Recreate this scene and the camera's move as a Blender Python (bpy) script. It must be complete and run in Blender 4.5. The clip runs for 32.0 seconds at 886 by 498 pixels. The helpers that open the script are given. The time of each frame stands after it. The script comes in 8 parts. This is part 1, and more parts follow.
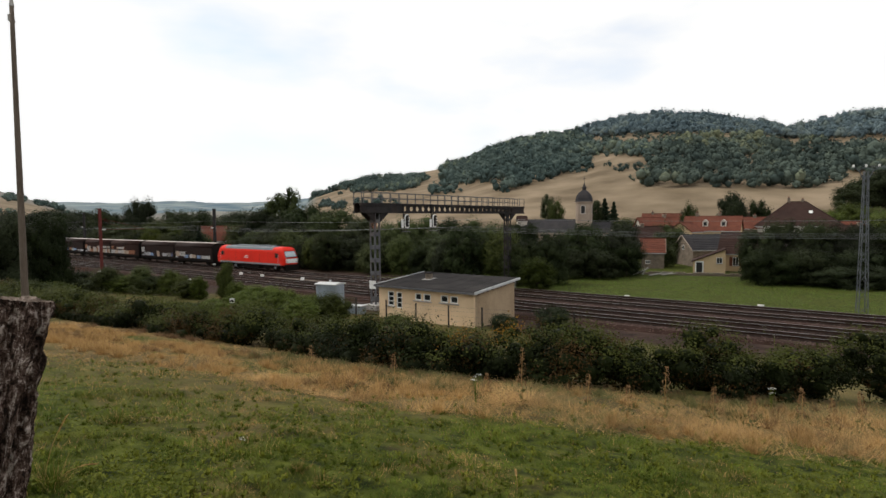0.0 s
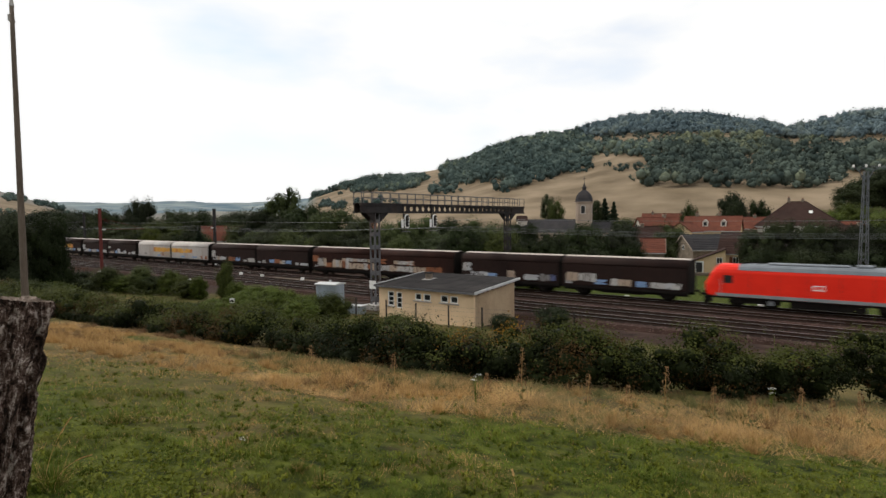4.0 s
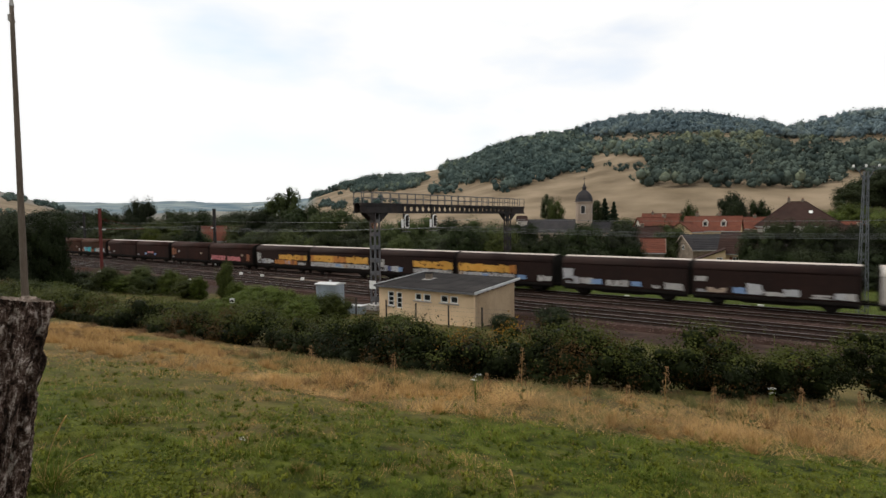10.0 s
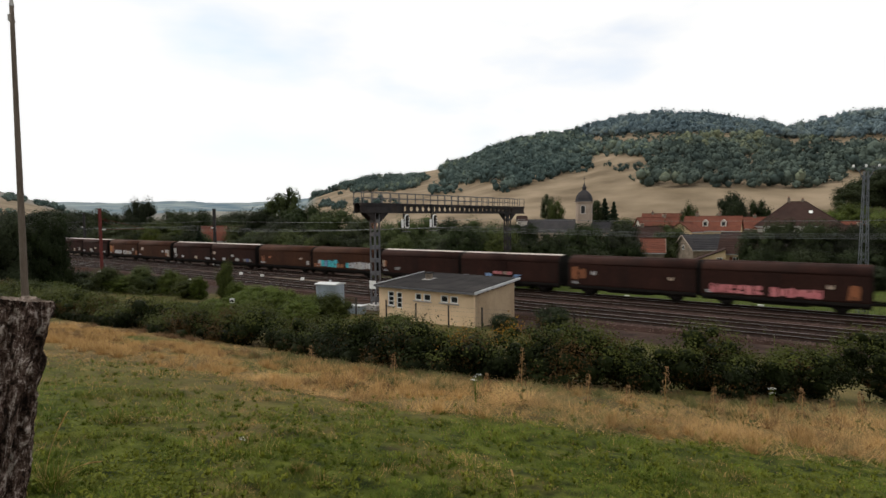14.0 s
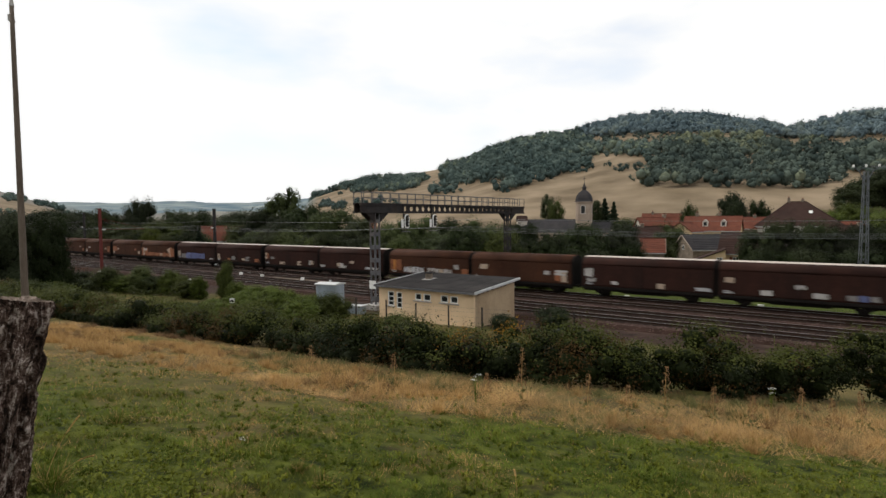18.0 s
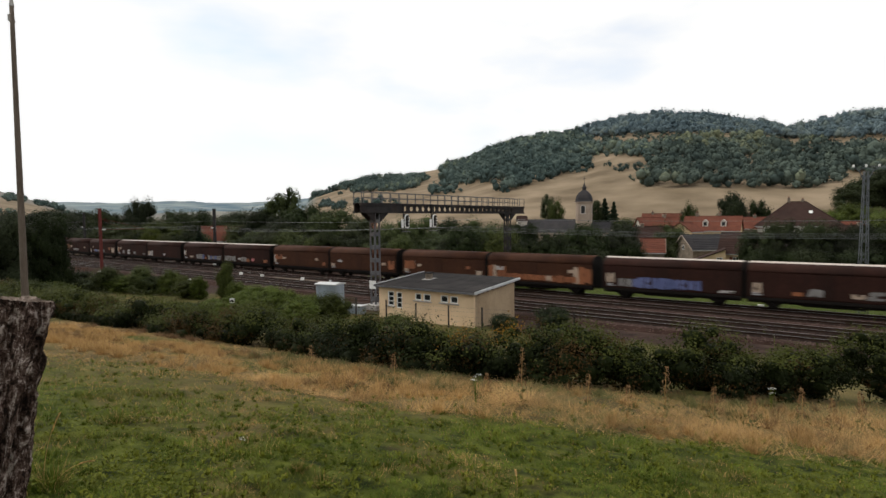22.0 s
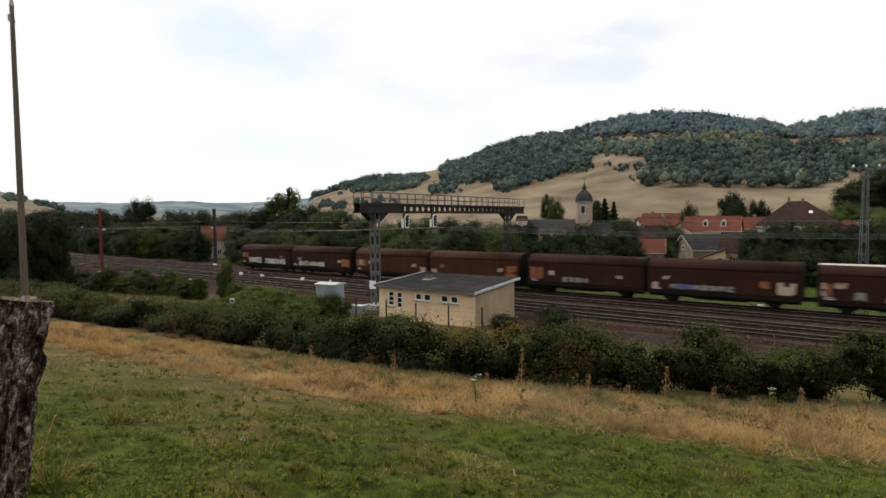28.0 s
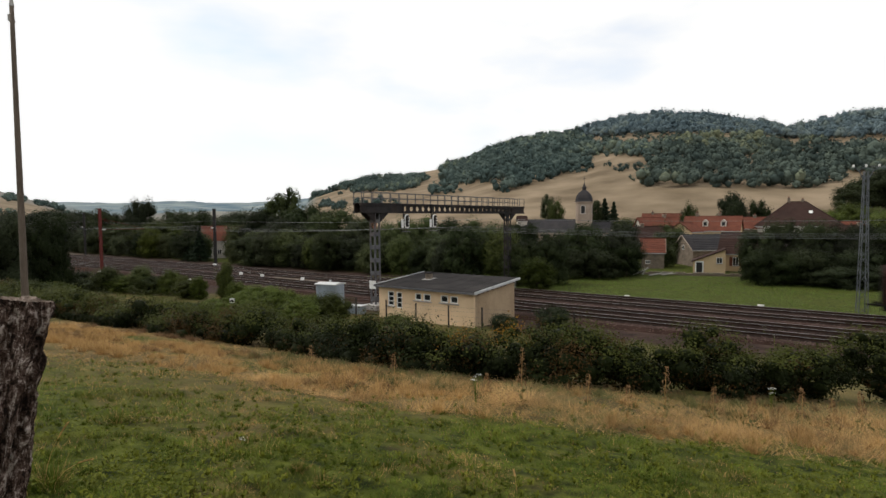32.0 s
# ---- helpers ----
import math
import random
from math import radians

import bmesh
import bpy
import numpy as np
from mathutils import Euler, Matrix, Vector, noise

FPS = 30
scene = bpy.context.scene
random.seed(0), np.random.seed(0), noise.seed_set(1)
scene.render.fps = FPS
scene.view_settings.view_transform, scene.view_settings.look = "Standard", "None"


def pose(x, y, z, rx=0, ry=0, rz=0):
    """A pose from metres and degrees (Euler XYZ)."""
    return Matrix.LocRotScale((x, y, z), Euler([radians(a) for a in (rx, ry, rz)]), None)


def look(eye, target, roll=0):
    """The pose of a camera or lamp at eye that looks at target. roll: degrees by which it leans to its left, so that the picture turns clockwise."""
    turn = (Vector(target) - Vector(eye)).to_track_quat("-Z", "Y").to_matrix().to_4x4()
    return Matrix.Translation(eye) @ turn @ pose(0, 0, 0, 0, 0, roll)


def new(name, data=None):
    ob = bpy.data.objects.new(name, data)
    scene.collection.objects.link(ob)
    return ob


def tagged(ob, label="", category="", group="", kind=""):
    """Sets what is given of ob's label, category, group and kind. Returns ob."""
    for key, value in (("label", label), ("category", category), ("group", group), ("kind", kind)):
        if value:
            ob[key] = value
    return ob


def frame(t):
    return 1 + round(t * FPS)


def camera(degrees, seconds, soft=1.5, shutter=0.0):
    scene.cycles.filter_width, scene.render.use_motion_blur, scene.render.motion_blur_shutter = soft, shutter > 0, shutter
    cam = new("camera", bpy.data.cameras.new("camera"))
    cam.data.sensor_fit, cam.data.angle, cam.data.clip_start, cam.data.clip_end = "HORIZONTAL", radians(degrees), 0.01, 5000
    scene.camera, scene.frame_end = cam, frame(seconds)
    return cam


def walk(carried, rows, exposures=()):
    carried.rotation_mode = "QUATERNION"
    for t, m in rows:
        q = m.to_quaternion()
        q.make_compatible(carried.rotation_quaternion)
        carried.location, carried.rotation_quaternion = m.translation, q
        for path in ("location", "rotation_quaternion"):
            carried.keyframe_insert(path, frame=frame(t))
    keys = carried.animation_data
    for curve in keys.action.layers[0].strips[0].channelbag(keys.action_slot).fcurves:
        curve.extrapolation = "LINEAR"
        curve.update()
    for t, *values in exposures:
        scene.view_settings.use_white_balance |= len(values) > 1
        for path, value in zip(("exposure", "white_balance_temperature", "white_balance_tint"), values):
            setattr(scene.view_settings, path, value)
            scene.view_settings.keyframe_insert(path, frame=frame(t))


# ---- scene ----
# World: x runs along the railway (the train's way), y away from the camera across the tracks, z up; rail tops at z = 0.
EYE = (0.0, 0.0, 8.35)
cam = camera(76.2, 32.0, soft=1.5, shutter=0.6)
VIEW = Matrix.Translation(EYE) @ Matrix.Rotation(radians(36.55), 4, "Z") @ pose(0, 0, 0, 90 - 3.09, 0, 0) @ pose(0, 0, 0, 0, 0, -0.46)
walk(cam, [(0.0, VIEW), (32.0, VIEW)])
scene.view_settings.exposure = -0.43

# ---------------------------------------------------------------- light
SUN_EL, SUN_AZ = 52.0, 252.0
world = bpy.data.worlds.new("sky")
scene.world = world
world.use_nodes = True
wn, wl = world.node_tree.nodes, world.node_tree.links
wn.clear()
w_out, w_bg = wn.new("ShaderNodeOutputWorld"), wn.new("ShaderNodeBackground")
w_sky = wn.new("ShaderNodeTexSky")
w_sky.sky_type, w_sky.sun_disc = "NISHITA", False
w_sky.sun_elevation, w_sky.sun_rotation = radians(SUN_EL), radians(SUN_AZ)
w_gain = wn.new("ShaderNodeVectorMath")
w_gain.operation = "SCALE"
w_gain.inputs["Scale"].default_value = 0.26
w_tc, w_map, w_noise, w_ramp, w_mix = (wn.new("ShaderNodeTexCoord"), wn.new("ShaderNodeMapping"), wn.new("ShaderNodeTexNoise"),
                                       wn.new("ShaderNodeValToRGB"), wn.new("ShaderNodeMix"))
w_map.inputs["Scale"].default_value = (1.0, 1.0, 3.2)
w_noise.inputs["Scale"].default_value = 2.2
w_noise.inputs["Detail"].default_value = 5.0
w_ramp.color_ramp.elements[0].position, w_ramp.color_ramp.elements[1].position = 0.30, 0.46
w_ramp.color_ramp.elements[0].color = (0.54, 0.54, 0.54, 1)
w_mix.data_type = "RGBA"
w_mix.inputs["B"].default_value = (1.36, 1.36, 1.35, 1)
wl.new(w_sky.outputs["Color"], w_gain.inputs[0])
wl.new(w_tc.outputs["Generated"], w_map.inputs["Vector"])
wl.new(w_map.outputs["Vector"], w_noise.inputs["Vector"])
wl.new(w_noise.outputs["Fac"], w_ramp.inputs["Fac"])
wl.new(w_ramp.outputs["Color"], w_mix.inputs["Factor"])
wl.new(w_gain.outputs["Vector"], w_mix.inputs["A"])
wl.new(w_mix.outputs["Result"], w_bg.inputs["Color"])
w_bg.inputs["Strength"].default_value = 1.0
wl.new(w_bg.outputs["Background"], w_out.inputs["Surface"])

sun = new("sun", bpy.data.lights.new("sun", "SUN"))
sun.data.energy, sun.data.angle, sun.data.color = 2.4, radians(8), (1.0, 0.93, 0.82)
SUN_WAY = Vector((math.sin(radians(SUN_AZ)) * math.cos(radians(SUN_EL)), math.cos(radians(SUN_AZ)) * math.cos(radians(SUN_EL)), math.sin(radians(SUN_EL))))
sun.matrix_world = look(SUN_WAY * 300, (0, 0, 0))


# ---------------------------------------------------------------- materials
def surface(name, a, b, scale=3.0, fine=40.0, rough=0.8, metal=0.0, bump=0.2, spread=0.0, leaf=0.0, spec=0.3, stretch=(1, 1, 1), stain=0.0, grime=(0.05, 0.045, 0.04), per="", vary=0.0):
    """Two colours mixed by a broad and a fine noise; spread varies pieces among themselves, leaf lets light through, stain lays patches of grime."""
    m = bpy.data.materials.new(name)
    m.use_nodes = True
    n, l = m.node_tree.nodes, m.node_tree.links
    p = n["Principled BSDF"]
    p.inputs["Roughness"].default_value, p.inputs["Metallic"].default_value = rough, metal
    p.inputs["Specular IOR Level"].default_value = spec
    tc, mp = n.new("ShaderNodeTexCoord"), n.new("ShaderNodeMapping")
    mp.inputs["Scale"].default_value = stretch
    l.new(tc.outputs["Object"], mp.inputs["Vector"])
    n1, n2 = n.new("ShaderNodeTexNoise"), n.new("ShaderNodeTexNoise")
    for nn, s, d in ((n1, scale, 4.0), (n2, fine, 3.0)):
        nn.inputs["Scale"].default_value, nn.inputs["Detail"].default_value = s, d
        l.new(mp.outputs["Vector"], nn.inputs["Vector"])
    mean = n.new("ShaderNodeMath")
    mean.operation = "MULTIPLY_ADD"
    mean.inputs[1].default_value = 0.45
    half = n.new("ShaderNodeMath")
    half.operation = "MULTIPLY"
    half.inputs[1].default_value = 0.55
    l.new(n1.outputs["Fac"], half.inputs[0])
    l.new(n2.outputs["Fac"], mean.inputs[0])
    l.new(half.outputs[0], mean.inputs[2])
    wide = n.new("ShaderNodeMapRange")
    wide.inputs["From Min"].default_value, wide.inputs["From Max"].default_value = 0.33, 0.67
    l.new(mean.outputs[0], wide.inputs["Value"])
    mix = n.new("ShaderNodeMix")
    mix.data_type = "RGBA"
    mix.inputs["A"].default_value, mix.inputs["B"].default_value = (*a, 1), (*b, 1)
    fac = wide.outputs["Result"]
    if spread:
        r = n.new("ShaderNodeObjectInfo" if per == "object" else "ShaderNodeNewGeometry")
        rnd = r.outputs["Random"] if per == "object" else r.outputs["Random Per Island"]
        k = n.new("ShaderNodeMix")
        k.inputs["Factor"].default_value = spread
        l.new(fac, k.inputs["A"])
        l.new(rnd, k.inputs["B"])
        fac = k.outputs["Result"]
    l.new(fac, mix.inputs["Factor"])
    colour = mix.outputs["Result"]
    if stain:
        n3 = n.new("ShaderNodeTexNoise")
        n3.inputs["Scale"].default_value, n3.inputs["Detail"].default_value = scale * 0.45, 6.0
        l.new(mp.outputs["Vector"], n3.inputs["Vector"])
        r3 = n.new("ShaderNodeMapRange")
        r3.inputs["From Min"].default_value, r3.inputs["From Max"].default_value, r3.inputs["To Max"].default_value = 0.5, 0.72, stain
        l.new(n3.outputs["Fac"], r3.inputs["Value"])
        m3 = n.new("ShaderNodeMix")
        m3.data_type = "RGBA"
        m3.inputs["B"].default_value = (*grime, 1)
        l.new(r3.outputs["Result"], m3.inputs["Factor"])
        l.new(colour, m3.inputs["A"])
        colour = m3.outputs["Result"]
    if vary:
        who, hs = n.new("ShaderNodeObjectInfo"), n.new("ShaderNodeHueSaturation")
        for key, lo, hi, at in (("Value", 1 - vary, 1 + vary, 1.0), ("Hue", 0.505, 0.485, 7.31), ("Saturation", 1.15, 0.8, 3.77)):
            q, f, rg = n.new("ShaderNodeMath"), n.new("ShaderNodeMath"), n.new("ShaderNodeMapRange")
            q.operation, f.operation = "MULTIPLY", "FRACT"
            q.inputs[1].default_value = at
            rg.inputs["To Min"].default_value, rg.inputs["To Max"].default_value = lo, hi
            l.new(who.outputs["Random"], q.inputs[0])
            l.new(q.outputs[0], f.inputs[0])
            l.new(f.outputs[0], rg.inputs["Value"])
            l.new(rg.outputs["Result"], hs.inputs[key])
        l.new(colour, hs.inputs["Color"])
        colour = hs.outputs["Color"]
    l.new(colour, p.inputs["Base Color"])
    if bump:
        bp = n.new("ShaderNodeBump")
        bp.inputs["Strength"].default_value, bp.inputs["Distance"].default_value = bump, 0.02
        l.new(mean.outputs[0], bp.inputs["Height"])
        l.new(bp.outputs["Normal"], p.inputs["Normal"])
    if leaf:
        tr, add = n.new("ShaderNodeBsdfTranslucent"), n.new("ShaderNodeMixShader")
        add.inputs["Fac"].default_value = leaf
        l.new(colour, tr.inputs["Color"])
        l.new(p.outputs["BSDF"], add.inputs[1])
        l.new(tr.outputs["BSDF"], add.inputs[2])
        l.new(add.outputs["Shader"], n["Material Output"].inputs["Surface"])
    return m


# near-black to light spans put crown shade and lit leaves into the colour
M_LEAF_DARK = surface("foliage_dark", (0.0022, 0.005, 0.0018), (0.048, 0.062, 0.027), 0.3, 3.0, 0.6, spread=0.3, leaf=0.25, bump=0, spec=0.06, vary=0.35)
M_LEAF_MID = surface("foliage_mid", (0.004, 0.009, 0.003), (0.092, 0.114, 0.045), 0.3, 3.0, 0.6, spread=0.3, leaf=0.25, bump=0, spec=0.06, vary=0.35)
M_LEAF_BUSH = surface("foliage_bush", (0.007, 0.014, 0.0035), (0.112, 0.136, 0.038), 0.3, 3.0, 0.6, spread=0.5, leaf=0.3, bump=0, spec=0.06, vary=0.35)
M_LEAF_LIGHT = surface("foliage_light", (0.035, 0.054, 0.010), (0.135, 0.17, 0.036), 0.4, 3.0, 0.6, spread=0.5, leaf=0.3, bump=0, spec=0.08)
M_CONIFER = surface("conifer_needles", (0.010, 0.020, 0.012), (0.03, 0.045, 0.022), 0.4, 3.0, 0.6, spread=0.5, leaf=0.15, bump=0, spec=0.08)
# one leaf in two copies: shade painted dark, lit tops painted light
M_BRAMBLE_SHADED = surface("bramble_shaded_leaves", (0.0018, 0.0032, 0.0009), (0.022, 0.030, 0.008), 0.8, 2.5, 0.55, spread=0.12, leaf=0.15, bump=0, spec=0.05)
M_BRAMBLE_LIT = surface("bramble_tips", (0.012, 0.018, 0.004), (0.092, 0.102, 0.024), 0.8, 2.5, 0.55, spread=0.12, leaf=0.2, bump=0, spec=0.05)
M_BRAMBLE_RED = surface("bramble_reddened", (0.030, 0.017, 0.006), (0.095, 0.055, 0.018), 0.5, 4.0, 0.6, spread=0.55, leaf=0.25, bump=0, spec=0.08)
M_YELLOWLEAF = surface("turning_leaves", (0.11, 0.06, 0.010), (0.33, 0.175, 0.022), 0.5, 4.0, 0.6, spread=0.6, leaf=0.3, bump=0, spec=0.08)
M_BARK = surface("tree_bark", (0.03, 0.025, 0.02), (0.10, 0.08, 0.06), 1.5, 14.0, 0.9, bump=0.6, stretch=(1, 1, 0.3))
M_GRASS = surface("grass_blades", (0.010, 0.030, 0.0025), (0.188, 0.232, 0.036), 1.5, 6.0, 0.7, spread=0.25, leaf=0.25, bump=0, spec=0.08, stain=0.6, grime=(0.12, 0.09, 0.026))
M_DRYGRASS = surface("dry_grass", (0.14, 0.076, 0.026), (0.68, 0.44, 0.185), 0.9, 5.0, 0.8, spread=0.4, leaf=0.25, bump=0, spec=0.08)
M_RAIL = surface("rail_steel", (0.02, 0.011, 0.008), (0.045, 0.027, 0.020), 2.0, 30.0, 0.8, metal=0.1, bump=0.1, spec=0.1)
M_RAILTOP = surface("polished_rail_head", (0.22, 0.205, 0.20), (0.38, 0.36, 0.35), 0.6, 30.0, 0.38, metal=1.0, bump=0.02)
M_BALLAST = surface("ballast", (0.018, 0.010, 0.008), (0.058, 0.034, 0.027), 0.5, 9.0, 0.95, bump=1.0, stain=0.5, grime=(0.021, 0.012, 0.0095), spec=0.06)
M_DARKBED = surface("dark_track_bed", (0.005, 0.0038, 0.0034), (0.019, 0.0125, 0.0105), 0.6, 9.0, 0.95, bump=1.0, spec=0.04)
M_STONE = surface("ballast_stones", (0.018, 0.011, 0.009), (0.19, 0.135, 0.12), 0.5, 9.0, 0.9, spread=0.7, bump=0.3, spec=0.06)
M_SLEEPER = surface("sleepers", (0.009, 0.0065, 0.006), (0.030, 0.021, 0.018), 1.0, 12.0, 0.9, spread=0.4, spec=0.05)
M_RENDER = surface("cream_render", (0.60, 0.425, 0.26), (0.76, 0.575, 0.38), 0.7, 25.0, 0.9, bump=0.15, stain=0.3, grime=(0.38, 0.28, 0.18))
M_RENDER_DARKER = surface("darker_render", (0.27, 0.19, 0.12), (0.46, 0.345, 0.22), 0.6, 20.0, 0.95, bump=0.2, stain=0.7, grime=(0.21, 0.15, 0.095), stretch=(1, 1, 0.4))
M_FELT = surface("roofing_felt", (0.015, 0.014, 0.015), (0.04, 0.037, 0.036), 0.8, 16.0, 0.95, spec=0.06, bump=0.2, stain=0.4, grime=(0.065, 0.06, 0.055))
M_ZINC = surface("pale_metal_edge", (0.42, 0.43, 0.44), (0.58, 0.58, 0.58), 1.5, 20.0, 0.5, metal=0.2, bump=0.05)
M_WHITE = surface("white_paint", (0.66, 0.66, 0.64), (0.80, 0.80, 0.78), 1.5, 30.0, 0.6, bump=0.05)
M_GLASSDARK = surface("window_glass", (0.012, 0.013, 0.014), (0.03, 0.032, 0.034), 1.0, 5.0, 0.2, bump=0, spec=0.35)
M_CONCRETE = surface("concrete", (0.26, 0.25, 0.235), (0.42, 0.40, 0.38), 1.2, 25.0, 0.9, bump=0.3, stain=0.4, grime=(0.14, 0.13, 0.12))
M_CABINET = surface("galvanised_cabinet", (0.20, 0.24, 0.275), (0.36, 0.41, 0.45), 1.2, 18.0, 0.6, metal=0.2, bump=0.08, stain=0.5, grime=(0.15, 0.15, 0.145), stretch=(2.5, 2.5, 0.6))
M_GANTRY = surface("gantry_steel", (0.014, 0.013, 0.014), (0.045, 0.041, 0.041), 1.0, 12.0, 0.75, metal=0.1, bump=0.2, spec=0.15, stain=0.5, grime=(0.06, 0.036, 0.026))
M_GANTRYGREY = surface("weathered_steel", (0.06, 0.062, 0.07), (0.15, 0.15, 0.158), 1.0, 12.0, 0.7, metal=0.2, bump=0.2, stain=0.5, grime=(0.10, 0.07, 0.05))
M_REDMAST = surface("red_oxide_paint", (0.075, 0.012, 0.009), (0.14, 0.024, 0.018), 1.0, 12.0, 0.7, bump=0.1)
M_WIRE = surface("weathered_wire", (0.10, 0.105, 0.11), (0.18, 0.19, 0.19), 1.0, 6.0, 0.5, metal=0.3, bump=0)
M_PYLON = surface("galvanised_lattice", (0.08, 0.09, 0.10), (0.15, 0.16, 0.175), 1.0, 9.0, 0.6, metal=0.3, bump=0.05)
M_POLE = surface("grey_pole_wood", (0.06, 0.045, 0.034), (0.15, 0.118, 0.093), 1.2, 18.0, 0.9, bump=0.4, stretch=(3, 3, 0.25))


def bark_material():
    """Weathered bark: long dark cracks between pale flaking plates."""
    m = bpy.data.materials.new("flaky_bark")
    m.use_nodes = True
    n, l = m.node_tree.nodes, m.node_tree.links
    p = n["Principled BSDF"]
    p.inputs["Roughness"].default_value, p.inputs["Specular IOR Level"].default_value = 0.95, 0.1
    tc = n.new("ShaderNodeTexCoord")
    outs = []
    for stretch, detail, twist in (((34, 34, 13), 9.0, 1.1), ((46, 46, 60), 8.0, 1.2), ((14, 14, 9), 5.0, 0.6)):
        mp, t = n.new("ShaderNodeMapping"), n.new("ShaderNodeTexNoise")
        mp.inputs["Scale"].default_value = stretch
        t.inputs["Scale"].default_value, t.inputs["Detail"].default_value, t.inputs["Roughness"].default_value, t.inputs["Distortion"].default_value = 1.0, detail, 0.62, twist
        l.new(tc.outputs["Object"], mp.inputs["Vector"])
        l.new(mp.outputs["Vector"], t.inputs["Vector"])
        outs.append(t.outputs["Fac"])
    total = None
    for k, weight in enumerate((0.5, 0.28, 0.22)):
        q = n.new("ShaderNodeMath")
        q.operation = "MULTIPLY_ADD"
        q.inputs[1].default_value = weight
        q.inputs[2].default_value = 0.0
        l.new(outs[k], q.inputs[0])
        if total is not None:
            l.new(total, q.inputs[2])
        total = q.outputs[0]
    ramp = n.new("ShaderNodeValToRGB")
    e = ramp.color_ramp.elements
    e[0].position, e[0].color = 0.45, (0.014, 0.009, 0.007, 1)
    e[1].position, e[1].color = 0.575, (0.42, 0.355, 0.32, 1)
    for at, c in ((0.487, (0.062, 0.037, 0.028, 1)), (0.528, (0.135, 0.092, 0.076, 1))):
        e.new(at).color = c
    l.new(total, ramp.inputs["Fac"])
    l.new(ramp.outputs["Color"], p.inputs["Base Color"])
    bp = n.new("ShaderNodeBump")
    bp.inputs["Strength"].default_value, bp.inputs["Distance"].default_value = 1.0, 0.05
    l.new(total, bp.inputs["Height"])
    l.new(bp.outputs["Normal"], p.inputs["Normal"])
    return m


M_POSTBARK = bark_material()
M_POSTTOP = surface("sawn_end_grain", (0.09, 0.065, 0.05), (0.27, 0.21, 0.17), 30.0, 120.0, 0.95, bump=0.8)
M_BROWN = surface("brown_wagon_paint", (0.016, 0.0075, 0.0058), (0.046, 0.0185, 0.0132), 0.5, 7.0, 0.78, bump=0.05, spec=0.08, stain=0.7, grime=(0.015, 0.0095, 0.008), stretch=(1, 1, 0.5))
M_DARK = surface("dark_brown_wagon_paint", (0.014, 0.0075, 0.0065), (0.03, 0.0155, 0.012), 0.5, 7.0, 0.75, bump=0.05, spec=0.1, stain=0.5, grime=(0.014, 0.011, 0.010), stretch=(1, 1, 0.5))
M_RUST = surface("faded_wagon_paint", (0.026, 0.0115, 0.0075), (0.078, 0.032, 0.0165), 0.5, 7.0, 0.78, bump=0.05, spec=0.08, stain=0.6, grime=(0.024, 0.013, 0.0095), stretch=(1, 1, 0.5))
M_PALE = surface("dirty_white_wagon_paint", (0.33, 0.31, 0.29), (0.54, 0.51, 0.48), 0.6, 6.0, 0.65, bump=0.05, stain=0.6, grime=(0.23, 0.18, 0.155), stretch=(1, 1, 0.4))
M_ROOFPALE = surface("dusty_wagon_roof", (0.34, 0.29, 0.25), (0.52, 0.46, 0.41), 0.6, 8.0, 0.75, bump=0.05, stretch=(0.3, 1, 1))
M_GEAR = surface("grimy_running_gear", (0.006, 0.005, 0.0045), (0.016, 0.013, 0.011), 1.5, 14.0, 0.9, bump=0.2, spec=0.1)
M_RED = surface("red_engine_paint", (0.68, 0.018, 0.007), (0.78, 0.028, 0.011), 0.7, 9.0, 0.5, bump=0.02, spec=0.2)
M_ROOFGREY = surface("grey_engine_roof", (0.11, 0.125, 0.145), (0.18, 0.20, 0.22), 0.9, 8.0, 0.6, bump=0.05)
M_SILL = surface("grey_engine_sill", (0.16, 0.17, 0.18), (0.27, 0.28, 0.29), 0.9, 8.0, 0.6, bump=0.05)
M_TILE_RED = surface("red_roof_tiles", (0.075, 0.030, 0.022), (0.205, 0.078, 0.052), 0.5, 5.0, 0.9, bump=0.3, spread=0.35, stain=0.65, grime=(0.085, 0.048, 0.038), spec=0.06)
M_TILE_BROWN = surface("brown_roof_tiles", (0.024, 0.0145, 0.013), (0.062, 0.037, 0.031), 0.5, 5.0, 0.9, bump=0.3, spread=0.35, stain=0.5, grime=(0.034, 0.026, 0.023), spec=0.06)
M_SLATE = surface("slate_roof", (0.022, 0.022, 0.024), (0.058, 0.055, 0.058), 0.5, 5.0, 0.85, bump=0.2, spread=0.35, stain=0.4, grime=(0.06, 0.05, 0.045), spec=0.06)
M_WALLSTONE = surface("rubble_stone_wall", (0.10, 0.08, 0.062), (0.25, 0.20, 0.155), 1.6, 6.0, 0.95, bump=0.8, stain=0.5, grime=(0.10, 0.085, 0.068))
M_WALLCREAM = surface("cream_house_wall", (0.48, 0.35, 0.20), (0.60, 0.45, 0.28), 0.5, 9.0, 0.95, bump=0.1, stain=0.3, grime=(0.40, 0.30, 0.19))
M_WALLWHITE = surface("pale_house_wall", (0.42, 0.38, 0.34), (0.55, 0.51, 0.46), 0.5, 9.0, 0.95, bump=0.1, stain=0.3, grime=(0.42, 0.37, 0.30))
M_LIME = surface("dressed_limestone", (0.25, 0.19, 0.15), (0.37, 0.30, 0.245), 0.6, 9.0, 0.9, bump=0.2, stain=0.3, grime=(0.32, 0.26, 0.20))
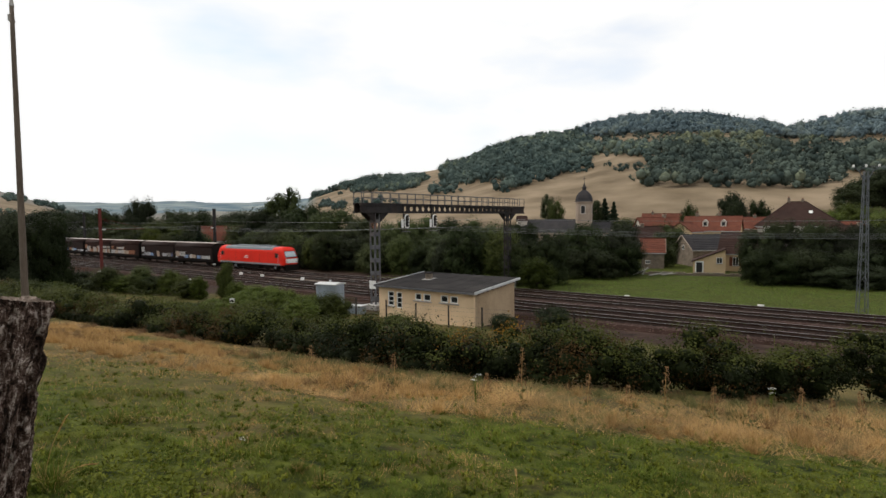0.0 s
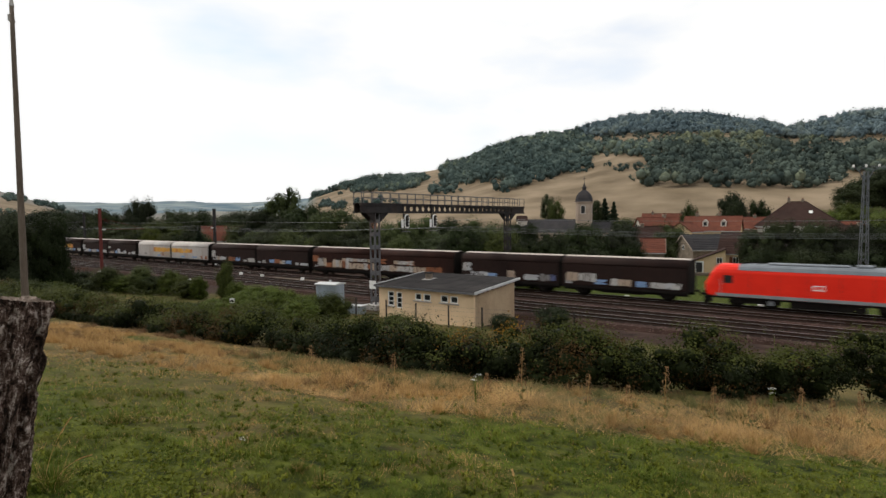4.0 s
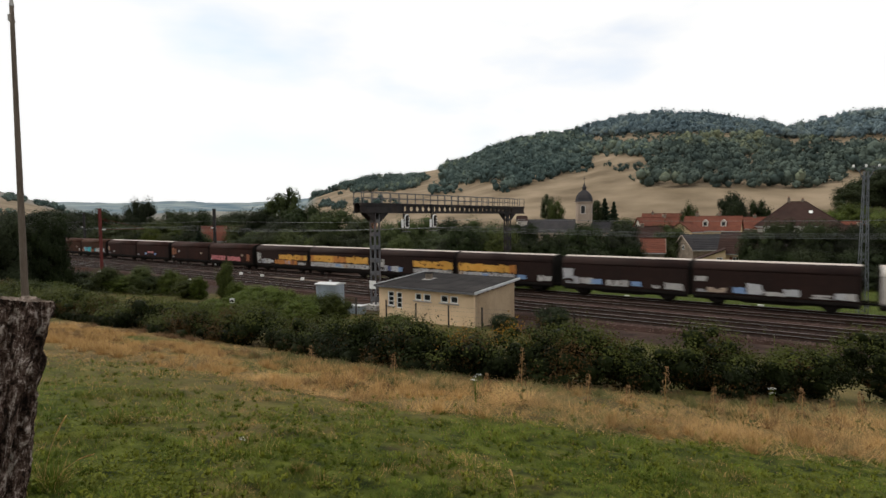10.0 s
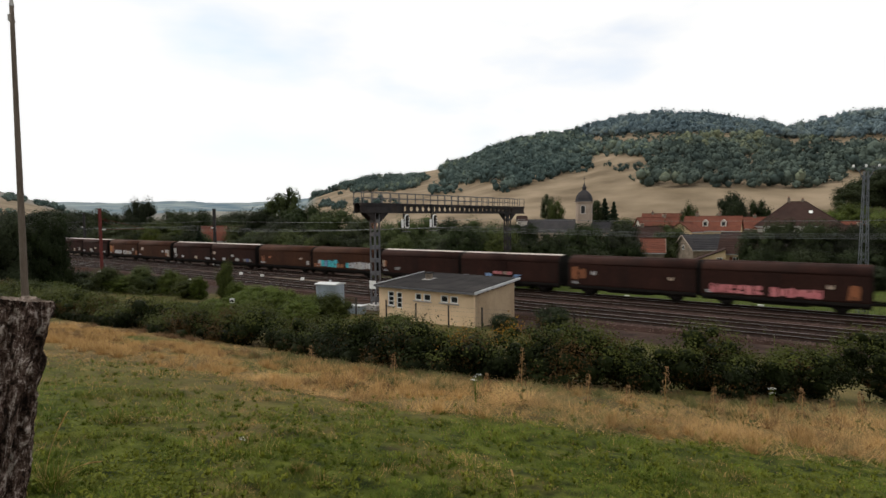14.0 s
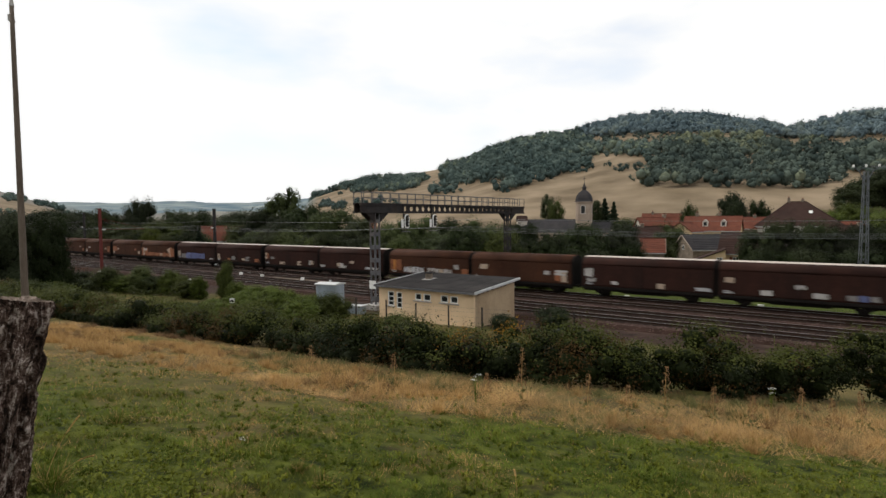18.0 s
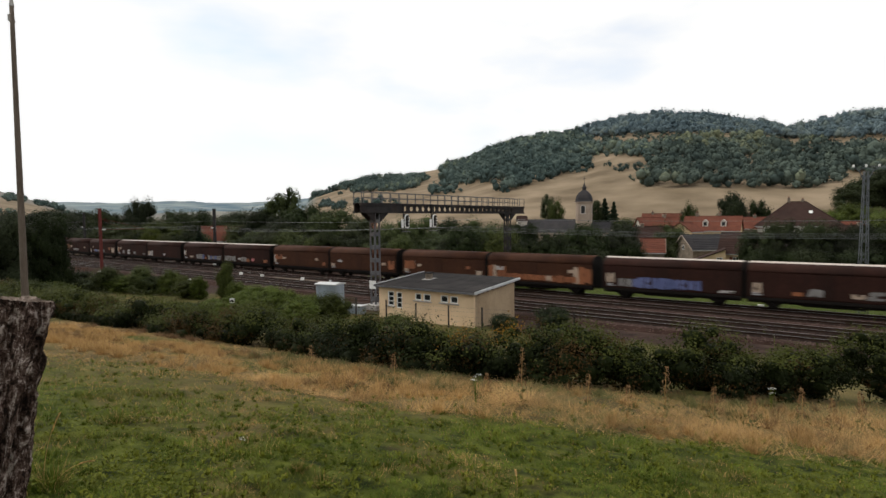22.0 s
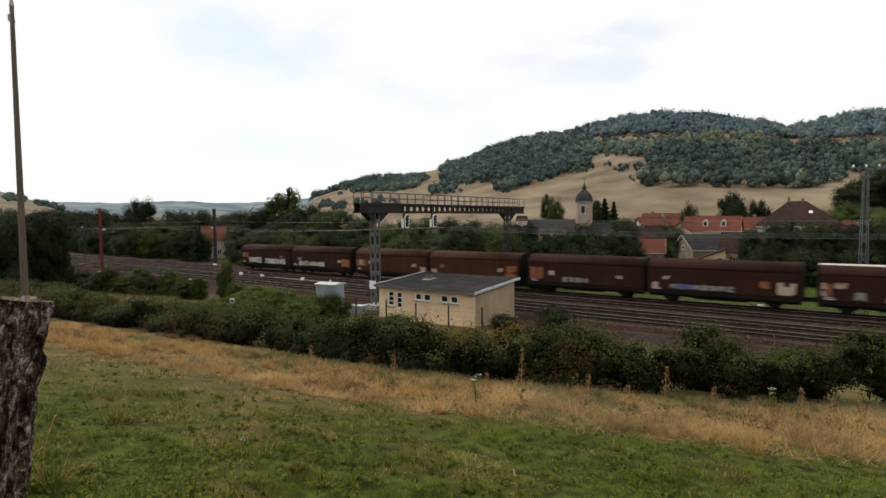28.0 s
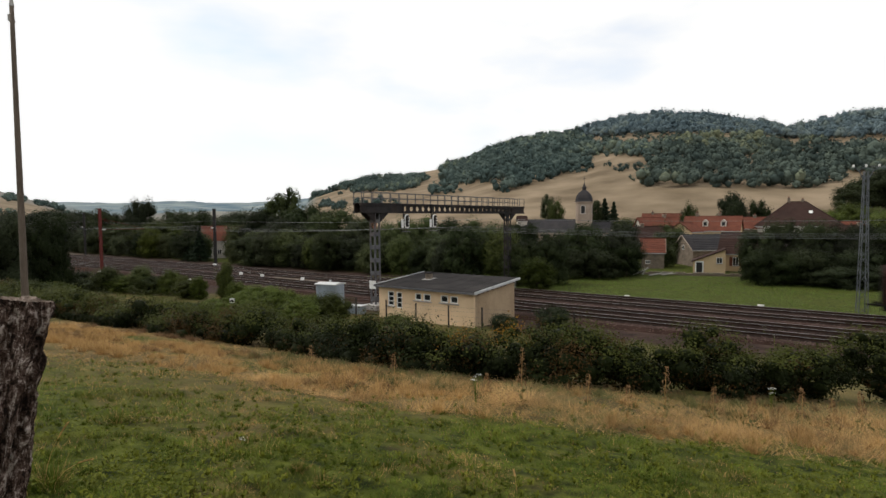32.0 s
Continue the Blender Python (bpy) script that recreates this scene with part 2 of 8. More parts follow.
M_TIMBER = surface("brown_timber", (0.06, 0.035, 0.022), (0.12, 0.07, 0.045), 1.0, 12.0, 0.8)
M_BLACK = surface("black_enamel", (0.012, 0.012, 0.013), (0.025, 0.025, 0.026), 1.5, 9.0, 0.5, bump=0.05)
M_SIGNORANGE = surface("orange_enamel", (0.55, 0.13, 0.03), (0.65, 0.18, 0.05), 2.0, 9.0, 0.5, bump=0)
PAINT = {k: surface(k + "_spray_paint", a, b, 0.9, 6.0, 0.6, bump=0.03, stain=0.35, grime=tuple(0.45 * c for c in a)) for k, a, b in (
    ("white", (0.28, 0.265, 0.25), (0.48, 0.46, 0.44)), ("yellow", (0.50, 0.23, 0.03), (0.68, 0.38, 0.08)), ("orange", (0.165, 0.058, 0.024), (0.29, 0.105, 0.042)), ("orange_letters", (0.36, 0.125, 0.025), (0.54, 0.23, 0.05)),
    ("blue", (0.12, 0.21, 0.38), (0.22, 0.32, 0.50)), ("tan", (0.30, 0.22, 0.16), (0.44, 0.35, 0.27)), ("pink", (0.42, 0.11, 0.12), (0.55, 0.21, 0.21)),
    ("teal", (0.03, 0.32, 0.38), (0.07, 0.46, 0.50)), ("violet", (0.06, 0.075, 0.17), (0.12, 0.14, 0.28)), ("silver", (0.30, 0.30, 0.31), (0.48, 0.48, 0.49)),
    ("green", (0.12, 0.24, 0.10), (0.22, 0.36, 0.16)), ("grey", (0.14, 0.13, 0.125), (0.23, 0.22, 0.21)))}


# ---------------------------------------------------------------- mesh tools
class Geo:
    """A growing list of corners and faces."""

    def __init__(self):
        self.v, self.f = [], []

    def add(self, vs, fs):
        o = len(self.v)
        self.v += [tuple(p) for p in vs]
        self.f += [tuple(i + o for i in q) for q in fs]
        return self

    def box(self, x0, x1, y0, y1, z0, z1, c=0.0):
        """A box, its edges chamfered by c."""
        if c <= 0:
            return self.add([(x0, y0, z0), (x1, y0, z0), (x1, y1, z0), (x0, y1, z0), (x0, y0, z1), (x1, y0, z1), (x1, y1, z1), (x0, y1, z1)],
                            [(0, 3, 2, 1), (4, 5, 6, 7), (0, 1, 5, 4), (1, 2, 6, 5), (2, 3, 7, 6), (3, 0, 4, 7)])
        bm = bmesh.new()
        bmesh.ops.create_cube(bm, size=1.0, matrix=Matrix.LocRotScale(((x0 + x1) / 2, (y0 + y1) / 2, (z0 + z1) / 2), None, (x1 - x0, y1 - y0, z1 - z0)))
        bmesh.ops.bevel(bm, geom=bm.edges[:], offset=c, segments=1, affect="EDGES")
        bm.verts.index_update()
        self.add([p.co[:] for p in bm.verts], [[p.index for p in q.verts] for q in bm.faces])
        bm.free()
        return self

    def prism(self, ring, x0, x1, axis="x"):
        """The outline ring, of pairs, drawn out from x0 to x1 along an axis."""
        n = len(ring)
        put = {"x": lambda t, p: (t, p[0], p[1]), "y": lambda t, p: (p[0], t, p[1]), "z": lambda t, p: (p[0], p[1], t)}[axis]
        return self.add([put(t, p) for t in (x0, x1) for p in ring],
                        [tuple(range(n))[::-1], tuple(range(n, 2 * n))] + [(i, (i + 1) % n, (i + 1) % n + n, i + n) for i in range(n)])

    def tube(self, pts, radii, sides=8, caps=True):
        """A round bar through the points."""
        pts = [Vector(p) for p in pts]
        if not hasattr(radii, "__len__"):
            radii = [radii] * len(pts)
        vs, fs = [], []
        for i, p in enumerate(pts):
            d = (pts[min(i + 1, len(pts) - 1)] - pts[max(i - 1, 0)]).normalized()
            a = d.orthogonal().normalized() if abs(d.z) > 0.9 else Vector((0, 0, 1)).cross(d).normalized()
            b = d.cross(a)
            vs += [p + (a * math.cos(k * math.tau / sides) + b * math.sin(k * math.tau / sides)) * radii[i] for k in range(sides)]
        for i in range(len(pts) - 1):
            fs += [(i * sides + k, i * sides + (k + 1) % sides, (i + 1) * sides + (k + 1) % sides, (i + 1) * sides + k) for k in range(sides)]
        if caps:
            fs += [tuple(range(sides))[::-1], tuple((len(pts) - 1) * sides + k for k in range(sides))]
        return self.add(vs, fs)

    def bar(self, p, q, w, h=None):
        """A square bar from p to q."""
        h = h or w
        p, q = Vector(p), Vector(q)
        d = (q - p).normalized()
        a = Vector((0, 0, 1)).cross(d)
        a = a.normalized() if a.length > 0.05 else Vector((1, 0, 0))
        b = d.cross(a)
        c = [(a * sx * w + b * sy * h) * 0.5 for sx, sy in ((-1, -1), (1, -1), (1, 1), (-1, 1))]
        return self.add([p + k for k in c] + [q + k for k in c], [(0, 3, 2, 1), (4, 5, 6, 7), (0, 1, 5, 4), (1, 2, 6, 5), (2, 3, 7, 6), (3, 0, 4, 7)])

    def moved(self, m):
        self.v = [tuple(m @ Vector(p)) for p in self.v]
        return self


def mesh_of(name, geo, material, smooth=False):
    me = bpy.data.meshes.new(name)
    me.from_pydata(geo.v, [], geo.f)
    me.materials.append(material)
    if smooth:
        me.polygons.foreach_set("use_smooth", [True] * len(me.polygons))
    me.update()
    return me


def quick_mesh(name, verts, faces, material):
    """A mesh straight from arrays: corners (n, 3), faces (m, 3 or 4)."""
    me = bpy.data.meshes.new(name)
    m, k = faces.shape
    me.vertices.add(len(verts))
    me.vertices.foreach_set("co", verts.astype(np.float32).ravel())
    me.loops.add(m * k)
    me.loops.foreach_set("vertex_index", faces.astype(np.int32).ravel())
    me.polygons.add(m)
    me.polygons.foreach_set("loop_start", np.arange(0, m * k, k, dtype=np.int32))
    me.materials.append(material)
    me.update(calc_edges=True)
    return me


def part(name, geo, material, parent, label="", smooth=False):
    """One mesh object under a thing or a part; geo may be a mesh that is shared."""
    ob = new(name, geo if isinstance(geo, bpy.types.Mesh) else mesh_of(name, geo, material, smooth))
    ob.parent = parent
    if label:
        ob["label"] = label
    return ob


def thing(name, m, label, category, group="", kind=""):
    ob = new(name)
    ob.empty_display_size = 0.3
    ob.matrix_basis = m
    return tagged(ob, label, category, group, kind)


def whole(name, geo, material, label, category, kind="", group="", smooth=False):
    ob = new(name, geo if isinstance(geo, bpy.types.Mesh) else mesh_of(name, geo, material, smooth))
    return tagged(ob, label, category, group, kind)


def smoothstep(a, b, x):
    t = np.clip((x - a) / (b - a), 0, 1)
    return t * t * (3 - 2 * t)


def value_noise(x, y, seed=0):
    """Smooth noise of -1 to 1 on arrays."""
    xi, yi = np.floor(x).astype(np.int64), np.floor(y).astype(np.int64)
    fx, fy = x - xi, y - yi
    fx, fy = fx * fx * (3 - 2 * fx), fy * fy * (3 - 2 * fy)

    def h(i, j):
        k = (i * 374761393 + j * 668265263 + seed * 1442695041) & 0x7FFFFFFF
        k = ((k ^ (k >> 13)) * 1274126177) & 0x7FFFFFFF
        return (k ^ (k >> 16)) % 65536 / 32768.0 - 1.0
    return (h(xi, yi) * (1 - fx) + h(xi + 1, yi) * fx) * (1 - fy) + (h(xi, yi + 1) * (1 - fx) + h(xi + 1, yi + 1) * fx) * fy


def fbm(x, y, seed=0, octaves=4):
    out = 0
    for k in range(octaves):
        out = out + value_noise(x * 2 ** k + 17.3 * k, y * 2 ** k - 9.1 * k, seed + k) * 0.5 ** k
    return out


# ---------------------------------------------------------------- ground
AHEAD = 126.55  # bearing of the camera's line of sight, degrees from the x axis
# skylines as bearing and rise from the eye, shaped to fit the camera's view
RIDGE = [(-14.0, 0.02), (-12.6, 0.036), (-10.4, 0.050), (-7.6, 0.064), (-4.8, 0.071), (-1.4, 0.081), (1.8, 0.093), (3.8, 0.113), (6.6, 0.130), (10.0, 0.139), (13.3, 0.142),
         (15.4, 0.154), (19.1, 0.165), (20.9, 0.167), (25.0, 0.160), (29.5, 0.144), (31.2, 0.133), (34.1, 0.133), (36.7, 0.140), (39.2, 0.141), (50.0, 0.13), (75.0, 0.10)]
FAR_RANGE = [(-75.0, 0.026), (-33.6, 0.027), (-26.0, 0.030), (-19.0, 0.028), (-13.7, 0.036), (0.0, 0.036), (60.0, 0.03)]
WEST_SPUR = [(-75.0, 0.06), (-38.0, 0.040), (-35.5, 0.026), (-33.0, 0.010), (-31.0, 0.0)]


def bearing(x, y):
    """Degrees to the right of the camera's line of sight."""
    return (AHEAD - np.degrees(np.arctan2(y, x)) + 180.0) % 360.0 - 180.0


def crest(table, az):
    return np.interp(az, [a for a, _ in table], [b for _, b in table])


def ground_z(x, y):
    """Height of the land: the field slopes down to the railway, behind it lies the meadow and the village, then the hills."""
    x, y = np.asarray(x, float), np.asarray(y, float)
    r, az = np.hypot(x, y), bearing(x, y)
    field = 6.85 + 0.04 * np.clip(x, -90, 40) - 0.19 * np.clip(y, -60, 200)
    low = -0.62 - 0.35 * smoothstep(62.5, 66, y) + 0.018 * np.clip(y - 105, 0, 260)
    k = 0.8
    z = np.log(np.exp(np.clip(field / k, -60, 60)) + np.exp(low / k)) * k
    z = np.where(y > 60, low, z)
    for table, far, start, power in ((RIDGE, 1500 - 11.0 * np.clip(az + 14, 0, 50), 250.0, 1.25), (WEST_SPUR, 1500.0, 500.0, 1.2), (FAR_RANGE, 3400.0, 1700.0, 1.3)):
        top = 8.35 + (crest(table, az) - ((0.009 - 0.008 * smoothstep(-15, -13, az) * smoothstep(2.5, 0.5, az)) if table is RIDGE else 0.0)) * far - z
        s = np.clip((r - start) / (far - start), 0, 1)
        up = top * (0.22 * s + 0.78 * s ** power * (1.6 - 0.6 * s)) * np.clip(1.15 - 0.15 * np.maximum(1, r / far) ** 1.5, 0.3, 1)
        z = np.where((np.abs(az) < 100) & (y > 66), np.maximum(z, z + up * smoothstep(100, 80, np.abs(az))), z)
    wild = smoothstep(300, 900, r)
    z = z + wild * 6.0 * fbm(x / 160, y / 160, 5) + (0.05 * fbm(x / 2.3, y / 2.3, 9) + (0.030 * fbm(x / 0.45, y / 0.45, 10) + 0.018 * np.clip(fbm(x / 0.9, y / 0.9, 12), 0, 1)) * (r < 20)) * (y < 38) * smoothstep(1.0, 3.0, r)
    return z


def hedge_line(x):
    """Where the front of the hedge stands."""
    return np.interp(x, [-70, -35, -23, -16.6, -9.9, -6.7, -4.4, -2.3, 0.0, 3.0, 12.0], [11.0, 11.2, 11.4, 11.6, 11.0, 11.8, 13.0, 14.5, 16.8, 20.0, 29.0])


def straw_line(x):
    """Where the grazed turf gives way to uncut straw."""
    return np.interp(x, [-70, -18, -8, -4, -2.6, 0.0, 5.0], [5.8, 6.1, 6.75, 7.6, 8.25, 9.3, 12.0])


def dryness_of(x, y):
    """1 in the uncut straw, 0 on the turf, with patches."""
    n1, n2 = fbm(x / 5, y / 5, 3), fbm(x / 1.1, y / 1.1, 4)
    a = y - straw_line(x)
    straw = smoothstep(-0.9, 0.7, a + 0.55 * n1 + 0.35 * n2) * smoothstep(4.0, 2.0, y - hedge_line(x))
    straw = straw * (1 - 0.75 * smoothstep(0.1, 0.6, fbm(x / 3.2, y / 1.4, 14)) * smoothstep(0.5, 1.5, a))
    worn = 0.75 * smoothstep(0.35, 0.95, n1 + 0.55 * n2) + 0.4 * smoothstep(0.35, 0.8, fbm(x / 0.9, y / 0.55, 15)) + 0.75 * smoothstep(-4.6, -0.8, a + 0.7 * n2) * smoothstep(-3, -9, x)
    return np.clip(straw + worn * (a < 0.6), 0, 1)


def build_ground():
    az = np.radians(AHEAD - np.concatenate([np.arange(-56, 56, 0.3), np.arange(56, 304, 4.0)]))
    r = np.concatenate([[0.0005, 0.3], np.geomspace(0.6, 60, 130), np.geomspace(61.2, 4700, 190)])
    R, A = np.meshgrid(r, az, indexing="ij")
    X, Y = R * np.cos(A) + 0.31, R * np.sin(A) - 0.23
    Z = ground_z(X, Y)
    nr, na = R.shape
    verts = np.stack([X, Y, Z], -1).reshape(-1, 3)
    i, j = np.meshgrid(np.arange(nr - 1), np.arange(na), indexing="ij")
    jj = (j + 1) % na
    faces = np.stack([i * na + j, i * na + jj, (i + 1) * na + jj, (i + 1) * na + j], -1).reshape(-1, 4)[:, ::-1]
    # what grows or lies where; hazy is no ground cover but a tint
    n1, n2 = fbm(X / 6, Y / 6, 3), fbm(X / 1.3, Y / 1.3, 4)
    dry = np.maximum(dryness_of(X, Y), smoothstep(2.5, 4, Y - hedge_line(X)) * smoothstep(41, 39, Y) * (0.55 + 0.35 * n2))
    dirt = smoothstep(37, 39, Y + 0.4 * n2) * smoothstep(64.0, 62.2, Y + 0.5 * n2)
    bare = smoothstep(0.25, 0.55, fbm(X / 0.9 + 4, Y / 0.7, 71)) * smoothstep(4.6, 3.8, R) * (Y < straw_line(X))
    dirt = np.maximum(dirt, 0.85 * bare)
    # the same brown also darkens the strip under the far tree row
    dirt = np.maximum(dirt, smoothstep(61, 63, Y) * smoothstep(73, 69, Y + n2) * smoothstep(-40, -46, X))
    gold = smoothstep(170, 215, R + 20 * fbm(X / 90, Y / 90, 6))
    # distance haze painted into the far land's colour, bluer and paler
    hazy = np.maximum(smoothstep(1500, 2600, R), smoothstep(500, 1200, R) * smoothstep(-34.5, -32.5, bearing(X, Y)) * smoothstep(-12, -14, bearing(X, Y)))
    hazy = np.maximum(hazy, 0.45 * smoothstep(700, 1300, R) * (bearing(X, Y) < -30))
    ground = whole("ground", quick_mesh("ground", verts, faces, ground_material()), None, "sloping pasture, green meadow and straw-coloured hill fields", "ground", "structure")
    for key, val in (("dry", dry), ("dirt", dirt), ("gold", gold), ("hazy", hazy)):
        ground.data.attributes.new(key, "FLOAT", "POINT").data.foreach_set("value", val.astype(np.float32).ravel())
    ground.data.polygons.foreach_set("use_smooth", [True] * len(ground.data.polygons))
    return ground


def ground_material():
    m = bpy.data.materials.new("land")
    m.use_nodes = True
    n, l = m.node_tree.nodes, m.node_tree.links
    p = n["Principled BSDF"]
    p.inputs["Roughness"].default_value, p.inputs["Specular IOR Level"].default_value = 0.95, 0.1
    geo = n.new("ShaderNodeNewGeometry")

    def noise_pair(scale, detail, a, b):
        t, mx, rg = n.new("ShaderNodeTexNoise"), n.new("ShaderNodeMix"), n.new("ShaderNodeMapRange")
        t.inputs["Scale"].default_value, t.inputs["Detail"].default_value = scale, detail
        rg.inputs["From Min"].default_value, rg.inputs["From Max"].default_value = 0.33, 0.67
        mx.data_type = "RGBA"
        mx.inputs["A"].default_value, mx.inputs["B"].default_value = (*a, 1), (*b, 1)
        l.new(geo.outputs["Position"], t.inputs["Vector"])
        l.new(t.outputs["Fac"], rg.inputs["Value"])
        l.new(rg.outputs["Result"], mx.inputs["Factor"])
        return mx.outputs["Result"]

    col = noise_pair(4.0, 9.0, (0.010, 0.017, 0.003), (0.085, 0.098, 0.015))
    for key, scale, detail, a, b in (("dry", 1.1, 8.0, (0.055, 0.042, 0.016), (0.150, 0.108, 0.045)), ("dirt", 0.8, 9.0, (0.018, 0.010, 0.0075), (0.052, 0.031, 0.024)),
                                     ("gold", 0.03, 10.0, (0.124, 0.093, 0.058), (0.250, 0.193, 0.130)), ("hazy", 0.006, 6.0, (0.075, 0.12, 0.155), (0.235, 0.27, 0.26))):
        at, mx = n.new("ShaderNodeAttribute"), n.new("ShaderNodeMix")
        at.attribute_name = key
        mx.data_type = "RGBA"
        l.new(at.outputs["Fac"], mx.inputs["Factor"])
        l.new(col, mx.inputs["A"])
        l.new(noise_pair(scale, detail, a, b), mx.inputs["B"])
        col = mx.outputs["Result"]
    l.new(col, p.inputs["Base Color"])
    t, bp = n.new("ShaderNodeTexNoise"), n.new("ShaderNodeBump")
    t.inputs["Scale"].default_value, t.inputs["Detail"].default_value = 9.0, 6.0
    bp.inputs["Strength"].default_value, bp.inputs["Distance"].default_value = 0.7, 0.05
    l.new(geo.outputs["Position"], t.inputs["Vector"])
    l.new(t.outputs["Fac"], bp.inputs["Height"])
    l.new(bp.outputs["Normal"], p.inputs["Normal"])
    return m


def gz(x, y):
    return float(ground_z(x, y))


build_ground()

# ---------------------------------------------------------------- railway
TRACKS = (58.3, 54.3, 49.9, 46.3)
LINE0, LINE1 = -760.0, 640.0


def build_railway():
    bed = Geo()
    for a, b in ((44.0, 52.2), (51.9, 60.6)):
        z = -0.19 if a < 50 else -0.185
        bed.prism([(a - 0.9, -0.75), (b + 0.9, -0.95), (b, z), ((a + b) / 2 + 0.9, z), ((a + b) / 2, z - 0.05), ((a + b) / 2 - 0.9, z), (a, z)], LINE0, LINE1)
    whole("ballast_bed", bed, M_BALLAST, "rust-brown crushed stone ballast under four tracks", "ballast", "structure")
    rng = np.random.default_rng(3)
    n = 46000
    x, y = rng.uniform(-95, 22, n), rng.uniform(43.2, 61.2, n)
    on = np.min(np.abs(y[:, None] - np.array([t + s for t in TRACKS for s in (-0.72, 0.72)])), 1) > 0.12
    on &= (np.min(np.abs(y[:, None] - np.array(TRACKS)), 1) > 1.1) | (rng.uniform(size=n) < 0.18)
    x, y = x[on], y[on]
    z = np.where(y < 44, -0.19 - (44 - y) * 0.6, np.where(y > 60.6, -0.19 - (y - 60.6) * 0.75, -0.19))
    shape = np.array([(1, 0, 0), (-0.4, 0.9, 0.1), (-0.5, -0.8, 0), (0.1, 0.1, 0.8)])
    size = rng.uniform(0.03, 0.075, len(x))[:, None, None]
    v = shape[None] * size * rng.uniform(0.6, 1.3, (len(x), 4, 3)) + np.stack([x, y, z], -1)[:, None]
    f = np.array([(0, 1, 3), (1, 2, 3), (2, 0, 3)])[None] + 4 * np.arange(len(x))[:, None, None]
    whole("ballast_stones", quick_mesh("ballast_stones", v.reshape(-1, 3), f.reshape(-1, 3), M_STONE), None, "loose reddish-grey ballast stones between the rails", "stones", "stuff")
    web = [(-0.075, -0.172), (0.075, -0.172), (0.075, -0.155), (0.012, -0.135), (0.012, -0.045), (0.036, -0.036), (0.036, -0.004), (-0.036, -0.004), (-0.036, -0.036),
           (-0.012, -0.045), (-0.012, -0.135), (-0.075, -0.155)]
    sleeper = mesh_of("sleeper", Geo().box(-0.13, 0.13, -1.28, 1.28, -0.30, -0.172, 0.02), M_SLEEPER)
    for k, y in enumerate(TRACKS):
        tr = thing("track", pose(0, y, 0), "straight railway track with rusty rails and polished heads", "railway track", "railway tracks", "structure")
        for s in (-0.7525, 0.7525):
            part("rail", Geo().prism([(a + s, b) for a, b in web], LINE0, LINE1), M_RAIL, tr)
            part("rail_head", Geo().prism([(s - 0.036, -0.004), (s + 0.036, -0.004), (s + 0.034, 0.0), (s + 0.02, 0.003), (s - 0.02, 0.003), (s - 0.034, 0.0)], LINE0, LINE1), M_RAILTOP, tr, "polished steel running surface")
        # dark painted strip for sleepers and the shadow between the rails
        part("oily_bed", Geo().prism([(-1.35, -0.3), (1.35, -0.3), (1.25, -0.182), (-1.25, -0.182)], LINE0, LINE1), M_DARKBED, tr, "ballast painted dark for shade between the rails")
        for i in range(160):
            part("sleeper", sleeper, None, tr).location = (-84.0 + 0.62 * i, 0, 0)
        rest = Geo()
        for i in range(240):
            rest.box(-233 + 0.62 * i - 0.13, -233 + 0.62 * i + 0.13, -1.28, 1.28, -0.30, -0.172)
        tagged(part("far_sleepers", rest, M_SLEEPER, tr), kind="stuff")


build_railway()


def trackside_boxes():
    """White junction boxes and pegs beside the rails."""
    for x, y, w, h in ((-7.6, 61.3, 0.5, 0.42), (-20.4, 61.2, 0.42, 0.38), (-78.2, 52.15, 0.5, 0.3), (-72.7, 52.1, 0.5, 0.32), (-63.3, 52.0, 0.5, 0.32), (-49.7, 52.1, 0.5, 0.4),
                       (-77.6, 43.4, 0.35, 0.55), (-101.0, 61.6, 0.9, 0.5)):
        z = gz(x, y) if y > 60.7 or y < 43.5 else -0.2
        t = thing("track_box", pose(x, y, z), "small white trackside box on the ballast", "track box", "trackside boxes")
        part("body", Geo().box(-w / 2, w / 2, -0.15, 0.15, 0.0, h, 0.02), M_WHITE, t)
        part("lid", Geo().box(-w / 2 - 0.03, w / 2 + 0.03, -0.18, 0.18, h, h + 0.05, 0.015), M_WHITE, t)
    # pale cable duct beside the track
    duct = thing("cable_duct", pose(0, 52.1, -0.2), "pale concrete cable duct lying between the tracks", "cable duct")
    for i in range(7, 20):
        part("duct_cover", Geo().box(-77 + i, -76.02 + i, -0.2, 0.2, -0.02, 0.07, 0.01), M_WALLSTONE, duct)


trackside_boxes()


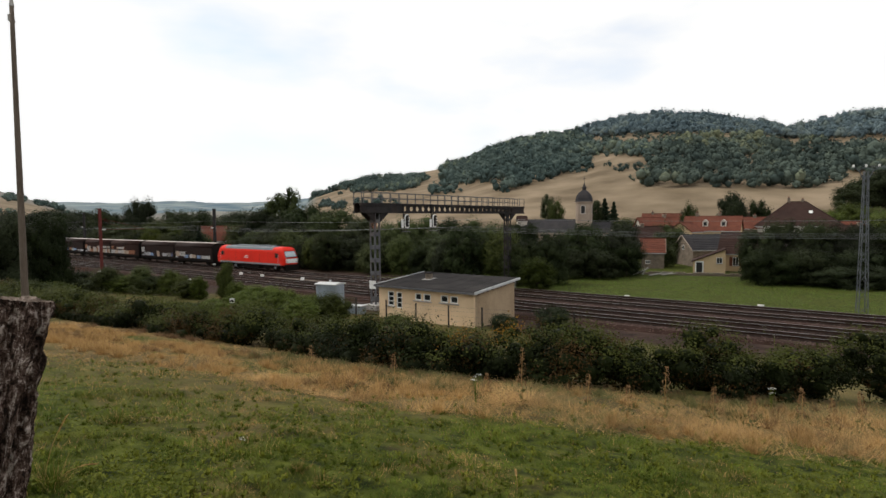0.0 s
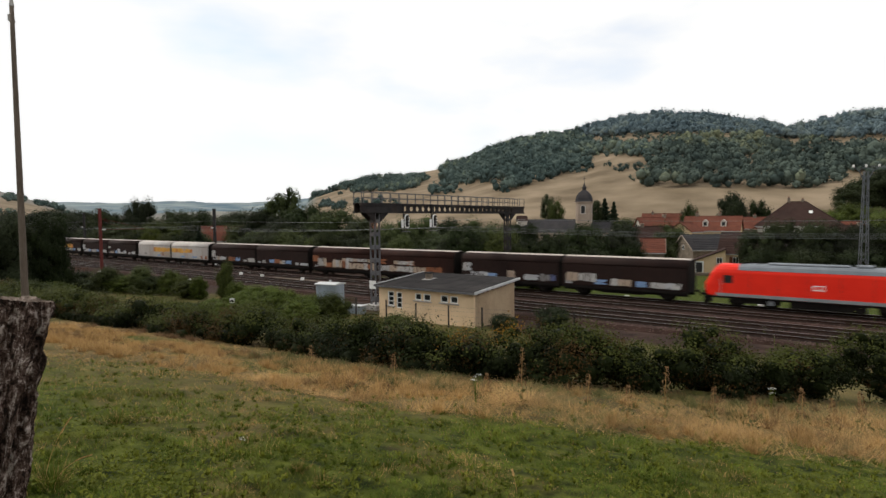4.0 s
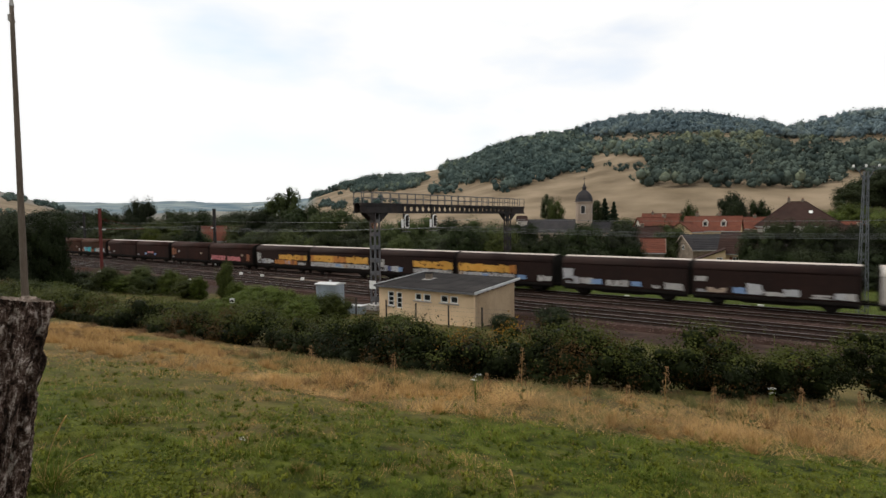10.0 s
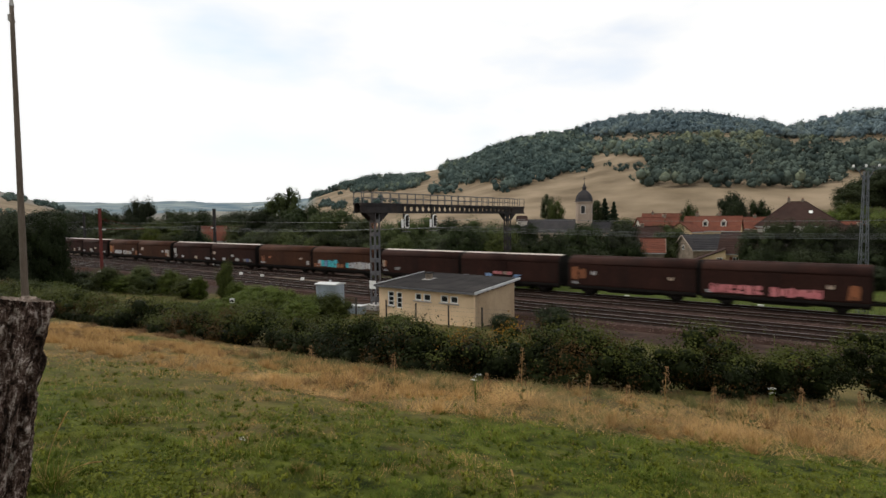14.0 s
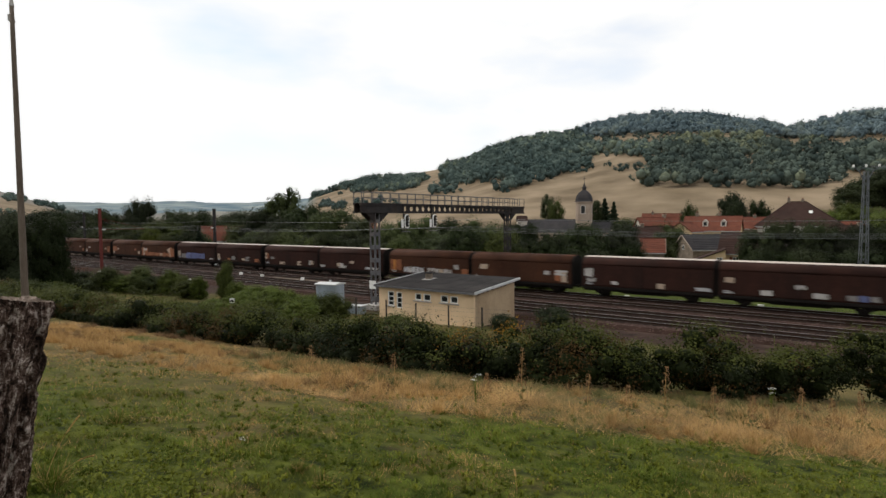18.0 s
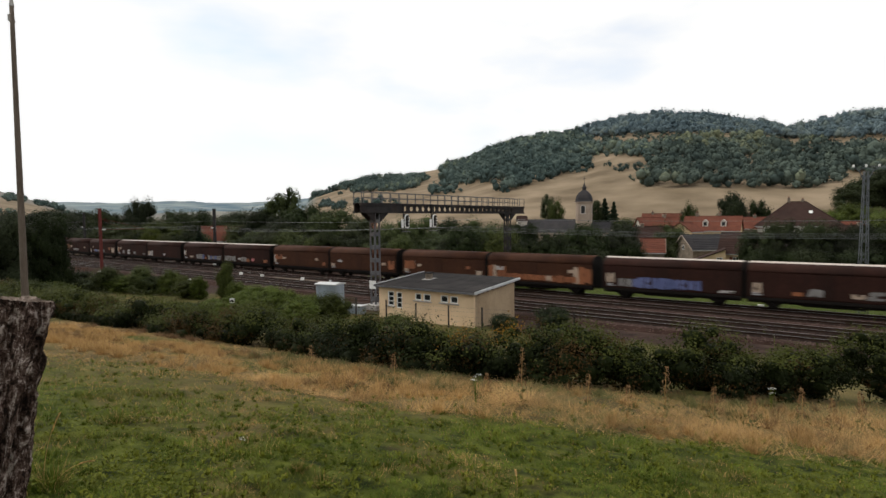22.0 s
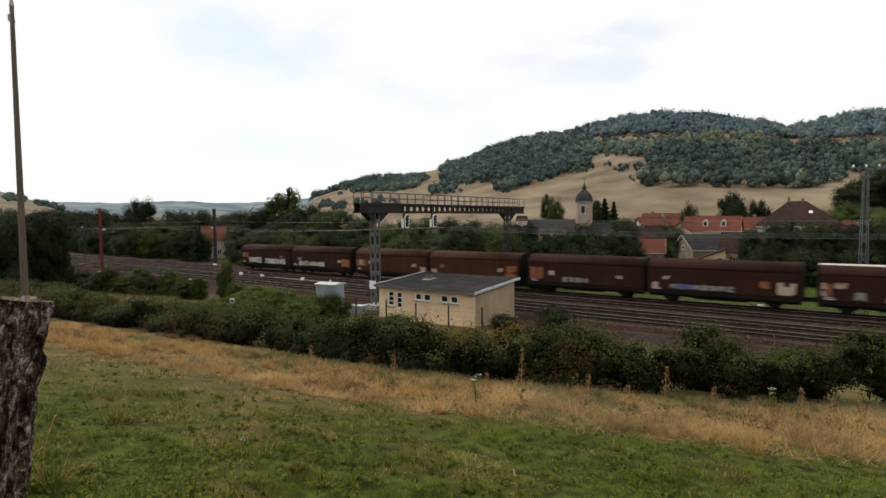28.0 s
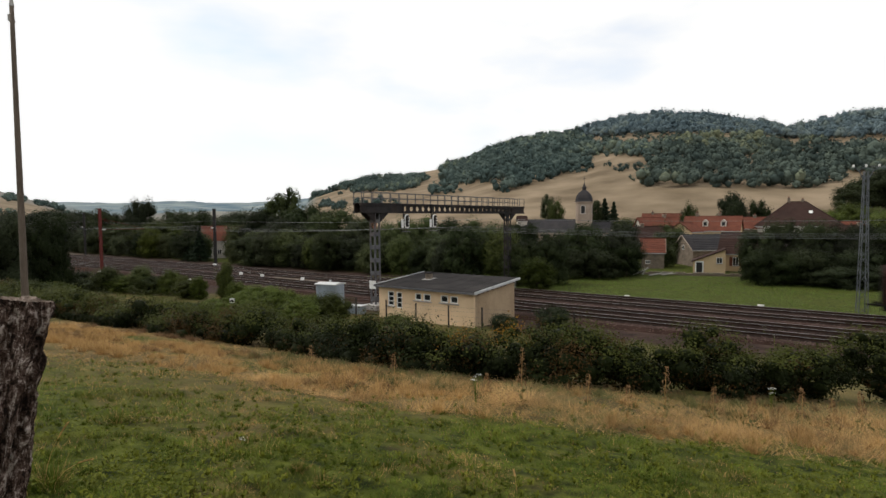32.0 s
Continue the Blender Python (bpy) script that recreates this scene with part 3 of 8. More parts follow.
# ---------------------------------------------------------------- hut beside the line
def pierced_wall(L, z0, z1, t, openings):
    """One wall in the x-z plane, t thick, with openings right through it."""
    xs = sorted({0.0, L, *(v for o in openings for v in o[:2])})
    zs = sorted({z0, z1, *(v for o in openings for v in o[2:])})
    nx, nz = len(xs), len(zs)
    g = Geo()
    g.v = [(x, y, z) for y in (0.0, t) for z in zs for x in xs]

    def solid(i, k):
        if not (0 <= i < nx - 1 and 0 <= k < nz - 1):
            return False
        return not any(o[0] <= xs[i] and xs[i + 1] <= o[1] and o[2] <= zs[k] and zs[k + 1] <= o[3] for o in openings)

    def at(i, k, back):
        return back * nx * nz + k * nx + i
    for i in range(nx - 1):
        for k in range(nz - 1):
            if not solid(i, k):
                continue
            g.f.append((at(i, k, 0), at(i + 1, k, 0), at(i + 1, k + 1, 0), at(i, k + 1, 0)))
            g.f.append((at(i, k, 1), at(i, k + 1, 1), at(i + 1, k + 1, 1), at(i + 1, k, 1)))
            for di, dk, p, q in ((-1, 0, (i, k), (i, k + 1)), (1, 0, (i + 1, k + 1), (i + 1, k)), (0, -1, (i + 1, k), (i, k)), (0, 1, (i, k + 1), (i + 1, k + 1))):
                if not solid(i + di, k + dk):
                    g.f.append((at(*p, 0), at(*q, 0), at(*q, 1), at(*p, 1)))
    return g


def build_hut():
    L, D, H = 10.08, 6.5, 2.52
    hut = thing("trackside_hut", pose(-34.48, 36.9, -0.1), "cream rendered flat-roofed railway hut with a dark felt roof", "hut")
    rise = 0.5   # the roof climbs towards the tracks
    t = 0.25
    openings = [(1.01, 1.76, 0.85, 2.12), (2.0, 2.68, 0.70, 2.12), (4.1, 4.82, 1.55, 2.16), (5.0, 5.8, 1.55, 2.16), (6.8, 7.6, 1.57, 2.18), (7.78, 8.58, 1.57, 2.18)]
    part("front_wall", pierced_wall(L, -1.0, H, t, openings), M_RENDER, hut, "cream rendered front wall, stained along its foot")
    # end and rear walls take a darker, more stained render than the front
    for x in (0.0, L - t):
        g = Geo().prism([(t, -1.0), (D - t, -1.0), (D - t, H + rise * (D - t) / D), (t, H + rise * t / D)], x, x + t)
        part("end_wall", g, M_RENDER_DARKER, hut, "darker render end wall with streaky stains")
    part("rear_wall", Geo().box(0, L, D - t, D, -1.0, H + rise), M_RENDER_DARKER, hut)
    e = 0.36

    def slope(y):
        return H + rise * y / D
    part("roof", Geo().prism([(-e, slope(-e) + 0.02), (D + e, slope(D + e) + 0.02), (D + e, slope(D + e) + 0.15), (-e, slope(-e) + 0.15)], -e + 0.05, L + e - 0.05), M_FELT, hut, "dark roofing felt")
    for k in range(1, 7):
        part("felt_seam", Geo().prism([(-e + 0.02, slope(-e) + 0.152), (D + e - 0.02, slope(D + e) + 0.152), (D + e - 0.02, slope(D + e) + 0.162), (-e + 0.02, slope(-e) + 0.162)], L * k / 7 - 0.05, L * k / 7 + 0.05), M_FELT, hut)
    for x in (-e - 0.03, L + e - 0.05):
        part("verge_trim", Geo().prism([(-e - 0.03, slope(-e) - 0.02), (D + e, slope(D + e) - 0.02), (D + e, slope(D + e) + 0.19), (-e - 0.03, slope(-e) + 0.19)], x, x + 0.08), M_ZINC, hut, "pale metal verge trim")
    part("fascia", Geo().box(-e + 0.05, L + e - 0.05, -e - 0.03, -e, slope(-e) - 0.03, slope(-e) + 0.13), M_GANTRYGREY, hut)
    for i in range(9):
        y = 0.3 + i * 0.7
        part("rafter_end", Geo().box(L, L + e - 0.06, y, y + 0.09, slope(y) - 0.13, slope(y) + 0.0), M_TIMBER, hut)
    cx, cy = 2.55, 3.4
    ch = part("chimney", Geo().box(cx, cx + 0.5, cy, cy + 0.5, slope(cy), slope(cy) + 0.68, 0.02), M_WALLSTONE, hut, "squat grey vent stack")
    part("cap", Geo().box(cx - 0.1, cx + 0.6, cy - 0.1, cy + 0.6, slope(cy) + 0.68, slope(cy) + 0.8, 0.02), M_FELT, ch)
    part("flashing", Geo().prism([(cy - 0.3, slope(cy - 0.3) + 0.155), (cy + 0.8, slope(cy + 0.8) + 0.155), (cy + 0.8, slope(cy + 0.8) + 0.175), (cy - 0.3, slope(cy - 0.3) + 0.175)], cx - 0.2, cx + 0.75), M_CONCRETE, hut, "pale lead flashing")
    for k, (a, b, c, d) in enumerate(openings):
        w = part("window_frame", Geo().box(a, a + 0.1, 0.05, 0.13, c, d).box(b - 0.1, b, 0.05, 0.13, c, d).box(a + 0.1, b - 0.1, 0.05, 0.13, c, c + 0.09)
                 .box(a + 0.1, b - 0.1, 0.05, 0.13, d - 0.09, d), M_WHITE, hut, "pale painted frame")
        for z in [d - (d - c) * q for q in ((0.35, 0.67) if d - c > 1 else ())]:
            part("glazing_bar", Geo().box(a + 0.1, b - 0.1, 0.055, 0.125, z - 0.035, z + 0.035), M_WHITE, w)
        part("pane", Geo().box(a + 0.1, b - 0.1, 0.085, 0.095, c + 0.09, d - 0.09), M_GLASSDARK, w)
        if k != 1:
            part("sill", Geo().box(a - 0.12, b + 0.12, -0.09, 0.06, c - 0.1, c - 0.003, 0.015), M_CONCRETE, w, "grey concrete sill")


build_hut()


def build_cabinets():
    cab = thing("relay_cabinet", pose(-40.2, 36.3, gz(-40.2, 36.3) + 0.4, 0, 0, 14), "pale blue-grey metal relay cabinet with twin doors", "cabinet")
    part("body", Geo().box(-1.05, 1.05, -0.8, 0.8, 0.1, 2.3, 0.03), M_CABINET, cab)
    part("plinth", Geo().box(-1.1, 1.1, -0.85, 0.85, -1.0, 0.1, 0.02), M_CONCRETE, cab)
    part("roof", Geo().prism([(-0.95, 2.3), (0.95, 2.3), (0.95, 2.38), (0.0, 2.5), (-0.95, 2.38)], -1.15, 1.15), M_ZINC, cab, "pale overhanging lid")
    part("vent", Geo().tube([(0, 0, 2.42), (0, 0, 2.65)], 0.12), M_ZINC, cab)
    for s in (-1, 1):
        d = part("door", Geo().box(s * 0.5 - 0.46, s * 0.5 + 0.46, -0.84, -0.8, 0.2, 2.2, 0.01), M_CABINET, cab)
        part("handle", Geo().box(s * 0.1 - 0.02, s * 0.1 + 0.02, -0.89, -0.84, 1.0, 1.25), M_BLACK, d)
    low = thing("low_cabinet", pose(-37.7, 37.3, gz(-37.7, 37.3), 0, 0, 14), "low grey trackside cable box with a pale lid", "cable box")
    part("body", Geo().box(-0.75, 0.75, -0.4, 0.4, -0.2, 0.72, 0.03), M_CABINET, low)
    part("lid", Geo().box(-0.8, 0.8, -0.45, 0.45, 0.72, 0.82, 0.02), M_ZINC, low)


build_cabinets()


# ---------------------------------------------------------------- signal gantry
def lattice_column(owner, x, y, z0, z1, w, mat, material_web):
    """Four angle posts with batten plates, standing on a footing."""
    for sx in (-1, 1):
        for sy in (-1, 1):
            part("post", Geo().box(x + sx * w - 0.07, x + sx * w + 0.07, y + sy * w - 0.07, y + sy * w + 0.07, z0, z1), mat, owner)
    n = 7
    for i in range(n):
        z = z0 + (z1 - z0) * (i + 0.25) / n
        h = (z1 - z0) / n * 0.3
        for s in (-1, 1):
            part("batten", Geo().box(x - w, x + w, y + s * w - 0.03 + s * 0.085, y + s * w + 0.03 + s * 0.085, z, z + h), material_web, owner)
            part("batten", Geo().box(x + s * w - 0.03 + s * 0.085, x + s * w + 0.03 + s * 0.085, y - w, y + w, z, z + h), material_web, owner)


def build_gantry():
    X, Y0, Y1 = -38.5, 40.7, 66.6
    g = thing("signal_gantry", pose(0, 0, 0), "dark steel railway signal gantry with a railed walkway", "signal gantry")
    for y in (Y0, Y1):
        part("footing", Geo().box(X - 0.9, X + 0.9, y - 0.9, y + 0.9, -1.4, -0.05, 0.05), M_CONCRETE, g)
        # near column in paler steel: its lit face is put into the colour
        steel = M_GANTRYGREY if y < 50 else M_GANTRY
        lattice_column(g, X, y, -0.05, 8.9, 0.3, steel, steel)
        for s in (-1, 1):
            for sx in (-1, 1):
                part("bracket", Geo().prism([(y + s * 0.36, 8.1), (y + s * 0.5, 8.1), (y + s * 1.5, 8.85), (y + s * 1.5, 8.93), (y + s * 0.36, 8.93)], X + sx * 0.36 - 0.03, X + sx * 0.36 + 0.03), M_GANTRY, g)
    ya, yb = 38.3, 70.4
    for s in (-1, 1):
        x = X + s * 0.42
        # plate girder pierced by a row of round holes
        for z0, z1 in ((8.93, 9.1), (9.68, 9.85)):
            part("chord", Geo().box(x - 0.12, x + 0.12, ya, yb, z0, z1), M_GANTRY, g)
        pitch, n = 0.98, int((yb - ya) / 0.98)
        for i in range(n):
            c = ya + (i + 0.5) * (yb - ya) / n
            w = (yb - ya) / n / 2
            hole = 0.27 if 0.17 * n < i < 0.88 * n else 0.0
            if hole:
                ring = [(math.cos(a), math.sin(a)) for a in [math.tau * (k + 0.5) / 12 for k in range(12)]]
                vs = [(x, c + hole * p, 9.39 + hole * q) for p, q in ring]
                vs += [(x, c + max(-w, min(w, 1.5 * w * p)), 9.39 + max(-0.29, min(0.29, 0.44 * q))) for p, q in ring]
                plate = Geo().add(vs, [(k, (k + 1) % 12, (k + 1) % 12 + 12, k + 12) for k in range(12)])
                back = [(px + 0.02, py, pz) for px, py, pz in plate.v]
                plate.add(back, [(k, k + 12, (k + 1) % 12 + 12, (k + 1) % 12) for k in range(12)])
                plate.add([plate.v[k] for k in range(12)] + [back[k] for k in range(12)], [(k, k + 12, (k + 1) % 12 + 12, (k + 1) % 12) for k in range(12)])
            else:
                plate = Geo().box(x - 0.01, x + 0.01, c - w, c + w, 9.1, 9.68)
            part("web_plate", plate, M_GANTRY, g)
    part("walkway", Geo().box(X - 0.56, X + 0.56, ya, yb, 9.854, 9.91), M_GANTRY, g)
    for s in (-1, 1):
        x = X + s * 0.53
        for i in range(25):
            y = ya + 0.1 + i * (yb - ya - 0.2) / 24
            part("rail_post", Geo().box(x - 0.03, x + 0.03, y - 0.03, y + 0.03, 9.85, 10.95), M_GANTRYGREY, g)
        for z in (10.4, 10.95):
            part("handrail", Geo().bar((x, ya, z), (x, yb, z), 0.055), M_GANTRYGREY, g)
    for y in (44.2, 48.9):
        lamp = part("signal_head", Geo().box(X + 0.72, X + 0.95, y + 0.02, y + 0.42, 7.5, 8.8, 0.06), M_BLACK, g, "black multi-lens signal target")
        ring = [(X + 0.99, y + 0.22 + 0.30 * math.cos(t), (8.46 if math.sin(t) > 0 else 7.72) + 0.30 * math.sin(t)) for t in [math.tau * i / 24 for i in range(25)]]
        rim = Geo()
        for p, q in zip(ring, ring[1:]):
            rim.bar(p, q, 0.09)
        part("target_rim", rim, M_WHITE, lamp, "white rim round the signal target")
        part("side_plate", Geo().box(X + 0.80, X + 0.86, y - 0.46, y - 0.1, 7.42, 8.3, 0.02), M_WHITE, lamp, "white plate beside the signal lenses")
        for k in range(4):
            part("hood", Geo().tube([(X + 0.95, y + 0.22, 7.68 + 0.31 * k), (X + 1.2, y + 0.22, 7.66 + 0.31 * k)], 0.11), M_BLACK, lamp)
        part("hanger", Geo().bar((X + 0.7, y, 8.5), (X + 0.7, y, 9.9), 0.08).bar((X + 0.5, y, 9.76), (X + 0.74, y, 9.76), 0.08).bar((X + 0.5, y, 9.02), (X + 0.74, y, 9.02), 0.08), M_GANTRY, lamp)
        for z in (7.4, 7.8, 8.2, 8.6):
            part("cage_hoop", Geo().tube([(X + 0.35 + 0.35 * math.cos(t), y + 0.75 + 0.35 * math.sin(t), z) for t in [math.pi * i / 6 - math.pi / 2 for i in range(7)]], 0.025, 5), M_GANTRYGREY, lamp)
        part("ladder", Geo().bar((X + 0.35, y + 0.5, 7.0), (X + 0.35, y + 0.5, 9.9), 0.05).bar((X + 0.35, y + 0.9, 7.0), (X + 0.35, y + 0.9, 9.9), 0.05), M_GANTRY, lamp)
        part("cage_floor", Geo().box(X + 0.0, X + 0.7, y + 0.4, y + 1.1, 6.98, 7.03), M_GANTRYGREY, lamp)
    part("label_plate", Geo().box(X - 0.4, X + 0.4, Y0 - 0.46, Y0 - 0.42, 1.5, 2.3), M_WHITE, g, "white notice plate")
    peg = thing("orange_marker", pose(-37.0, 42.6, -0.5), "orange and white trackside marker post", "marker post")
    part("post", Geo().box(-0.06, 0.06, -0.05, 0.05, 0, 2.2), M_SIGNORANGE, peg)
    part("plate", Geo().box(-0.16, 0.16, -0.09, -0.05, 2.2, 2.95), M_WHITE, peg)


build_gantry()


# ---------------------------------------------------------------- masts and wires
def build_masts():
    for x, y, mat, h, label in ((-107.6, 44.0, M_REDMAST, 11.2, "red oxide steel catenary mast"), (-101.3, 62.0, M_GANTRY, 11.2, "dark lattice catenary mast"),
                                (-160.8, 62.0, M_GANTRY, 11.0, "dark lattice catenary mast"), (23.0, 62.0, M_GANTRY, 11.2, "dark lattice catenary mast"), (23.0, 43.6, M_GANTRY, 11.2, "dark lattice catenary mast")):
        z = gz(x, y) - 0.1
        m = thing("catenary_mast", pose(x, y, z), label, "catenary mast", "catenary masts")
        part("footing", Geo().box(-0.5, 0.5, -0.5, 0.5, -0.4, 0.35, 0.05), M_CONCRETE, m)
        for s in (-1, 1):
            part("upright", Geo().box(s * 0.28 - 0.07, s * 0.28 + 0.07, -0.14, 0.14, 0.3, h), mat, m)
        for i in range(13):
            za, zb = 0.5 + i * (h - 0.8) / 13, 0.5 + (i + 1) * (h - 0.8) / 13
            s = 1 if i % 2 else -1
            part("lacing", Geo().bar((-0.28 * s, 0, za), (0.28 * s, 0, zb), 0.06, 0.14), mat, m)
        side = 1 if y < 50 else -1
        for k, reach in enumerate((3.6, 7.6)):
            zt = 7.6
            part("cantilever", Geo().tube([(0, 0, zt), (0, side * reach, zt)], 0.04).tube([(0, 0, zt + 2.0), (0, side * reach, zt)], 0.025), mat, m)
            part("insulator", Geo().tube([(0, side * 0.3, zt), (0, side * 0.8, zt)], 0.09), M_WHITE, m, "white porcelain insulator")
        part("cap", Geo().box(-0.32, 0.32, -0.2, 0.2, h, h + 0.12), mat, m)
    spans = [-390, -318, -245, -161, -101.3, -38.5, 23, 86, 150, 214]
    for y in TRACKS:
        w = thing("overhead_line", pose(0, y, 0), "overhead contact wire hung from a sagging messenger wire", "overhead line", "overhead lines")
        part("contact_wire", Geo().bar((spans[0], 0, 5.9), (spans[-1], 0, 5.9), 0.013), M_GANTRY, w)
        pts = []
        for a, b in zip(spans, spans[1:]):
            for k in range(8):
                t = k / 8
                pts.append((a + (b - a) * t, 0, 7.35 - 2.4 * t * (1 - t)))
        part("messenger_wire", Geo().tube(pts, 0.009, 4), M_WIRE, w)
        g = Geo()
        for a, b in zip(spans[2:7], spans[3:8]):
            for k in range(1, 9):
                t = k / 9
                g.bar((a + (b - a) * t, 0, 5.9), (a + (b - a) * t, 0, 7.35 - 2.4 * t * (1 - t)), 0.007)
        part("droppers", g, M_GANTRY, w)
    for y, z in ((62.0, 8.25),):
        w = thing("feeder_wire", pose(0, y, z), "long sagging feeder wire along the railway", "feeder wire", "feeder wires")
        pts = []
        for a, b in zip(spans, spans[1:]):
            for k in range(8):
                t = k / 8
                pts.append((a + (b - a) * t, 0, -1.6 * t * (1 - t)))
        part("wire", Geo().tube(pts, 0.014, 4), M_WIRE, w)


build_masts()


def build_pylon():
    z = gz(0.5, 66.3)
    p = thing("lattice_pylon", pose(0.2, 66.3, z, 0, 0, 20), "slim galvanised lattice pylon standing in the meadow", "pylon")
    H = 13.4

    def half(h):
        return 0.38 - 0.22 * h / H
    for sx in (-1, 1):
        for sy in (-1, 1):
            part("leg", Geo().bar((sx * half(0), sy * half(0), -0.3), (sx * half(H), sy * half(H), H), 0.06), M_PYLON, p)
    n = 15
    for i in range(n):
        a, b = H * i / n, H * (i + 1) / n
        for s in (-1, 1):
            f = s if i % 2 else -s
            part("brace", Geo().bar((-f * half(a), s * half(a), a), (f * half(b), s * half(b), b), 0.035), M_PYLON, p)
            part("brace", Geo().bar((s * half(a), -f * half(a), a), (s * half(b), f * half(b), b), 0.035), M_PYLON, p)
    for s in (-1, 1):
        part("arm", Geo().bar((s * 0.12, 0, H - 0.9), (s * 0.6, 0, H + 0.1), 0.07).bar((s * 0.6, 0, H + 0.1), (s * 1.05, 0, H + 0.42), 0.06), M_PYLON, p)
        part("tie", Geo().bar((0, 0, H + 0.42), (s * 0.6, 0, H + 0.12), 0.045), M_PYLON, p)
        part("insulator", Geo().tube([(s * 1.03, 0, H + 0.42), (s * 1.03, 0, H + 0.66)], 0.10), M_WHITE, p, "white insulator")
    part("insulator", Geo().tube([(0, 0, H + 0.42), (0, 0, H + 0.66)], 0.10), M_WHITE, p, "white insulator")
    for k in (-1, 0, 1):
        w = thing("power_line", pose(0.5 + 0.9 * k, 66.3 + 0.65 * k, z + H + 0.5), "thin slack power line", "power line", "power lines")
        part("wire", Geo().tube([(t * 90, t * 90 * 0.35, -9.0 * t * (1 - t)) for t in [i / 12 for i in range(13)]], 0.016, 4), M_WIRE, w)


build_pylon()


# ---------------------------------------------------------------- field edge: old post and wooden pole
def build_post():
    bm = Geo()
    n, rings, top = 150, 240, 1.55
    ang = np.linspace(0, math.tau, n, endpoint=False)
    vs = []
    for i in range(rings):
        h = top * i / (rings - 1)
        base = 0.088 - 0.018 * (1 - h / top)
        u, w = ang / math.tau * 17, h * 11
        groove = fbm(np.cos(ang) * 4.2 + 20, np.sin(ang) * 4.2 + h * 1.6, 31) * 0.010
        plates = value_noise(u + 1.1 * value_noise(u * 0.6, w * 0.5 + 7, 36), w * 0.55 + 0.8 * value_noise(u, w * 0.3, 37), 38) * smoothstep(0, 1, np.minimum(ang, math.tau - ang) * 4)
        ridge = 0.015 * np.clip(plates * 3, -1, 1) + 0.005 * fbm(u * 2.5, w * 2.5, 32)
        r = base + groove + ridge
        edge = fbm(np.cos(ang) * 4, np.sin(ang) * 4, 35) * 0.005 if i == rings - 1 else 0 * ang
        vs += [(r[k] * math.cos(ang[k]), r[k] * math.sin(ang[k]), h + edge[k]) for k in range(n)]
    fs = [(i * n + k, i * n + (k + 1) % n, (i + 1) * n + (k + 1) % n, (i + 1) * n + k) for i in range(rings - 1) for k in range(n)]
    bm.add(vs, fs)
    axis = Vector((0.045, 0.135, 0.99)).normalized()
    foot = Vector((-2.741, 0.818, 8.035)) - axis * top
    post = thing("fence_post", Matrix.Translation(foot) @ axis.to_track_quat("Z", "Y").to_matrix().to_4x4(), "rough split wooden fence post with peeling bark", "fence post")
    part("bark", bm, M_POSTBARK, post, smooth=False)
    last = vs[-n:]
    cap = Geo()
    cv, cf = [], []
    for q in (1.0, 0.75, 0.5, 0.25):
        cv += [(x * q * 0.98, y * q * 0.98, top - 0.012 * (q < 1) + 0.008 * math.sin(9 * x * q * 30) * (q < 1) + (zz - top) * q) for x, y, zz in last]
    for i in range(3):
        cf += [(i * n + k, i * n + (k + 1) % n, (i + 1) * n + (k + 1) % n, (i + 1) * n + k) for k in range(n)]
    cf.append(tuple(3 * n + k for k in range(n)))
    part("end_grain", cap.add(cv, cf), M_POSTTOP, post, "cracked grey end grain")


build_post()


def build_pole():
    x, y = -16.656, 5.023
    z = gz(x, y) - 0.3
    p = thing("wooden_pole", pose(x, y, z), "tall thin weathered wooden pole leaning slightly", "pole")
    h = 13.75 - z
    lean = Vector((-0.452, 0.145, 0))
    pts = [Vector((0, 0, h * k / 10)) + lean * ((k / 10) ** 1.2) for k in range(11)]
    part("shaft", Geo().tube(pts, [0.088 - 0.04 * k / 10 for k in range(11)], 12), M_POLE, p, smooth=True)
    part("bracket", Geo().box(-0.47, -0.43, 0.085, 0.205, h - 0.45, h - 0.38).tube([(-0.452, 0.145, h - 0.05), (-0.452, 0.145, h + 0.12)], [0.06, 0.035]), M_CONCRETE, p)
    part("insulator", Geo().tube([(-0.52, 0.12, h - 0.40), (-0.52, 0.12, h - 0.24)], 0.05), M_CONCRETE, p)


build_pole()


# ---------------------------------------------------------------- trees
def leaf_quads(rng, centres, size, flat=0.0):
    """Small quads turned every way about the centres."""
    n = len(centres)
    a = rng.normal(size=(n, 3))
    a /= np.linalg.norm(a, axis=1)[:, None]
    b = rng.normal(size=(n, 3))
    b[:, 2] *= 1 - flat
    b -= a * np.sum(a * b, 1)[:, None]
    b /= np.linalg.norm(b, axis=1)[:, None] + 1e-9
    s = size * rng.uniform(0.6, 1.4, (n, 1))
    v = np.stack([centres - a * s, centres - b * s * 0.55, centres + a * s, centres + b * s * 0.55], 1)
    return v.reshape(-1, 3), np.arange(4 * n).reshape(-1, 4)


def leaf_shell(rng, centres, normals, size, loose=0.55):
    """Small quads that face roughly outwards, as leaves do that reach for the light."""
    n = len(centres)
    nn = normals + loose * rng.normal(size=(n, 3))
    nn /= np.linalg.norm(nn, axis=1)[:, None] + 1e-9
    a = np.cross(nn, rng.normal(size=(n, 3)))
    a /= np.linalg.norm(a, axis=1)[:, None] + 1e-9
    b = np.cross(nn, a)
    s = size * rng.uniform(0.6, 1.4, (n, 1))
    v = np.stack([centres - a * s, centres - b * s * 0.6, centres + a * s, centres + b * s * 0.6], 1)
    return v.reshape(-1, 3), np.arange(4 * n).reshape(-1, 4)


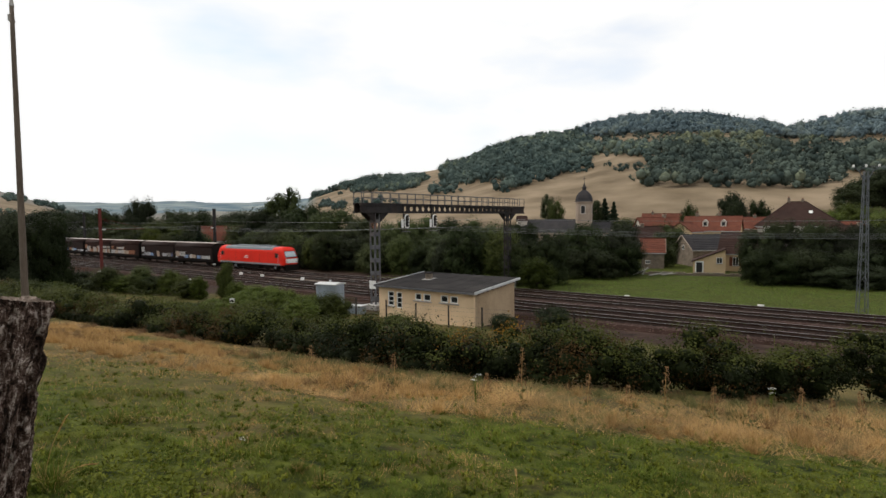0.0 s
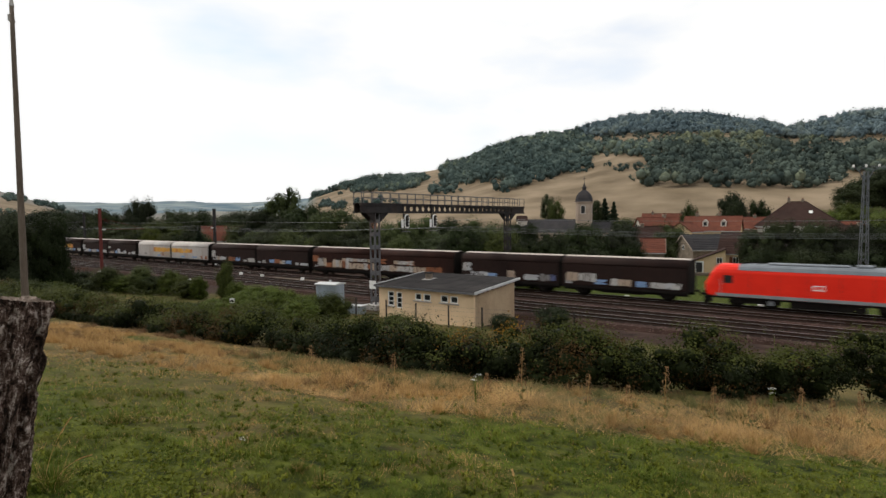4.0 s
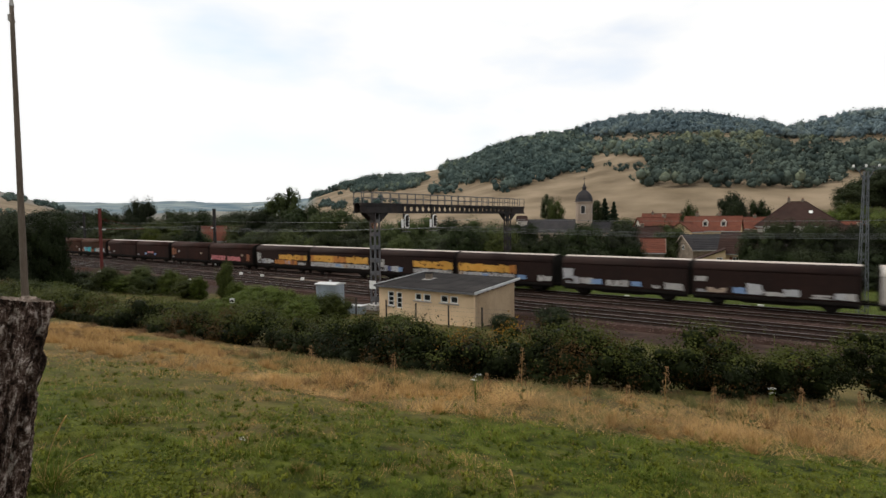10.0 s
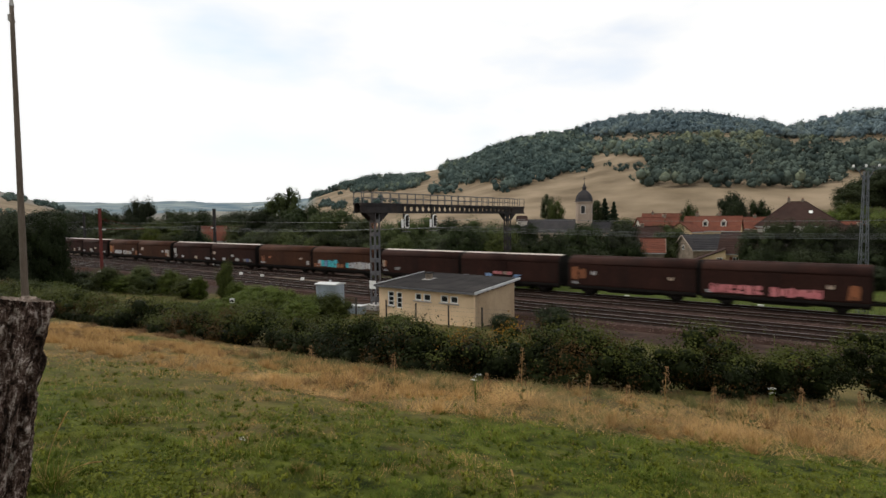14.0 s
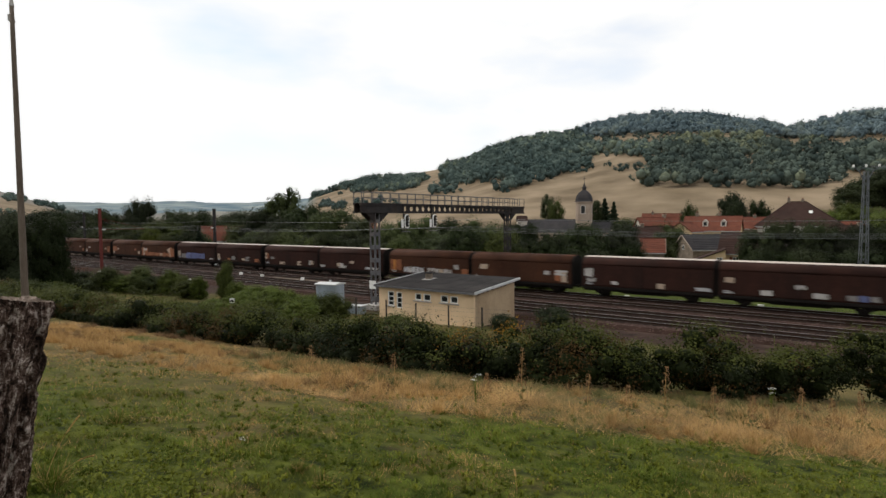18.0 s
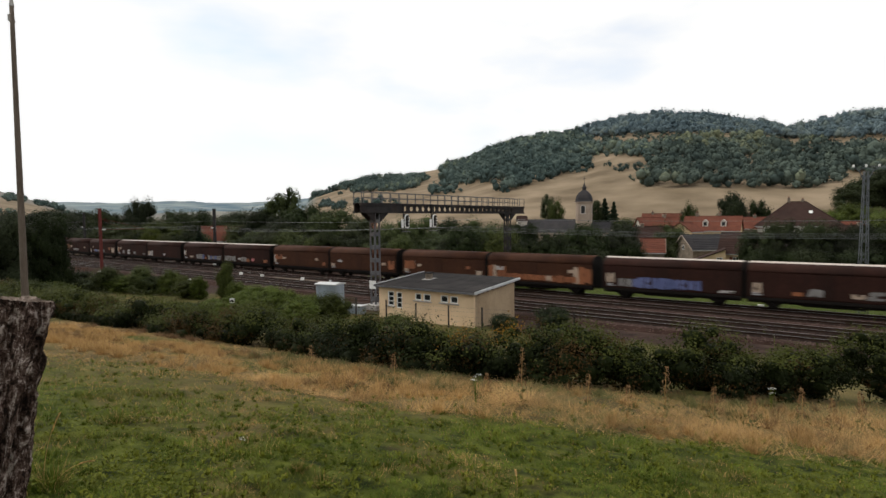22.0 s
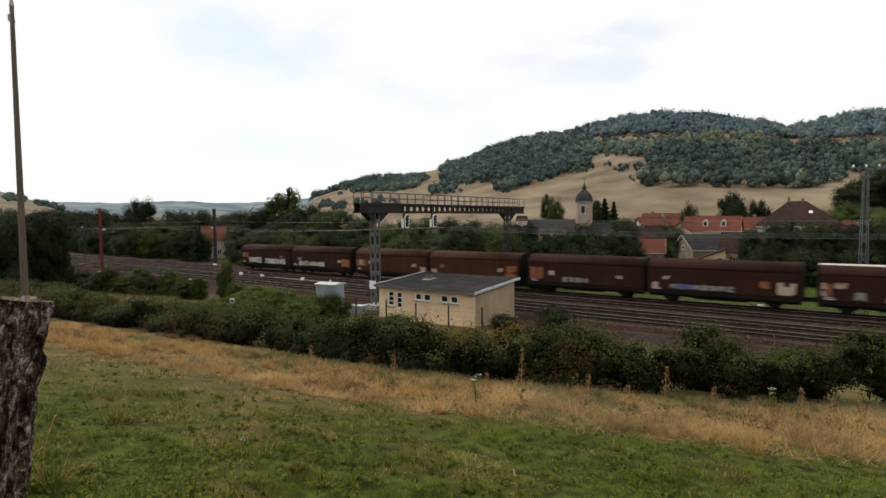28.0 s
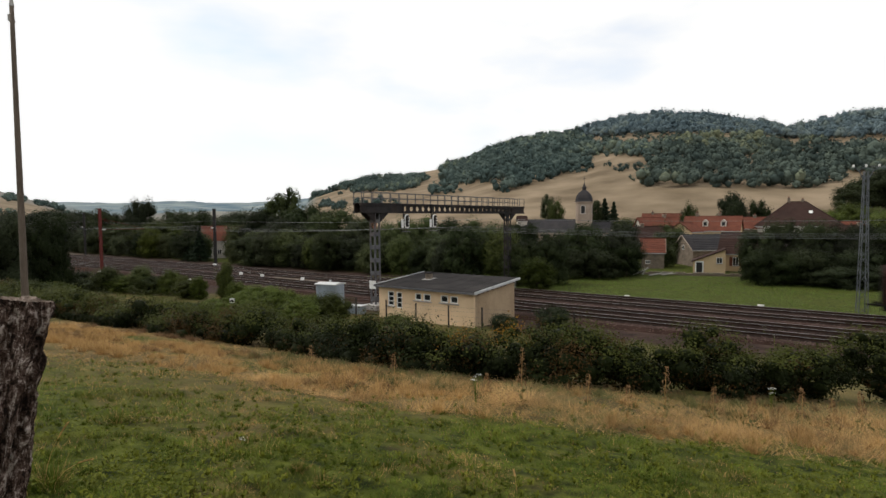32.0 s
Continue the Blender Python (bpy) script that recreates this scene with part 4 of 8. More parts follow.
def crown_points(rng, n, lumps, half, base, lean=0.0):
    """Points in shells round many lumps that fill an egg of the given half width and height above base."""
    hw, hh = half
    cs = []
    while len(cs) < lumps:
        p = rng.uniform(-1, 1, 3)
        reach = math.sqrt(max(0.0, 1 - p[2] ** 2)) if p[2] > 0 else 1 - 0.22 * p[2] ** 2
        if 0.25 * reach < math.hypot(p[0], p[1]) < reach * 0.97:
            cs.append(p * (hw * 0.82, hw * 0.82, hh * 0.9) + (lean * p[2], 0, base + hh))
    cs = np.array(cs)
    rad = rng.uniform(0.20, 0.42, lumps) * min(hw, hh)
    k = rng.integers(0, lumps, n)
    d = rng.normal(size=(n, 3))
    d /= np.linalg.norm(d, axis=1)[:, None]
    return cs[k] + d * (rad[k] * rng.uniform(0.55, 1.08, n) ** 0.7)[:, None] + rng.uniform(-0.14, 0.14, (n, 3)) * rad[k][:, None], cs, d


def tree_meshes(seed, h, hw, material, leaves=5200, lumps=34, size=0.24, bare=0.16):
    """One kind of broadleaf tree: a trunk with limbs, and a crown of loose leaves."""
    rng = np.random.default_rng(seed)
    hh = h * (1 - bare) / 2
    pts, cs, way = crown_points(rng, leaves, lumps, (hw, hh), h * bare)
    lv, lf = leaf_shell(rng, pts, way + 0.6 * (pts - (0, 0, h * bare + 0.8 * hh)) / max(hw, hh), size, 0.4)
    core = bmesh.new()
    bmesh.ops.create_icosphere(core, subdivisions=1, radius=0.20 * min(hw, hh))
    bv, bf = np.array([p.co[:] for p in core.verts]), np.array([[p.index for p in q.verts] for q in core.faces])
    core.free()
    inner = 0.88 * (cs - (0, 0, h * bare + hh)) + (0, 0, h * bare + hh)
    iv = inner[:, None] + bv[None] * rng.uniform(0.7, 1.1, (len(cs), len(bv), 1))
    jf = (bf[None] + len(bv) * np.arange(len(cs))[:, None, None]).reshape(-1, 3)
    crown = quick_mesh("crown", np.concatenate([lv, iv.reshape(-1, 3)]), np.concatenate([lf[:, :3], lf[:, [0, 2, 3]], jf + len(lv)]), material)
    g = Geo()
    wob = [Vector((rng.uniform(-0.2, 0.2), rng.uniform(-0.2, 0.2), h * q)) for q in (0, 0.15, 0.35, 0.55, 0.78)]
    wob[0] = Vector((0, 0, -0.4))
    g.tube(wob, [0.026 * h, 0.019 * h, 0.014 * h, 0.009 * h, 0.004 * h], 8)
    for c in cs[:10]:
        s = wob[1].lerp(wob[3], float(rng.uniform(0, 1)))
        e = Vector(c)
        g.tube([s, s.lerp(e, 0.5) + Vector((0, 0, 0.03 * h)), e], [0.008 * h, 0.005 * h, 0.002 * h], 5)
    return mesh_of("trunk", g, M_BARK), crown


def conifer_meshes(seed, h, hw):
    rng = np.random.default_rng(seed)
    n = 3600
    q = rng.uniform(0, 1, n) ** 0.8
    tier = 0.75 + 0.25 * np.sin(q * 60)
    a, rr = rng.uniform(0, math.tau, n), hw * (1 - q) ** 0.85 * tier * rng.uniform(0.5, 1.05, n)
    pts = np.stack([rr * np.cos(a), rr * np.sin(a), h * (0.06 + 0.94 * q) - 0.25 * rr], -1)
    crown = quick_mesh("crown", *leaf_quads(rng, pts, 0.24), M_CONIFER)
    return mesh_of("trunk", Geo().tube([(0, 0, -0.4), (0, 0, h * 0.95)], [0.02 * h, 0.003 * h], 7), M_BARK), crown


KINDS = {}
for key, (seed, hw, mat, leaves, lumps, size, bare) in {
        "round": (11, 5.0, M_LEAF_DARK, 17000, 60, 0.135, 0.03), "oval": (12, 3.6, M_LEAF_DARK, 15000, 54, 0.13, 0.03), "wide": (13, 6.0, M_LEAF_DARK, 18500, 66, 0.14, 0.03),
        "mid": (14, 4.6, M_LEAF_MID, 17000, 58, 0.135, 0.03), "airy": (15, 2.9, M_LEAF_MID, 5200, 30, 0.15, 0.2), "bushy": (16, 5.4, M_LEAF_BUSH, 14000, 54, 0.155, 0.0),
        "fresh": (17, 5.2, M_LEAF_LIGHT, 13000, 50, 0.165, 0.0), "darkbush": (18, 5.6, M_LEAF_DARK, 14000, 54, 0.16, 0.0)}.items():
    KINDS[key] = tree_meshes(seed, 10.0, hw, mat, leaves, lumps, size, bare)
KINDS["conifer"] = conifer_meshes(19, 10.0, 2.4)
LABELS = {"round": "dark green broadleaf tree with a full round crown", "oval": "dark upright broadleaf tree", "wide": "broad spreading dark green tree", "mid": "green broadleaf tree with a dense crown",
          "airy": "tall thin tree with an open airy crown", "bushy": "dense green bush beside the railway", "fresh": "light green shrub with fresh leaves", "darkbush": "low dark green bush", "conifer": "dark narrow conifer among the houses"}


def plant(kind, x, y, h, turn=0.0, wide=1.0):
    """A tree or shrub of height h; wide fattens it a little."""
    t = thing({"bushy": "bush", "fresh": "shrub", "darkbush": "bush", "conifer": "conifer"}.get(kind, "tree"), pose(x, y, gz(x, y), 0, 0, turn), LABELS[kind], "bush" if kind in ("bushy", "fresh", "darkbush") else "tree", "trees and bushes")
    t.scale = (h / 10 * wide, h / 10 * wide, h / 10)
    trunk, crown = KINDS[kind]
    part("trunk", trunk, None, t)
    part("crown", crown, None, t)


TREES = [
    ("round", -75.0, 21.6, 9.5, 0.72), ("round", -74.1, 24.8, 9.9, 0.61), ("wide", -76.9, 17.7, 9.5, 0.85), ("round", -206.6, 77.1, 10.8, 1.19), ("wide", -203.8, 85.4, 13.1, 1.09),
    ("round", -189.5, 89.8, 17.4, 0.72), ("round", -175.7, 93.8, 13.4, 1.21), ("wide", -164.5, 95.9, 12.2, 1.08), ("wide", -254.1, 97.9, 13.2, 1.6), ("mid", -168.4, 74.3, 9.1, 1.82),
    ("bushy", -147.5, 74.9, 8.6, 1.76), ("mid", -168.4, 80.6, 8.2, 1.97), ("conifer", -120.6, 69.9, 7.1, 1.66), ("conifer", -123.8, 70.1, 5.8, 1.88), ("darkbush", -190.5, 76.6, 7.9, 1.78),
    ("wide", -150.9, 99.7, 11.9, 1.31), ("bushy", -109.1, 71.0, 5.0, 0.9), ("mid", -122.1, 83.8, 9.0, 1.52), ("round", -115.0, 82.8, 12.5, 1.08), ("airy", -115.3, 86.3, 16.7, 0.86),
    ("airy", -108.8, 86.2, 17.9, 0.67), ("round", -100.8, 84.6, 13.5, 1.04), ("mid", -90.7, 84.6, 12.1, 1.32), ("round", -97.2, 74.8, 9.9, 1.31), ("mid", -89.5, 78.1, 8.2, 1.83),
    ("mid", -79.7, 80.4, 10.0, 1.09), ("darkbush", -101.0, 72.0, 6.7, 1.74), ("darkbush", -89.1, 73.4, 6.1, 1.98), ("darkbush", -79.0, 75.9, 5.9, 2.12), ("oval", -114.5, 101.8, 13.3, 0.94),
    ("mid", -72.9, 82.9, 9.7, 1.11), ("mid", -73.5, 92.4, 10.2, 1.13), ("round", -67.6, 94.3, 9.7, 1.2), ("mid", -60.8, 94.4, 9.4, 1.17), ("bushy", -51.7, 81.2, 4.6, 1.48),
    ("darkbush", -66.3, 75.3, 5.1, 1.58), ("oval", -67.1, 74.7, 6.1, 1.37), ("mid", -63.5, 84.9, 7.4, 1.24), ("round", -52.1, 95.8, 8.9, 0.97), ("mid", -51.4, 98.8, 6.6, 0.9),
    ("bushy", -31.9, 62.3, 4.0, 1.16), ("darkbush", -49.8, 87.5, 5.9, 1.21), ("wide", -36.2, 87.7, 8.2, 1.05), ("round", -31.6, 91.1, 9.2, 0.96), ("oval", -11.9, 90.8, 8.7, 0.84),
    ("round", -9.0, 95.4, 9.2, 0.82), ("round", -5.5, 95.5, 9.0, 0.84), ("round", -2.3, 97.9, 8.6, 0.78), ("round", 0.3, 97.3, 8.6, 0.81), ("round", 3.9, 97.5, 8.6, 0.97),
    ("darkbush", -2.6, 87.7, 2.9, 1.97), ("darkbush", 1.4, 88.2, 3.1, 1.62), ("mid", -36.8, 159.4, 12.2, 0.5), ("round", -33.3, 199.4, 15.9, 0.7), ("round", -26.8, 206.7, 13.4, 0.62),
    ("oval", -79.9, 204.6, 16.4, 0.5), ("conifer", -77.5, 206.4, 14.4, 1.35), ("conifer", -72.3, 201.6, 13.0, 1.2), ("airy", -99.7, 205.3, 17.8, 0.7), ("mid", -95.0, 202.0, 14.9, 0.6),
    ("mid", -30.2, 117.1, 8.0, 1.07), ("mid", -4.9, 214.0, 11.2, 1.0), ("fresh", 4.6, 196.0, 9.4, 1.1), ("bushy", 5.6, 178.4, 8.2, 1.2), ("conifer", -5.1, 232.7, 13.0, 0.6),
    ("bushy", -12.3, 214.9, 9.1, 0.92), ("mid", -28.8, 108.1, 4.5, 1.01), ("bushy", -43.4, 92.3, 0.9, 2.2), ("mid", -80.2, 127.3, 6.9, 1.42), ("round", -84.7, 148.8, 7.0, 1.7),
    ("bushy", -70.4, 159.4, 4.2, 1.2), ("bushy", -55.0, 164.6, 7.7, 1.2), ("bushy", -40.5, 144.2, 6.4, 1.02), ("wide", -299.8, 101.4, 13.6, 1.92), ("wide", -288.3, 85.0, 12.6, 1.9),
    ("darkbush", -35.6, 80.7, 4.6, 1.17), ("darkbush", -32.1, 83.2, 4.6, 1.51), ("darkbush", -29.4, 87.8, 5.3, 1.04), ("darkbush", -11.0, 86.4, 4.9, 0.96), ("darkbush", -8.3, 88.5, 4.5, 1.34),
    ("darkbush", -5.4, 89.3, 5.0, 1.22), ("darkbush", -3.3, 89.7, 4.6, 1.0), ("darkbush", -0.3, 91.9, 5.0, 1.2), ("darkbush", -91.3, 34.4, 1.7, 2.13), ("bushy", -79.0, 31.1, 1.7, 2.2),
    ("bushy", -73.7, 32.5, 2.0, 2.2), ("darkbush", -70.6, 34.8, 2.2, 1.72), ("bushy", -61.5, 34.1, 2.0, 1.79), ("darkbush", -75.3, 32.6, 2.2, 1.45), ("darkbush", -68.6, 33.8, 2.2, 1.24),
    ("darkbush", -74.0, 27.3, 2.1, 1.72), ("bushy", -63.2, 21.6, 2.0, 2.03), ("bushy", -62.0, 18.7, 2.0, 2.2), ("fresh", -38.4, 26.3, 2.4, 1.23), ("fresh", -37.9, 29.2, 2.7, 1.14),
    ("fresh", -36.2, 30.4, 2.3, 0.95), ("bushy", -49.7, 32.8, 2.5, 1.03), ("bushy", -75.4, 31.3, 3.1, 1.26), ("bushy", -71.0, 33.3, 3.3, 1.06), ("bushy", -66.0, 34.5, 3.0, 0.9),
    ("bushy", -62.7, 34.4, 2.5, 0.95), ("bushy", -59.5, 34.3, 2.6, 0.8), ("bushy", -54.4, 34.4, 4.3, 0.5), ("fresh", -42.4, 30.8, 2.9, 1.84), ("fresh", -42.2, 28.4, 2.2, 1.69),
    ("fresh", -37.3, 29.6, 2.2, 1.64), ("bushy", -34.8, 29.0, 2.0, 1.23), ("darkbush", -18.0, 37.7, 2.2, 1.36), ("darkbush", -20.9, 35.5, 1.5, 1.45), ("fresh", -42.3, 25.9, 1.7, 1.84),
    ("bushy", -25.2, 28.6, 1.3, 1.58),
    ("fresh", -6.7, 199.7, 9.6, 1.0), ("bushy", -2.9, 205.2, 10.6, 1.0), ("fresh", 1.2, 211.0, 10.4, 1.0), ("bushy", 4.6, 209.9, 9.0, 1.2), ("bushy", 7.9, 199.8, 8.6, 1.4),
    ("wide", -2.4, 300.0, 11.5, 1.6), ("round", 3.4, 310.0, 15.0, 1.4), ("wide", 9.2, 309.9, 16.5, 1.4), ("bushy", -8.9, 174.8, 8.0, 1.0),
]
# the row that closes the far side of the railway, with a gap before the white house
row = random.Random(31)
x = -205.0
while x < -33.0:
    kind = row.choice(("round", "mid", "oval", "round", "bushy", "wide"))
    h = row.uniform(4.4, 7.6) * (1.12 if x > -60 else 1.0)
    if not -119.0 < x < -106.5:
        TREES.append((kind, round(x, 1), round(68.6 + row.uniform(0, 3.5), 1), round(h, 1), round(row.uniform(0.75, 1.1), 2)))
    x += row.uniform(2.6, 5.2) * (1.25 if x < -100 else 1.0)
# scrub that fills the slope between the hedge and the railway
for i in range(95):
    x = row.uniform(-74.0, -33.0)
    y = row.uniform(float(hedge_line(x)) + 4.5, 33.0)
    tall = 8.35 - math.hypot(x, y) * 0.131 - gz(x, y)
    if tall > 0.5:
        TREES.append((row.choice(("bushy", "darkbush", "fresh", "bushy", "darkbush")), round(x, 1), round(y, 1), round(min(2.3, tall) * row.uniform(0.7, 1.05), 2), round(row.uniform(1.2, 1.9), 2)))
for i, (kind, x, y, h, wide) in enumerate(TREES):
    plant(kind, x, y, h, (i * 77) % 360, wide)


# ---------------------------------------------------------------- woods on the hills
# outlines of the woods on the hill, placed to fit the camera's view: bearing in degrees and rise from the eye
WOOD_WEST = [(-12.83, .027), (-10.35, .0416), (-7.56, .0464), (-4.74, .0463), (-2.74, .054), (-1.54, .0658), (-1.88, .0757), (-5.29, .07), (-8.1, .0631), (-10.34, .0504), (-12.55, .0367)]
WOOD_COPSE = [(-1.5, .041), (0.96, .0397), (1.99, .0455), (1.53, .048), (-1.03, .048)]
WOOD_FLANK = [(0.11, .0567), (3.81, .06), (6.92, .0661), (7.31, .0611), (4.83, .041), (6.92, .0465), (9.43, .0595), (12.18, .0731), (14.45, .0797), (14.6, .0911), (13.37, .0995), (15.39, .103),
              (19.79, .097), (20.53, .103), (22.25, .105), (22.0, .113), (19.02, .115), (15.39, .117), (14.0, .127), (13.6, .1428), (12.17, .1549), (9.43, .1519), (6.93, .1454), (4.39, .1297), (2.12, .1077), (0.4, .0834)]
WOOD_CREST = [(13.79, .1308), (15.38, .1344), (19.01, .1349), (22.0, .1319), (27.16, .1249), (31.06, .1155), (33.1, .1109), (35.43, .1083), (46.0, .095), (46.0, .16), (31.42, .1618), (22.44, .1902), (17.45, .1878), (13.78, .1632)]
WOOD_LOWER = [(20.32, .0495), (24.94, .0462), (27.24, .0441), (29.45, .0403), (31.57, .0399), (33.19, .0422), (34.75, .0477), (36.26, .0522), (46.0, .045), (46.0, .086), (34.68, .0925), (31.49, .0965),
              (29.37, .1125), (22.9, .1185), (22.3, .107), (20.53, .102), (19.94, .0878)]


def inside(outline, px, py):
    """Which of the points lie within the outline."""
    hit = np.zeros(len(px), bool)
    for (xa, ya), (xb, yb) in zip(outline, outline[1:] + outline[:1]):
        if ya != yb:
            hit ^= ((ya > py) != (yb > py)) & (px < (xb - xa) * (py - ya) / (yb - ya) + xa)
    return hit


def woods_material(name, dark, light, warm):
    """Foliage whose tone changes from tree to tree and, less, within a crown."""
    m = bpy.data.materials.new(name)
    m.use_nodes = True
    n, l = m.node_tree.nodes, m.node_tree.links
    p = n["Principled BSDF"]
    p.inputs["Roughness"].default_value, p.inputs["Specular IOR Level"].default_value = 0.9, 0.05
    at, geo, t, k, mx, m2 = (n.new("ShaderNodeAttribute"), n.new("ShaderNodeNewGeometry"), n.new("ShaderNodeTexNoise"), n.new("ShaderNodeMix"), n.new("ShaderNodeMix"), n.new("ShaderNodeMix"))
    at.attribute_name = "tint"
    t.inputs["Scale"].default_value, t.inputs["Detail"].default_value = 0.22, 3.0
    k.inputs["Factor"].default_value = 0.35
    mx.data_type = m2.data_type = "RGBA"
    mx.inputs["A"].default_value, mx.inputs["B"].default_value, m2.inputs["B"].default_value = (*dark, 1), (*light, 1), (*warm, 1)
    rg = n.new("ShaderNodeMapRange")
    rg.inputs["From Min"].default_value, rg.inputs["From Max"].default_value, rg.inputs["To Max"].default_value = 0.82, 1.0, 0.8
    l.new(geo.outputs["Position"], t.inputs["Vector"])
    l.new(at.outputs["Fac"], k.inputs["A"])
    l.new(t.outputs["Fac"], k.inputs["B"])
    l.new(k.outputs["Result"], mx.inputs["Factor"])
    l.new(at.outputs["Fac"], rg.inputs["Value"])
    l.new(rg.outputs["Result"], m2.inputs["Factor"])
    l.new(mx.outputs["Result"], m2.inputs["A"])
    l.new(m2.outputs["Result"], p.inputs["Base Color"])
    return m


def build_woods():
    """Crowns packed over the hillside, with the terrace, the bare tongue of pasture and loose shrubs on it."""
    rng = np.random.default_rng(8)
    base = bmesh.new()
    bmesh.ops.create_icosphere(base, subdivisions=1, radius=1.0)
    bv = np.array([p.co[:] for p in base.verts])
    bf = np.array([[p.index for p in q.verts] for q in base.faces])
    base.free()
    step = 7.2
    gx, gy = np.meshgrid(np.arange(-1700, 500, step), np.arange(100, 1700, step), indexing="ij")
    x, y = (gx + rng.uniform(-0.5, 0.5, gx.shape) * step).ravel(), (gy + rng.uniform(-0.5, 0.5, gx.shape) * step).ravel()
    az, r = bearing(x, y), np.hypot(x, y)
    ok = (az > -41) & (az < 46) & (r > 330) & (r < 1640) & (rng.uniform(size=len(x)) < np.clip(1.35 - r / 1150, 0.44, 1))
    x, y, az, r = x[ok], y[ok], az[ok], r[ok]
    far = 1500 - 11.0 * np.clip(az + 14, 0, 50)
    z = ground_z(x, y)
    rise = (z - 8.35) / r
    n1, n2 = fbm(x / 110, y / 110, 21), fbm(x / 30, y / 30, 29)
    pa, pr = az + 0.35 * n2, rise + 0.0018 * n2
    west, copse, flank, top, lower = (inside(o, pa, pr) & (r < far * 1.03) for o in (WOOD_WEST, WOOD_COPSE, WOOD_FLANK, WOOD_CREST, WOOD_LOWER))
    west &= n2 + 0.6 * n1 > -0.35
    # single shrubs and short hedges on the pasture
    loose = np.zeros(len(x), bool)
    for a, b, w in ((16.19, .0855, 1.0), (17.24, .0773, 1.0), (19.04, .0791, 1.2), (18.54, .0634, 0.9), (14.5, .0797, 0.8), (13.7, .0763, 0.9), (19.92, .0478, 0.7), (-8.14, .0229, 1.2), (-6.45, .0257, 1.2), (-10.37, .0201, 1.2),
                    (-11.74, .0231, 1.0), (-4.75, .0275, 1.0), (1.0, .064, 1.2), (16.5, .1265, 1.4), (19.6, .1268, 1.6), (21.6, .1262, 1.6), (33.0, .106, 1.6), (-37.3, .0306, 0.7), (-36.6, .0296, 0.5),
                    (-35.34, .0238, 0.35), (-34.97, .0222, 0.35), (-34.5, .0198, 0.3), (-33.97, .0157, 0.35), (-37.5, .0104, 0.8), (-36.9, .0072, 0.8), (-33.7, .0061, 0.6)):
        loose |= ((az - a) / (0.62 * w)) ** 2 + ((rise - b) / (0.0048 * w)) ** 2 < 1
    keep = west | copse | flank | top | lower | loose
    x, y, z, r, az, rise, n1, n2 = (q[keep] for q in (x, y, z, r, az, rise, n1, n2))
    west, copse, flank, top, lower, loose = (q[keep] for q in (west, copse, flank, top, lower, loose))
    m = len(x)
    size = rng.uniform(4.6, 8.6, m) * np.clip(1 + 0.35 * n2, 0.7, 1.4) * np.where(loose & ~lower & ~flank, 0.62, 1.0) * np.where(west, 0.85, np.where(lower, 1.15, 1.0)) * np.clip(0.25 + r / 1350, 0.5, 1.05)
    bright = lower & (rise > 0.100) & (az < 32)
    tint = np.clip(0.40 + 0.45 * rng.uniform(-1, 1, m) + 0.40 * n1 + 0.32 * bright, 0, 1)
    # every crown is three lumps that grow into one another
    spot = np.repeat(np.stack([x, y, z + size * 0.85], -1), 3, 0) + rng.normal(size=(3 * m, 3)) * (0.42, 0.42, 0.26) * np.repeat(size, 3)[:, None]
    size = np.repeat(size, 3) * rng.uniform(0.5, 0.8, 3 * m)
    tint = np.clip(np.repeat(tint, 3) + 0.12 * rng.uniform(-1, 1, 3 * m), 0, 1)
    top, lower, loose, az = (np.repeat(q, 3) for q in (top, lower, loose, az))
    m = 3 * m
    squash = np.stack([np.ones(m), np.ones(m), rng.uniform(0.9, 1.3, m)], -1)[:, None]
    lump = 1 + 0.16 * np.sin(bv[None, :, 0] * 5 + rng.uniform(0, 6, (m, 1))) * np.sin(bv[None, :, 1] * 5 + rng.uniform(0, 6, (m, 1))) + 0.12 * np.sin(bv[None, :, 2] * 7 + rng.uniform(0, 6, (m, 1)))
    v = bv[None] * (lump * rng.uniform(0.9, 1.06, (m, len(bv))))[..., None] * 0.72 * size[:, None, None] * squash + spot[:, None]
    k = 28
    d = rng.normal(size=(m, k, 3))
    d /= np.linalg.norm(d, axis=2)[..., None]
    d[..., 2] = np.abs(d[..., 2]) * 1.1 - 0.45 * (rng.uniform(size=(m, k)) < 0.4)
    c = spot[:, None] + d * squash * rng.uniform(0.68, 1.16, (m, k, 1)) * size[:, None, None]
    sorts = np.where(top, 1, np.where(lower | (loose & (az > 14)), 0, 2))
    for sort, key, mat, label in ((0, "hill_woods", M_WOODS, "dense mixed green woods on the hillside"), (1, "crest_woods", M_WOODS_FAR, "woods along the hill crest, tinted blue for haze"), (2, "flank_woods", M_WOODS_FLANK, "dark woods on the flank of the hill, tinted for haze")):
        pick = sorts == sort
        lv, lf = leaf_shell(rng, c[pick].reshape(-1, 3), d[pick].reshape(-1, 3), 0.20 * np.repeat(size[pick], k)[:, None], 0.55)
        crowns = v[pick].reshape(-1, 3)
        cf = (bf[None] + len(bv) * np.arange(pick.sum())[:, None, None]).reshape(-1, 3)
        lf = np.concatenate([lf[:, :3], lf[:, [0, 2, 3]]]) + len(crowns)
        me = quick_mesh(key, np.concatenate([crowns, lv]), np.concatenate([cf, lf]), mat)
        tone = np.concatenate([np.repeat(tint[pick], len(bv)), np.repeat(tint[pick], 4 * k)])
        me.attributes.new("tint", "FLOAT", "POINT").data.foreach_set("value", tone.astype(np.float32))
